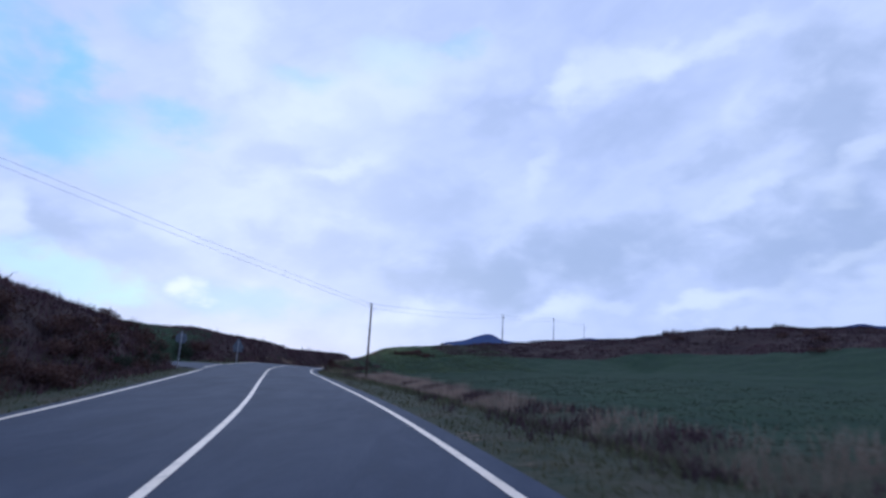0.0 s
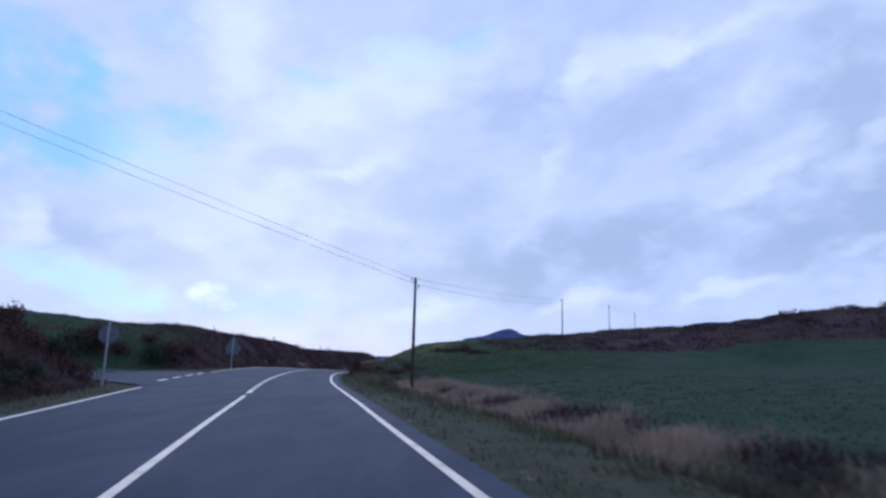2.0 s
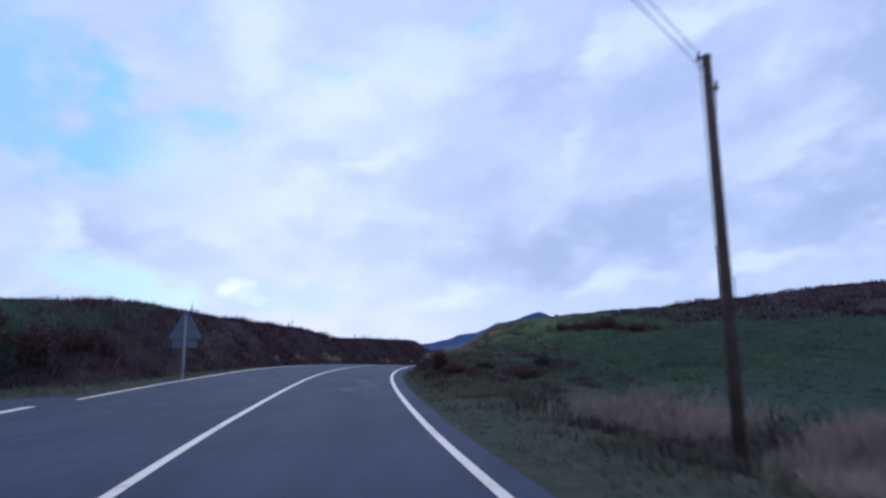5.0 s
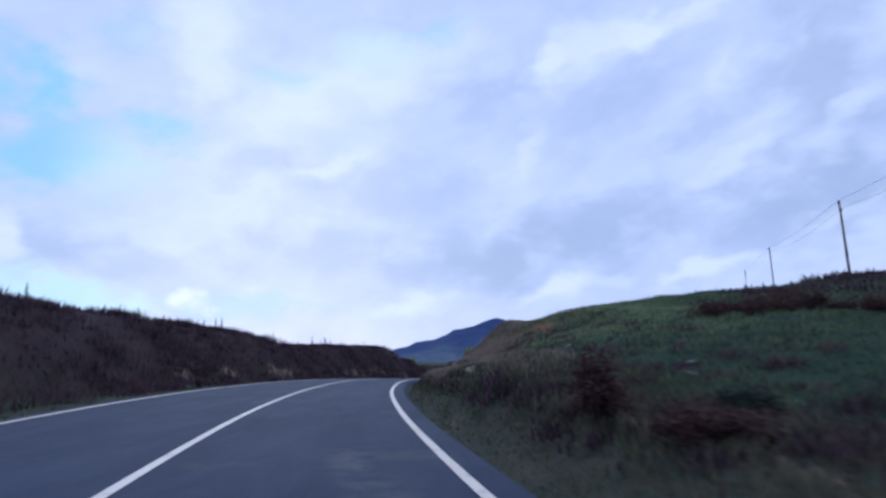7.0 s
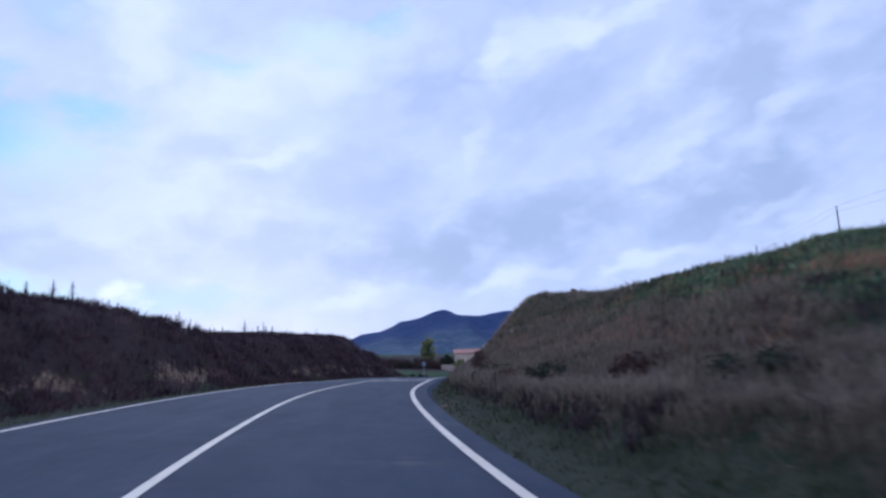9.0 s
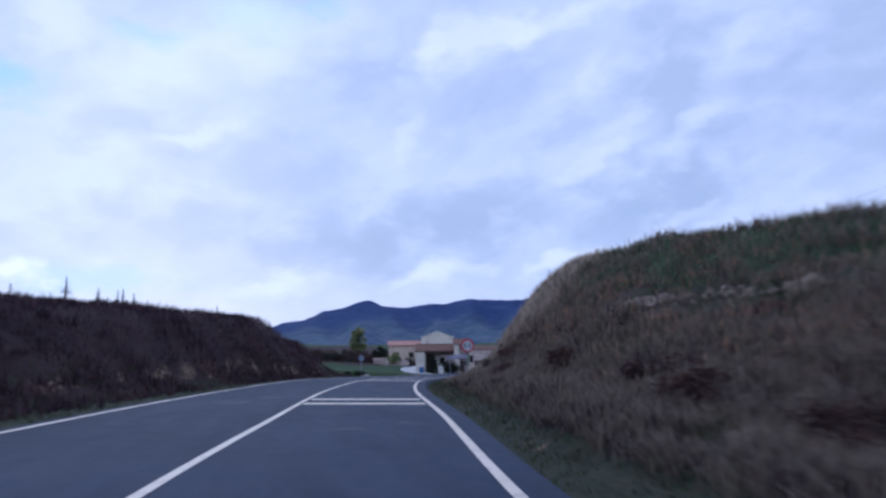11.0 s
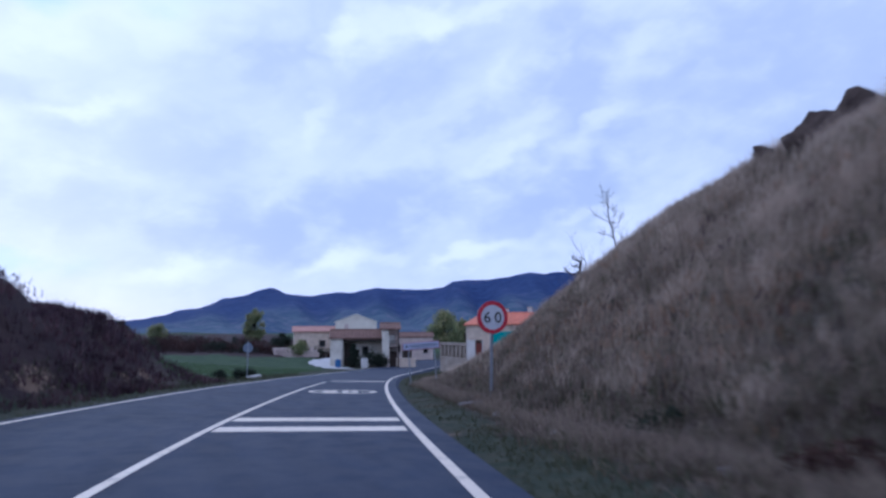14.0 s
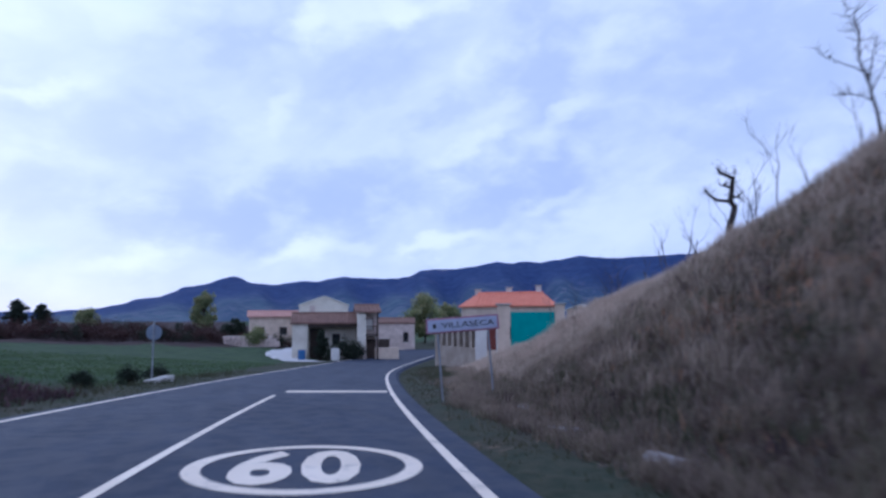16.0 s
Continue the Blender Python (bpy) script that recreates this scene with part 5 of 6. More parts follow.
# the low bank along the verge: green tufts where the field ends, withered ones along the cutting, dark weeds at its foot
s, d, x, y = strewn(15000, 55, 124, 3.85, 6.8)
tuft = wave(x, y, 0.3, 21.0) + 0.5 * wave(x, y, 1.1, 14.0)
keep = RNG.uniform(0, 1, len(s)) < 0.75 + 0.5 * tuft
keep &= ((s - 58.9) / 0.8)**2 + ((d - 5.40) / 0.35)**2 > 0.7 + 0.5 * wave(x, y, 0.3, 2.0)
s, d, x, y, tuft = s[keep], d[keep], x[keep], y[keep], tuft[keep]
green = (RNG.uniform(0, 1, len(s)) < 1 - 0.85 * soft((s - 64 + 3 * wave(x, y, 2.0, 5.0)) / 12)) | (d < 4.5 + 0.2 * tuft)
tall = 0.07 + 0.13 * soft((d - 4.2) / 0.8) * (0.6 + 0.8 * np.clip(tuft + 0.3, 0, 1))
blades("bank_grass", x[green], y[green], tall[green], np.full(green.sum(), 0.022), 9, 0.55, 0.38 + 0.34 * (1 - soft((s[green] - 58) / 8)) + 0.25 * tuft[green] + RNG.normal(0, 0.12, green.sum()), VERGE_GRASS, "dull olive grass on the low bank beside the verge", "grass", 0.14)
brown = ~green
blades("bank_straw", x[brown], y[brown], 1.3 * tall[brown], np.full(brown.sum(), 0.018), 10, 0.6, 0.26 + 0.28 * tuft[brown] + RNG.normal(0, 0.14, brown.sum()), CUT_GRASS, "withered brown grass on the low bank beside the verge", "grass", 0.14)
s, d, x, y = strewn(9000, 57, 112, 4.4, 6.6)
keep = wave(x, y, 0.45, 31.0) + 0.6 * wave(x, y, 1.4, 4.0) > 0.16
x, y = x[keep], y[keep]
blades("bank_weed", x, y, 0.16 + 0.14 * np.clip(wave(x, y, 0.8, 3.0), 0, 1), np.full(len(x), 0.026), 10, 0.65, 0.22 + 0.25 * wave(x, y, 0.5, 5.0) + RNG.normal(0, 0.12, len(x)), HEATHER, "dark withered weeds on the low bank", "weeds", 0.15)
# rank dark tufts at the foot of the pasture
s, d = RNG.uniform(56, 80, 5000), RNG.uniform(5.6, 10.0, 5000)
x, y = place(s, d)
keep = wave(x, y, 0.35, 11.0) + 0.6 * wave(x, y, 1.2, 4.0) > 0.46
x, y, d = x[keep], y[keep], d[keep]
blades("rank_weed", x, y, 0.16 + 0.16 * np.clip(wave(x, y, 0.8, 3.0), 0, 1), np.full(len(x), 0.024), 9, 0.6, 0.45 + 0.3 * wave(x, y, 0.5, 5.0) + RNG.normal(0, 0.14, len(x)), HEATHER, "dark rank weeds at the foot of the pasture", "weeds", 0.14)
s, d, x, y = strewn(9000, 44, 73, -26, -6.6)
keep = RNG.uniform(0, 1, len(s)) < 1.3 * np.exp(-((s - 58) / 11)**4) * soft((-d - 6.6) / 1.4)
x, y = x[keep], y[keep]
blades("slope_grass", x, y, np.full(len(x), 0.16), np.full(len(x), 0.030), 7, 0.55, 0.14 + 0.2 * wave(x, y, 1.2, 5.0) + RNG.normal(0, 0.1, len(x)), PASTURE, "dull green grass on the slope behind the junction", "grass", 0.2)
# scrub that covers the heath ridge beyond the field
s, d = RNG.uniform(-8, 108, 20000), RNG.uniform(11, 66, 20000)
x, y = place(s, d)
keep = (cover(x, y, s, d)[1] > 0.45) & (RNG.uniform(0, 1, len(s)) < 0.65 + 0.5 * wave(x, y, 3.5, 3.0))
x, y = x[keep], y[keep]
blades("heath_scrub", x, y, 0.22 + 0.25 * np.clip(wave(x, y, 2.0, 2.0) + 0.2, 0, 1), np.full(len(x), 0.075), 9, 0.65, 0.24 + 0.22 * wave(x, y, 5.0, 5.0) + RNG.normal(0, 0.1, len(x)), HEATHER, "dark brown heather scrub on the ridge above the field", "heather", 0.32)
s, d, x, y = strewn(9000, 141, 178, -30, -6.2)
blades("meadow_grass", x, y, np.full(len(x), 0.14), np.full(len(x), 0.034), 6, 0.5, 0.6 + 0.25 * wave(x, y, 3.0, 5.0), MEADOW, "green meadow grass before the village", "grass", 0.22)

# shrubs and trees ---------------------------------------------------------------------


def leaves(bm_centres, radii, count, size, material, rnd):
    """Small leaves strewn through balls of the given radii, one bmesh with a tint."""
    bm = bmesh.new()
    tl, pl = bm.verts.layers.float.new("tint"), bm.verts.layers.float.new("tip")
    for c, r in zip(bm_centres, radii):
        base = rnd.uniform(0.15, 0.7)
        for _ in range(count):
            v = Vector((rnd.gauss(0, 1), rnd.gauss(0, 1), rnd.gauss(0, 1))).normalized() * r * rnd.uniform(0.25, 1.05)
            p = Vector(c) + v
            a = Vector((rnd.gauss(0, 1), rnd.gauss(0, 1), rnd.gauss(0, 1))).normalized()
            b = a.cross(Vector((rnd.gauss(0, 1), rnd.gauss(0, 1), rnd.gauss(0, 1)))).normalized()
            k = size * rnd.uniform(0.6, 1.4)
            vs = [bm.verts.new(p + a * k), bm.verts.new(p + b * k * 0.45), bm.verts.new(p - a * k), bm.verts.new(p - b * k * 0.45)]
            # each ball is tinted lighter on top, darker beneath, as light would fall
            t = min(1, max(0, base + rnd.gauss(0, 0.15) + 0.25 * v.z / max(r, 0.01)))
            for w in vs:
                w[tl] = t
                w[pl] = 0.0
            bm.faces.new(vs)
    return bm


def shrub(x, y, h, w, material, label, seed, group="", n=13, count=60):
    """A rounded bush: stems that fan out from the ground, each with its ragged ball of leaves down to the soil."""
    rnd = random.Random(seed)
    root = empty("shrub", label, "shrub", pose(x, y, floor_z(x, y), 0, 0, rnd.uniform(0, 360)), group)
    stems = bmesh.new()
    cs, rs = [], []
    for k in range(n):
        a, q = rnd.uniform(0, 6.28), rnd.uniform(0.0, 1.0)**0.6
        c = Vector((math.cos(a) * q * 0.42 * w, math.sin(a) * q * 0.42 * w, h * (0.10 + rnd.uniform(0.1, 0.72) * (1 - 0.55 * q * q))))
        tube([(0.1 * c.x, 0.1 * c.y, -0.1), (c.x * 0.5, c.y * 0.5, c.z * 0.55), c], [0.02, 0.012, 0.006], 5, stems)
        cs.append(c)
        rs.append(rnd.uniform(0.14, 0.24) * (h + 0.5 * w))
    part("woody_stem", stems, BARK, root)
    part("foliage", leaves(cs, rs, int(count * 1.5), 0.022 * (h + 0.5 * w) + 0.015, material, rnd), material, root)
    return root


SHRUBS = [(61.7, 4.74, 0.85, 0.58, LEAF_RUST), (61.9, 4.84, 0.6, 0.5, LEAF_RUST), (60.3, 5.00, 0.4, 0.9, LEAF_RUST), (60.2, 5.30, 0.4, 0.9, LEAF_RUST), (61.5, 6.4, 0.35, 0.9, LEAF_DARK), (59.0, 7.2, 0.45, 1.1, LEAF_RUST), (61.0, 8.4, 0.45, 0.8, LEAF_DARK), (73.6, 5.3, 0.25, 0.8, LEAF_DARK),
          (57.9, -7.4, 1.3, 2.0, LEAF_RUST), (56.4, -7.8, 1.4, 1.9, LEAF_DARK), (59.6, -7.0, 1.0, 1.7, LEAF_RUST), (53.6, -10.5, 1.7, 2.2, LEAF_RUST), (54.6, -10.4, 1.4, 1.9, LEAF_RUST), (52.6, -11.0, 1.6, 2.2, LEAF_DARK), (61.4, -6.8, 0.6, 1.3, LEAF_RUST), (55.5, -9.2, 0.9, 1.5, LEAF_RUST), (58.0, -8.6, 0.8, 1.3, LEAF_RUST),
          (24.0, -6.2, 0.7, 1.6, LEAF_RUST), (20.0, -7.0, 0.9, 1.8, LEAF_RUST), (16.0, -6.2, 0.7, 1.6, LEAF_DARK), (12.0, -5.9, 0.6, 1.7, LEAF_RUST), (27.5, -6.4, 0.6, 1.4, LEAF_RUST), (9.0, -5.8, 0.5, 1.4, LEAF_DARK),
          (148.5, -6.2, 0.6, 0.9, LEAF_DARK), (151.5, -5.9, 0.7, 0.9, LEAF_DARK), (155.5, -6.4, 0.7, 1.0, LEAF_DARK)]
for k, (s, d, h, w, mat) in enumerate(SHRUBS):
    (x,), (y,) = place(s, d)
    lab = "rust-brown leafless shrub on the bank" if mat is LEAF_RUST else "dark green low bush beside the road"
    shrub(x, y, h, w, mat, lab, 100 + k, "roadside shrubs")
BRAM = random.Random(8)
for k in range(16):
    s = 78 + 44 * (k + BRAM.uniform(-0.45, 0.45)) / 16
    (x,), (y,) = place(s, tab(s, TOE_R) + BRAM.uniform(0.0, 0.7))
    shrub(x, y, BRAM.uniform(0.25, 0.42) * (0.7 if s > 112 else 1.0), BRAM.uniform(0.9, 1.6), LEAF_DARK if BRAM.random() < 0.12 else LEAF_RUST, "dark bramble bush at the foot of the cutting", 150 + k, "brambles along the cutting", 13, 55)
THICK = random.Random(4)
for k in range(44):
    s = 4 + 36.5 * (k + THICK.uniform(-0.4, 0.4)) / 44
    (x,), (y,) = place(s, -tab(s, TOE_L) - THICK.uniform(0.3, 3.6) * (0.55 if s < 33 else 1.0))
    shrub(x, y, THICK.uniform(0.45, 0.75) * (0.6 if s < 33 else 1.0), THICK.uniform(1.5, 2.4), LEAF_RUST if THICK.random() < 0.72 else LEAF_DARK, "dense purple-brown thorn bush on the roadside bank", 700 + k, "thicket on the bank", 13, 55)
RIDGE = random.Random(31)
for k in range(34):
    s, d = RIDGE.uniform(-5, 88), RIDGE.uniform(38, 56)
    (x,), (y,) = place(s, d)
    shrub(x, y, RIDGE.uniform(0.35, 0.6), RIDGE.uniform(1.6, 2.8), LEAF_RUST, "brown scrub on the heath above the field", 200 + k, "scrub on the heath", 12, 50)
for k, (s, d) in enumerate(((70.9, 11.4), (71.2, 12.3), (71.6, 13.1), (70.2, 12.8), (69.6, 13.6), (70.6, 13.6), (69.0, 14.4), (71.4, 14.2), (68.4, 15.0))):
    (x,), (y,) = place(s, d)
    shrub(x, y, 0.42, 1.6, LEAF_RUST, "brown thorn thicket on the green slope", 260 + k, "thorn thicket", 13, 55)


def conifer(x, y, h, seed):
    rnd = random.Random(seed)
    root = empty("young_conifer", "small dark young conifer on the heath ridge", "conifer", pose(x, y, floor_z(x, y), 0, 0, rnd.uniform(0, 360)), "young conifers on the ridge")
    part("trunk", tube([(0, 0, -0.1), (0, 0, h * 0.6), (0, 0, h)], [0.04, 0.025, 0.006], 6), BARK, root)
    bm = bmesh.new()
    tl, pl = bm.verts.layers.float.new("tint"), bm.verts.layers.float.new("tip")
    for k in range(150):
        u = rnd.uniform(0.06, 0.98)
        a, r = rnd.uniform(0, 6.28), (1 - u) * h * 0.36 + 0.04
        p, q = Vector((0, 0, u * h)), Vector((math.cos(a) * r, math.sin(a) * r, u * h - 0.10 * r))
        side = Vector((-math.sin(a), math.cos(a), 0)) * 0.05 * h * (1.1 - u)
        vs = [bm.verts.new(p), bm.verts.new((p + q) / 2 + side), bm.verts.new(q), bm.verts.new((p + q) / 2 - side)]
        t = rnd.uniform(0, 0.6)
        for v in vs:
            v[tl] = t
            v[pl] = 0
        bm.faces.new(vs)
    part("needle_coat", bm, LEAF_DARK, root)


CON = random.Random(5)
for k in range(30):
    s = 78 + 46 * (k + CON.uniform(-0.4, 0.4)) / 30
    (x,), (y,) = place(s, -CON.uniform(8.2, 10.5))
    conifer(x, y, CON.uniform(0.45, 0.75) if k % 5 else 0.95, 300 + k)


def bare_tree(x, y, h, seed, thick=0.10, twist=0.25, label="thin leafless tree on the rim of the cutting", depth=4, lean=(0, 0), first=0.45, stubby=False, mat=None):
    """A leafless tree: trunk and limbs that fork and thin out."""
    rnd = random.Random(seed)
    root = empty("bare_tree", label, "tree", pose(x, y, floor_z(x, y)), "leafless trees on the rim")
    trunk, limbs = bmesh.new(), bmesh.new()

    def grow(p, dirn, length, r, level):
        pts, rad = [p], [r]
        n = 4
        for i in range(n):
            dirn = (dirn + Vector((rnd.gauss(0, twist), rnd.gauss(0, twist), rnd.gauss(0, twist * 0.5)))).normalized()
            p = p + dirn * (length / n)
            pts.append(p)
            rad.append(r * (1 - (0.45 if level else 0.35) * (i + 1) / n))
        tube(pts, rad, 7 if level == 0 else 5, trunk if level == 0 else limbs)
        if level >= depth:
            return
        for k in range(rnd.choice((2, 3, 3) if not stubby else (2, 2, 3))):
            i = rnd.randint(2, n)
            side = Vector((rnd.gauss(0, 1), rnd.gauss(0, 1), rnd.uniform(-0.1, 0.7))).normalized()
            nd = (dirn * 0.75 + side * 0.75 + Vector((0, 0, 0.25))).normalized()
            grow(pts[i], nd, length * rnd.uniform(0.45, 0.72) * (0.8 if stubby else 1), rad[i] * rnd.uniform(0.5, 0.7), level + 1)

    grow(Vector((0, 0, -0.2)), Vector((lean[0], lean[1], 1)).normalized(), h * first, thick, 0)
    part("trunk", trunk, mat or BARK, root)
    part("branchwork", limbs, mat or BARK, root)


def drawn_tree(x, y, yaw, trunk_line, limb_lines, thick, seed, label, twigs=3, stunt=0.3, scale=1.0):
    """A leafless tree grown along given lines, side and height in metres, with forking twigs on its limbs."""
    rnd = random.Random(seed)
    trunk_line = [(a * scale, b * scale) for a, b in trunk_line]
    limb_lines = [([(a * scale, b * scale) for a, b in q], r) for q, r in limb_lines]
    root = empty("bare_tree", label, "tree", pose(x, y, floor_z(x, y), 0, 0, yaw), "leafless trees on the rim")
    trunk, limbs, fine = bmesh.new(), bmesh.new(), bmesh.new()

    def bent(pts, r0, r1, bm, sides, depth):
        out, q = [], 0.0
        for i, (a, b) in enumerate(zip(pts, pts[1:])):
            for k in range(3):
                t = k / 3
                out.append((a[0] + (b[0] - a[0]) * t + rnd.gauss(0, 0.012), q, a[1] + (b[1] - a[1]) * t))
                q += rnd.gauss(depth, 0.02)
        out.append((pts[-1][0], q, pts[-1][1]))
        n = len(out) - 1
        tube(out, [r0 + (r1 - r0) * (i / n)**0.8 for i in range(n + 1)], sides, bm)
        return [Vector(p) for p in out]

    def sprout(p, dirn, length, r, level):
        pts = [p]
        for _ in range(3):
            dirn = (dirn + Vector((rnd.gauss(0, 0.28), rnd.gauss(0, 0.28), rnd.gauss(0.05, 0.2)))).normalized()
            p = p + dirn * length / 3
            pts.append(p)
        tube(pts, [r, r * 0.8, r * 0.6, r * 0.35], 4, fine)
        if level:
            for q in pts[1:]:
                side = Vector((rnd.gauss(0, 1), rnd.gauss(0, 1), rnd.uniform(-0.2, 1))).normalized()
                sprout(q, (dirn + side).normalized(), length * rnd.uniform(0.4, 0.7), r * 0.6, level - 1)

    lines = [bent(trunk_line, thick, thick * 0.3, trunk, 8, 0.0)]
    for line_, r in limb_lines:
        lines.append(bent(line_, r, r * 0.4, limbs, 6, rnd.uniform(-0.05, 0.05)))
    for pts in lines:
        n = len(pts)
        for p in pts[n // 2:]:
            for _ in range(twigs):
                if rnd.random() < 0.6:
                    side = Vector((rnd.gauss(0, 1), rnd.gauss(0, 1), rnd.uniform(-0.1, 1.2))).normalized()
                    sprout(p, side, stunt * rnd.uniform(0.5, 1.3), 0.007, 1)
    part("trunk", trunk, BARK, root, smooth=True)
    part("limb", limbs, BARK, root, smooth=True)
    tagged(part("twig_spray", fine, BARK, root), kind="stuff")


(x,), (y,) = place(139.9, 13.2)
drawn_tree(x, y, -30, [(0, -0.8), (0, 0), (-0.04, 0.65), (-0.10, 1.30), (-0.20, 1.85), (-0.33, 2.30), (-0.36, 2.75), (-0.33, 3.2), (-0.40, 3.55)],
           [([(-0.22, 1.95), (-0.45, 2.25), (-0.75, 2.45), (-1.05, 2.7)], 0.020), ([(-0.12, 1.3), (-0.4, 1.5), (-0.8, 1.62)], 0.020), ([(-0.20, 1.9), (-0.05, 2.5), (0.0, 2.8)], 0.018),
            ([(-0.14, 1.6), (0.12, 2.1), (0.3, 2.5)], 0.012), ([(-0.35, 3.0), (-0.6, 3.5), (-0.65, 3.95)], 0.013), ([(0, 0.4), (0.3, 1.0), (0.55, 1.5)], 0.011)], 0.050, 14,
           "slender leafless tree with fine twigs on the rim of the cutting", 3, 0.32, 0.86)
(x,), (y,) = place(145.6, 12.95)
drawn_tree(x, y, -25, [(0, -0.6), (0, 0), (0.02, 0.55), (0.14, 0.95), (0.22, 1.35), (0.13, 1.52), (0.22, 1.95), (0.24, 2.2), (0.12, 2.26), (-0.10, 2.34), (-0.18, 2.5)],
           [([(0.12, 1.50), (-0.25, 1.55), (-0.52, 1.75), (-0.62, 1.9)], 0.06), ([(0.18, 1.9), (-0.04, 1.96), (-0.24, 1.93)], 0.045), ([(0.22, 1.6), (0.42, 1.68), (0.56, 1.62)], 0.035),
            ([(0.23, 2.15), (0.32, 2.36)], 0.03)], 0.125, 27, "dark gnarled pollarded tree with stubby limbs", 4, 0.20)
SAP = random.Random(6)
for k in range(24):
    s = 141.5 + 0.95 * k + SAP.uniform(-0.4, 0.4)
    (x,), (y,) = place(s, tab(s, TOE_R) + tab(s, SPAN_R) * (1.0 if s > 147 else 0.9) + SAP.uniform(-0.6, 1.6))
    bare_tree(x, y, SAP.uniform(1.9, 3.1), 50 + k, 0.024, 0.10, "thin leafless sapling behind the bank", 3, (0, 0), 0.62, mat=GREY_TWIG)
for k in range(26):
    s = 163 + SAP.uniform(0, 26)
    (x,), (y,) = place(s, 19 + SAP.uniform(0, 16))
    shrub(x, y, SAP.uniform(1.6, 2.8), SAP.uniform(2.0, 3.4), LEAF_RUST, "brown leafless thicket on the slope behind the gate", 800 + k, "thicket behind the gate", 12, 50)


def leafy_tree(x, y, h, w, seed, mat=LEAF_GREEN, label="yellow-green autumn tree among the houses", n=46, count=70):
    rnd = random.Random(seed)
    root = empty("tree", label, "tree", pose(x, y, floor_z(x, y)), "village trees")
    part("trunk", tube([(0, 0, -0.3), (0.05, 0, h * 0.3), (0, 0.05, h * 0.55)], [0.05 * h * 0.5, 0.035 * h * 0.5, 0.02 * h * 0.5], 8), BARK, root)
    limbs, cs, rs = bmesh.new(), [], []
    for k in range(n):
        u = rnd.uniform(0, 1)
        a = rnd.uniform(0, 6.28)
        r = w * 0.5 * math.sin(math.pi * (0.15 + 0.8 * u)) * rnd.uniform(0.25, 0.95)
        c = Vector((math.cos(a) * r, math.sin(a) * r, h * (0.24 + 0.66 * u)))
        tube([(0, 0, h * (0.25 + 0.3 * u)), (c.x * 0.5, c.y * 0.5, c.z - 0.12 * h), c], [0.012 * h, 0.007 * h, 0.003 * h], 5, limbs)
        cs.append(c)
        rs.append(rnd.uniform(0.13, 0.22) * w)
    part("branchwork", limbs, BARK, root)
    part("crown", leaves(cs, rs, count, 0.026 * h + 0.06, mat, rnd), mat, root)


# village ------------------------------------------------------------------------------


def seen(bearing, dist):
    """A place in the village, by its bearing to the right of north and its distance from the last bend."""
    return -6.0 + math.sin(radians(bearing)) * dist, 125.0 + math.cos(radians(bearing)) * dist


def wall_box(name, w, dpt, h, mat, root, at=(0, 0), z0=-0.6, label=""):
    return part(name, box((w, dpt, h - z0), (at[0], at[1], (h + z0) / 2), 0.03), mat, root, label)


def opening(root, x, y, z, w, h, mat=DARK_GLASS, name="window", frame_mat=None):
    """A window or door set in the front wall at y: frame, recessed pane and sill."""
    fm = frame_mat or DARK_WOOD
    bm = bmesh.new()
    t = 0.07
    for sx in (-1, 1):
        box((t, 0.10, h), (x + sx * (w / 2 - t / 2), y - 0.03, z + h / 2), 0.0, bm)
    box((w - 2 * t, 0.10, t), (x, y - 0.03, z + h - t / 2), 0.0, bm)
    fr = part(name, bm, fm, root)
    part("pane", box((w - 2 * t, 0.03, h - t), (x, y - 0.012, z + (h - t) / 2)), mat, fr)
    if name == "window":
        part("sill", box((w + 0.2, 0.16, 0.06), (x, y - 0.05, z - 0.03), 0.01), CONCRETE, fr)


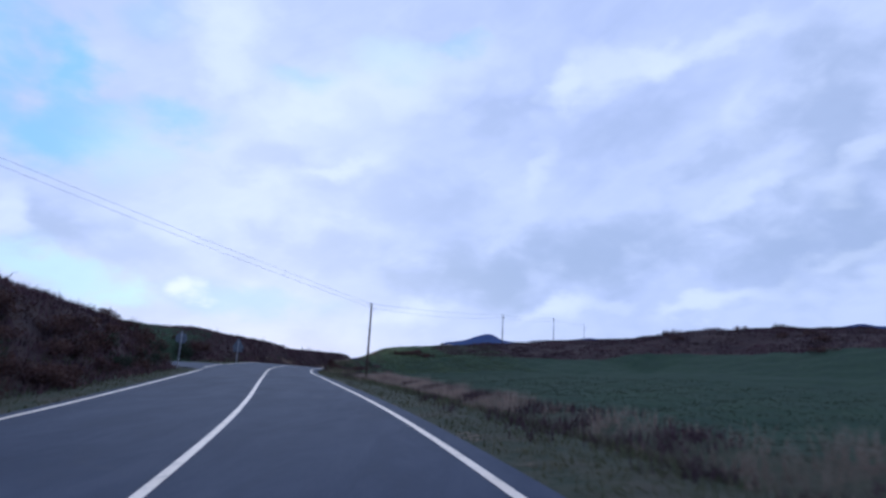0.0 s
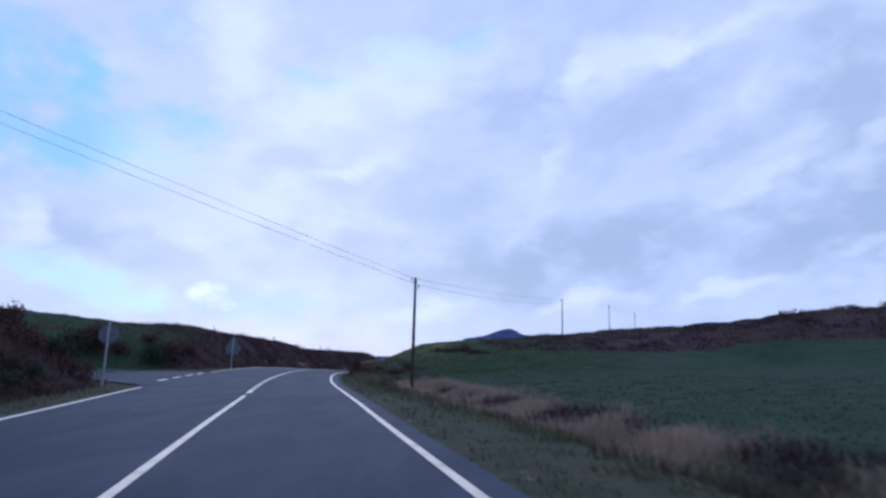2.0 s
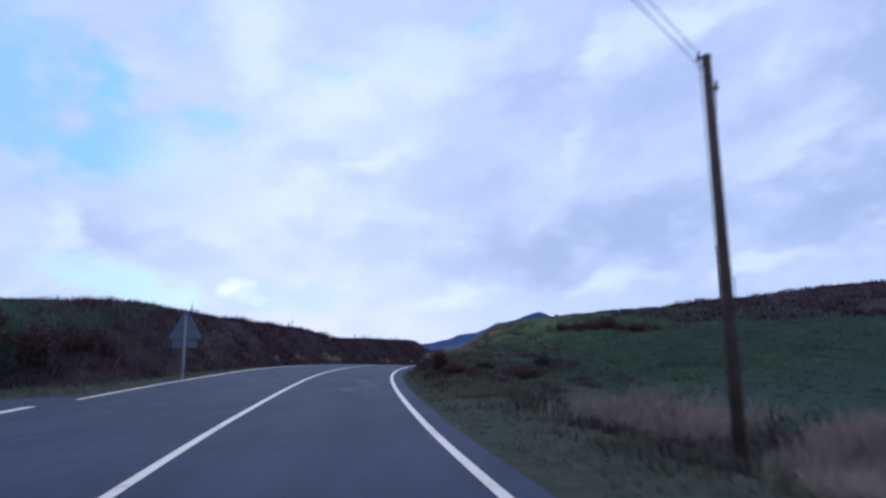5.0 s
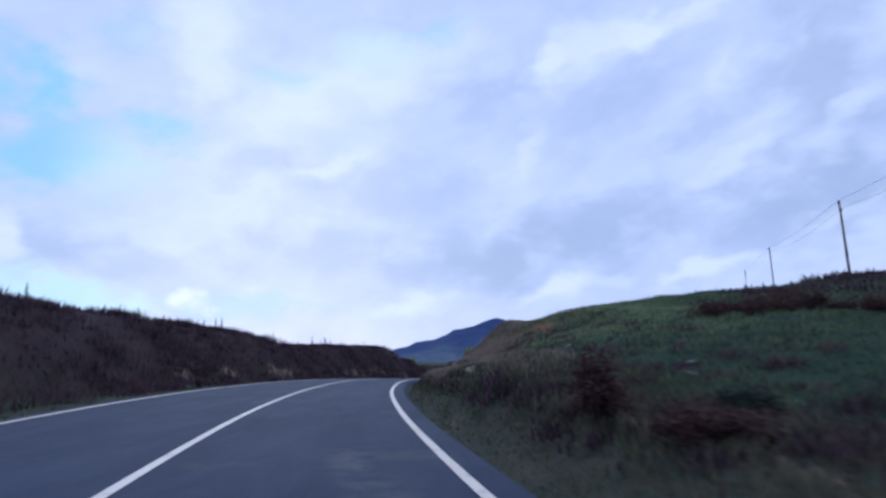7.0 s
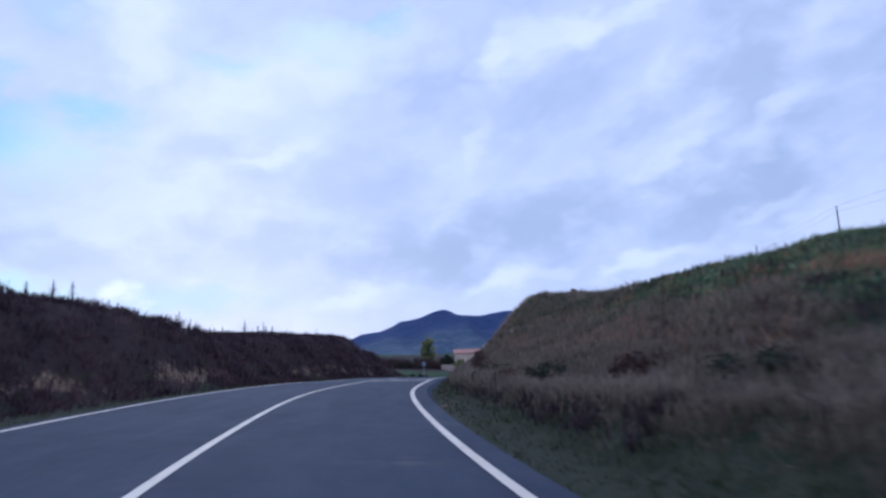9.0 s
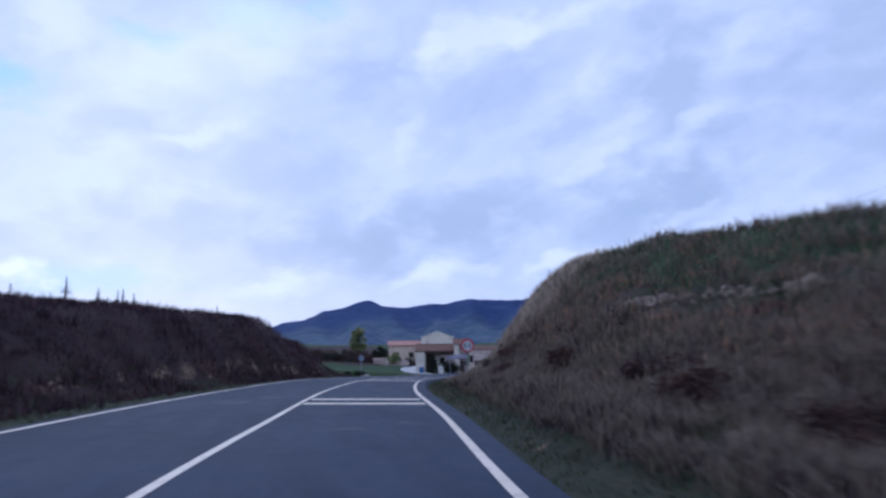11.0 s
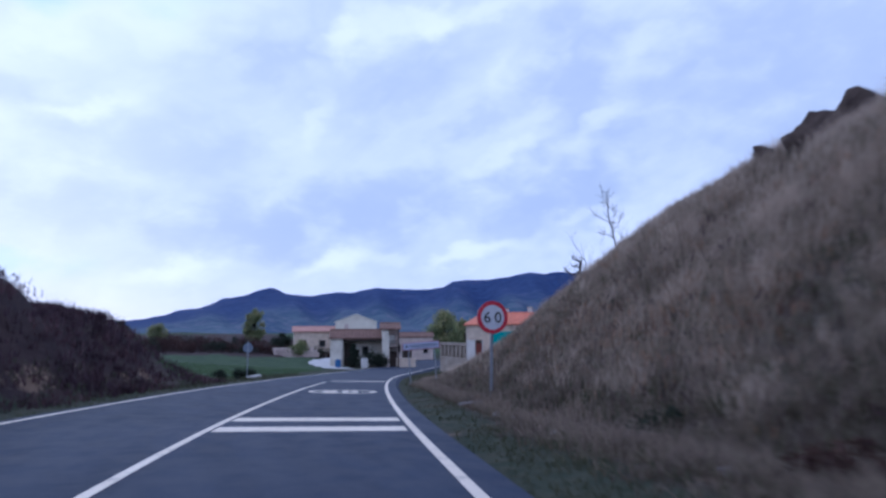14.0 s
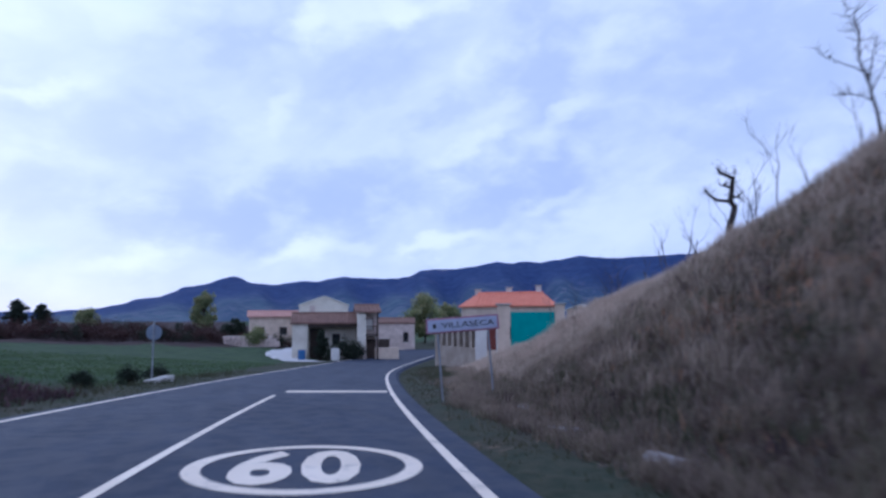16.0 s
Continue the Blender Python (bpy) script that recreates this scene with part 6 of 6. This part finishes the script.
def gable_roof(root, w, dpt, eave, ridge, mat, along="x", over=0.3, at=(0, 0), tiles=True, hip=0.0):
    """A pitched roof with thickness, tile rolls and a ridge cap; a hip draws the ridge's ends in."""
    W, D = w / 2 + over, dpt / 2 + over
    bm = bmesh.new()
    t = 0.14
    span = D if along == "x" else W
    run = W if along == "x" else D
    slope = (ridge - eave) / (D - over if along == "x" else W - over)
    lo = eave - slope * over
    for sgn in (-1, 1):
        q = []
        for zz in (0, t):
            for (a, c) in ((-run, 1), (run, 1), (run - hip, 0), (-run + hip, 0)):
                b = sgn * span * c
                z = (lo if c else ridge) + zz
                q.append(bm.verts.new((a + at[0], b + at[1], z) if along == "x" else (b + at[0], a + at[1], z)))
        for f in ((0, 1, 2, 3), (7, 6, 5, 4), (0, 4, 5, 1), (1, 5, 6, 2), (2, 6, 7, 3), (3, 7, 4, 0)):
            bm.faces.new([q[i] for i in f])
    if hip:
        for end in (-1, 1):
            q = []
            for zz in (0, t):
                q += [bm.verts.new((end * run + at[0], -span + at[1], lo + zz)), bm.verts.new((end * run + at[0], span + at[1], lo + zz)), bm.verts.new((end * (run - hip) + at[0], at[1], ridge + zz))]
            for f in ((0, 1, 2), (5, 4, 3), (0, 3, 4, 1), (1, 4, 5, 2), (2, 5, 3, 0)):
                bm.faces.new([q[i] for i in f])
    bmesh.ops.recalc_face_normals(bm, faces=bm.faces)
    roof = part("roof", bm, mat, root)
    if tiles:
        rolls = bmesh.new()
        run -= hip
        n = int(2 * run / 0.42)
        for k in range(n):
            a = -run + (k + 0.5) * 2 * run / n
            for sgn in (-1, 1):
                p0, p1 = (a, sgn * span, lo + t), (a, 0, ridge + t)
                if along != "x":
                    p0, p1 = (sgn * span, a, lo + t), (0, a, ridge + t)
                tube([(p0[0] + at[0], p0[1] + at[1], p0[2]), (p1[0] + at[0], p1[1] + at[1], p1[2])], 0.09, 5, rolls, False)
        part("tile_cover", rolls, mat, roof)
        e0, e1 = ((-run, 0), (run, 0)) if along == "x" else ((0, -run), (0, run))
        part("ridge_cap", tube([(e0[0] + at[0], e0[1] + at[1], ridge + t), (e1[0] + at[0], e1[1] + at[1], ridge + t)], 0.13, 8), mat, roof)
    return roof


def gable_wall(root, w, dpt, eave, ridge, mat, along="x", at=(0, 0)):
    """The triangles that close the ends under the roof, as one solid."""
    bm = bmesh.new()
    a, b = (w / 2, dpt / 2)
    if along == "x":
        pts = [(-a, -b, eave), (-a, b, eave), (-a, 0, ridge), (a, -b, eave), (a, b, eave), (a, 0, ridge)]
    else:
        pts = [(-a, -b, eave), (a, -b, eave), (0, -b, ridge), (-a, b, eave), (a, b, eave), (0, b, ridge)]
    v = [bm.verts.new((p[0] + at[0], p[1] + at[1], p[2])) for p in pts]
    for f in ((0, 1, 2), (5, 4, 3), (0, 3, 4, 1), (1, 4, 5, 2), (2, 5, 3, 0)):
        bm.faces.new([v[i] for i in f])
    bmesh.ops.recalc_face_normals(bm, faces=bm.faces)
    part("gable", bm, mat, root)


def stone_house(x, y, yaw):
    """The old house at the bend: a low wing with a brown roof and a taller corner block."""
    z = floor_z(x, y)
    root = empty("stone_house", "old two-part stone house with a brown tiled roof", "house", pose(x, y, z, 0, 0, yaw))
    # the wing stands back behind an open porch between two piers
    wall_box("wall", 6.3, 3.2, 3.5, PLASTER_BEIGE, root, (-0.9, 0.9))
    wall_box("porch_pier", 1.5, 1.8, 3.5, PLASTER_BEIGE, root, (-3.3, -1.6), -0.6, "pale rendered pier")
    part("porch_beam", box((4.8, 0.3, 0.35), (-0.15, -2.3, 3.33), 0.02), DARK_WOOD, root)
    gable_wall(root, 6.3, 5.0, 3.55, 4.45, PLASTER_BEIGE, "x", (-0.9, 0))
    gable_roof(root, 6.3, 5.0, 3.55, 4.45, TILE_BROWN, "x", 0.2, (-0.9, 0))
    wall_box("corner_block", 2.1, 4.1, 4.6, STONE_WALL, root, (3.3, 0.55))
    wall_box("corner_pier", 0.85, 1.3, 4.6, CREAM, root, (2.67, -2.15), -0.6, "pale rendered corner")
    part("pier_foot", box((0.95, 1.4, 1.5), (2.67, -2.15, 0.35), 0.04), STONE_WALL, root, "bare orange stone foot")
    gable_wall(root, 2.1, 5.4, 4.6, 5.25, STONE_WALL, "x", (3.3, -0.1))
    gable_roof(root, 2.1, 5.4, 4.6, 5.25, TILE_BROWN, "x", 0.25, (3.3, -0.1))
    part("balcony_post", box((0.16, 0.16, 4.7), (4.25, -2.68, 2.25), 0.01), DARK_WOOD, root)
    part("balcony", box((1.25, 1.25, 0.16), (3.73, -2.15, 2.35), 0.02), DARK_WOOD, root)
    rail = bmesh.new()
    for k in range(7):
        box((0.04, 0.04, 0.8), (3.2 + 0.16 * k, -2.72, 2.8), 0, rail)
    box((1.1, 0.06, 0.06), (3.68, -2.72, 3.2), 0, rail)
    part("railing", rail, DARK_WOOD, root)
    opening(root, 3.5, -1.5, 2.9, 0.8, 1.1, PLASTER_WHITE, "window")
    opening(root, 3.7, -1.5, 0.0, 0.9, 1.9, DARK_WOOD, "door")
    opening(root, -1.75, -0.7, 0.0, 1.3, 3.0, DARK_WOOD, "door")
    opening(root, 0.2, -0.7, 1.5, 0.8, 1.0)
    part("yard_wall", box((2.4, 0.3, 1.6), (5.2, -2.4, 0.3), 0.03), PLASTER_TAN, root)
    part("chimney", box((0.5, 0.5, 0.9), (-2.2, 0.4, 4.9), 0.04), STONE_WALL, root)


def barn(x, y, yaw):
    z = floor_z(x, y)
    root = empty("barn", "large barn with a pale sheet-clad gable", "barn", pose(x, y, z, 0, 0, yaw))
    wall_box("wall", 6.5, 9.0, 5.75, CREAM, root)
    gable_wall(root, 6.5, 9.0, 5.75, 6.95, CREAM, "y")
    gable_roof(root, 6.5, 9.0, 5.75, 6.95, SHEET_GREY, "y", 0.12, (0, 0), False)
    part("side_window", box((0.06, 1.1, 1.0), (3.26, -2.2, 4.9), 0.01), DARK_GLASS, root)
    opening(root, 0, -4.5, 0, 3.0, 3.4, DARK_WOOD, "door")


def long_shed(x, y, yaw):
    z = floor_z(x, y)
    root = empty("long_shed", "long low farm building with a faded red tiled roof", "farm building", pose(x, y, z, 0, 0, yaw))
    wall_box("wall", 9, 5, 3.9, PLASTER_TAN, root)
    gable_wall(root, 9, 5, 3.9, 4.55, PLASTER_TAN, "x")
    gable_roof(root, 9, 5, 3.9, 4.55, TILE_PINK, "x")
    for k in range(3):
        opening(root, -3.0 + 3.0 * k, -2.5, 1.5, 1.0, 1.0)


def red_house(x, y, yaw):
    z = floor_z(x, y)
    root = empty("red_roofed_house", "village house with an orange clay tile roof and chimneys", "house", pose(x, y, z, 0, 0, yaw))
    wall_box("wall", 9.2, 7.0, 4.7, PLASTER_TAN, root)
    gable_roof(root, 9.2, 7.0, 4.7, 6.0, TILE_RED, "x", 0.25, (0, 0), True, 1.5)
    for xx, yy, hz in ((-3.4, 0.3, 6.05), (-0.15, 0.4, 6.2), (2.9, 0.2, 6.35)):
        ch = part("chimney", box((0.55, 0.55, 1.5), (xx, yy, hz - 0.3), 0.04), PLASTER_WHITE, root)
        part("chimney_cap", box((0.75, 0.75, 0.10), (xx, yy, hz + 0.5), 0.02), CONCRETE, ch)
    for k in range(3):
        opening(root, -3 + 3 * k, -3.5, 1.6, 0.9, 1.1)


def low_house(x, y, yaw):
    z = floor_z(x, y)
    root = empty("low_stone_house", "low tan stone house with a dark doorway", "house", pose(x, y, z, 0, 0, yaw))
    wall_box("wall", 6.0, 5.5, 3.6, STONE_WALL, root)
    gable_wall(root, 6.0, 5.5, 3.6, 4.2, STONE_WALL, "x")
    gable_roof(root, 6.0, 5.5, 3.6, 4.2, TILE_BROWN, "x", 0.15)
    opening(root, -1.2, -2.75, 0, 1.5, 1.5, DARK_WOOD, "door")
    opening(root, -2.6, -2.75, 1.2, 0.7, 1.3)
    opening(root, 1.8, -2.75, 1.1, 0.7, 1.3)


def garden_gate(x, y, yaw, z):
    """The turquoise sheet gate between its pillars, with the walled porch beside it."""
    root = empty("sheet_gate", "turquoise sheet-metal gate hung between tan pillars", "gate", pose(x, y, z, 0, 0, yaw))
    part("leaf", box((3.0, 0.05, 2.5), (0, 0, 1.32), 0.01), GREEN_GATE, root)
    rib = bmesh.new()
    for k in range(11):
        box((0.05, 0.03, 2.46), (-1.4 + 0.28 * k, -0.038, 1.32), 0, rib)
    part("ribbing", rib, GREEN_GATE, root)
    for xx, w in ((-1.98, 0.85), (1.85, 0.6)):
        pil = part("pillar", box((w, 0.6, 3.4), (xx, 0.05, 1.35), 0.03), PLASTER_TAN, root)
        part("cap", box((w + 0.2, 0.8, 0.12), (xx, 0.05, 3.1), 0.02), CONCRETE, pil)


def gallery_wall(x, y, yaw, z):
    """A long garden wall with a row of upright openings, that runs away beside the road."""
    root = empty("gallery_wall", "long dull tan garden wall with a row of dark upright openings", "wall", pose(x, y, z, 0, 0, yaw))
    part("plinth", box((6.8, 0.35, 1.9), (0, 0, -0.05), 0.03), GALLERY, root)
    for k in range(8):
        part("post", box((0.36, 0.35, 1.15), (-3.2 + 0.915 * k, 0, 1.475), 0.02), GALLERY, root)
    part("beam", box((6.8, 0.42, 0.25), (0, 0, 2.175), 0.02), GALLERY, root)
    # an added dark sheet stands in for the shade inside the openings
    part("shade_backing", box((6.8, 0.06, 1.5), (0, 0.30, 1.35)), DARK_WOOD, root)


def yard_door(x, y, yaw, z):
    """The red door with its pale jambs between the gallery and the gate."""
    root = empty("yard_door", "faded red yard door between pale rendered jambs", "door", pose(x, y, z, 0, 0, yaw))
    for xx, w in ((-0.60, 0.80), (0.58, 0.28)):
        part("jamb", box((w, 0.4, 2.5), (xx, 0, 0.85), 0.02), PLASTER_WHITE, root, "pale rendered jamb")
    part("lintel", box((1.75, 0.42, 0.3), (-0.05, 0, 2.25), 0.02), PLASTER_TAN, root)
    leaf = part("leaf", box((0.62, 0.07, 1.5), (0.12, 0.08, 1.05), 0.01), RED_DOOR, root)
    part("handle", box((0.04, 0.06, 0.14), (0.38, 0.02, 1.2), 0.01), STEEL, leaf)
    # a dark block gives the gap above the leaf its shade
    part("gap_shade", box((0.62, 0.05, 0.34), (0.12, 0.09, 1.98)), DARK_WOOD, root)


def far_shed(x, y, yaw):
    """A small outbuilding whose pale roof shows over the slope."""
    z = floor_z(x, y)
    h = 1.75 - z
    root = empty("outbuilding", "small outbuilding with a pale sheet roof behind the slope", "shed", pose(x, y, z, 0, 0, yaw))
    wall_box("wall", 3.0, 3.0, h, PLASTER_TAN, root)
    gable_wall(root, 3.0, 3.0, h, h + 0.5, PLASTER_TAN, "y")
    gable_roof(root, 3.0, 3.0, h, h + 0.5, SHEET_GREY, "y", 0.15, (0, 0), False)


def ruined_wall(x, y, yaw, seed):
    """A tumbled dry-stone wall with a broken top."""
    rnd = random.Random(seed)
    root = empty("ruined_wall", "tumbled tan dry-stone wall among the brown bushes", "wall", pose(x, y, floor_z(x, y), 0, 0, yaw))
    for row in range(4):
        xx = -2.4 + rnd.uniform(0, 0.3)
        while xx < 2.4 - 0.5 * row * rnd.random():
            w = rnd.uniform(0.35, 0.7)
            if row < 2 or rnd.random() < 0.72:
                ob = part("stone", box((w - 0.03, 0.45, 0.34), (0, 0, 0), 0.05), STONE_WALL, root)
                ob.matrix_local = pose(xx + w / 2, rnd.uniform(-0.05, 0.05), 0.12 + 0.36 * row, rnd.uniform(-4, 4), rnd.uniform(-4, 4), rnd.uniform(-5, 5))
            xx += w


X1, Y1 = seen(15.0, 66)
stone_house(X1, Y1, -15)
X2, Y2 = seen(14.05, 91)
barn(X2, Y2, -12)
X3, Y3 = seen(10.6, 92)
long_shed(X3, Y3, -8)
X4, Y4 = seen(30.9, 65.5)
red_house(X4, Y4, -36)
X5, Y5 = seen(20.3, 90)
low_house(X5, Y5, -20)
X6, Y6 = seen(32.6, 43.7)
garden_gate(X6, Y6, -32, -1.24)
gallery_wall(14.85, 168.0, -88, -2.05)
X7, Y7 = seen(28.75, 44.0)
yard_door(X7, Y7, -30, -1.55)
X8, Y8 = seen(37.4, 70.6)
far_shed(X8, Y8, -50)
for k, (b, dist) in enumerate(((8.7, 84), (7.2, 86))):
    xx, yy = seen(b, dist)
    ruined_wall(xx, yy, -10, 60 + k)
VILLAGE_TREES = [(4.1, 108, 7.6, 4.2, 1, LEAF_GREEN, "tall yellow-green poplar behind the fields"), (23.3, 112, 8.6, 8.5, 2, LEAF_GREEN, "broad yellow-green tree behind the houses"),
                 (25.4, 104, 7.0, 5.5, 3, LEAF_GREEN, "broad yellow-green tree behind the houses"), (-4.6, 112, 3.6, 4.0, 4, LEAF_GREEN, "small green tree in the hedge line"),
                 (-9.2, 113, 4.6, 3.4, 5, LEAF_DARK, "dark round tree in the hedge line"), (-7.6, 113, 4.2, 2.6, 6, LEAF_DARK, "dark round tree in the hedge line"),
                 (-13.2, 113, 4.8, 3.8, 7, LEAF_DARK, "dark round tree in the hedge line"), (-10.9, 114, 3.6, 2.2, 11, LEAF_DARK, "dark round tree in the hedge line"), (-17.5, 112, 5.0, 4.5, 12, LEAF_DARK, "dark round tree in the hedge line"),
                 (13.9, 62.6, 3.0, 1.3, 8, LEAF_DARK, "dark cypress beside the stone house"),
                 (41.5, 76, 5.5, 5.0, 9, LEAF_GREEN, "small autumn tree behind the red-roofed house"), (6.6, 90, 3.4, 3.4, 10, LEAF_DARK, "dark tree among the farm yards"), (8.4, 84, 2.6, 3.2, 13, LEAF_GREEN, "yellowing bush-like tree before the farm building")]
for b, dist, h, w, sd, mat, lab in VILLAGE_TREES:
    xx, yy = seen(b, dist)
    leafy_tree(xx, yy, h, w, sd, mat, lab)
for k, (b, dist, h, w) in enumerate(((14.9, 62.3, 1.5, 1.6), (15.9, 62.2, 2.4, 2.2), (16.9, 62.4, 2.3, 1.8), (13.7, 62.6, 1.6, 1.3))):
    xx, yy = seen(b, dist)
    shrub(xx, yy, h, w, LEAF_DARK, "dark overgrown bush against the house wall", 400 + k, "bushes at the house", 16, 80)


def barrel(b, dist, mat, r, h, label):
    xx, yy = seen(b, dist)
    root = empty("barrel", label, "barrel", pose(xx, yy, floor_z(xx, yy)))
    part("drum", tube([(0, 0, -0.05), (0, 0, h * 0.3), (0, 0, h * 0.7), (0, 0, h)], [r * 0.92, r, r, r * 0.9], 16), mat, root)
    part("lid", tube([(0, 0, h - 0.01), (0, 0, h + 0.04)], r * 0.94, 16), mat, root)


barrel(15.1, 61.0, PLASTER_WHITE, 0.42, 1.1, "white drum standing before the stone house")
barrel(12.2, 61.5, BLUE_DRUM, 0.36, 0.9, "blue plastic drum beside the farm track")
HED = random.Random(77)
for k in range(120):
    b = -28 + 40 * (k // 2) / 59 + HED.uniform(-0.35, 0.35)
    xx, yy = seen(b, (90 if k % 2 else 97) - 0.3 * max(0, b) + HED.uniform(-1.5, 1.5))
    shrub(xx, yy, (HED.uniform(1.7, 2.3) if k % 2 else HED.uniform(2.4, 3.0)) * (0.75 if b > 5 else 1.0), HED.uniform(3.2, 4.6), LEAF_RUST if HED.random() < 0.72 else LEAF_DARK, "brown and dark green hedge bush behind the meadow", 500 + k, "hedge behind the meadow", 10, 44)


def farm_track():
    """The pale track that leaves the road before the stone house."""
    pts = [(12.6, 57), (11.4, 61), (10.6, 66), (10.4, 71), (11.0, 77), (12.0, 84)]
    P = [seen(*p) for p in pts]
    V, F = [], []
    n = 25
    for i in range(n):
        t = i / (n - 1) * (len(P) - 1)
        k = min(int(t), len(P) - 2)
        u = t - k
        x, y = P[k][0] * (1 - u) + P[k + 1][0] * u, P[k][1] * (1 - u) + P[k + 1][1] * u
        for w in (-1.6, -0.5, 0.5, 1.6):
            V.append((x + w, y, floor_z(x + w, y) + 0.06))
    for i in range(n - 1):
        for j in range(3):
            a = i * 4 + j
            F.append((a, a + 1, a + 5, a + 4))
    tagged(new("farm_track", mesh_from("farm_track", V, F, GRAVEL, True)), "pale gravel farm track beside the stone house", "track", kind="structure")


farm_track()
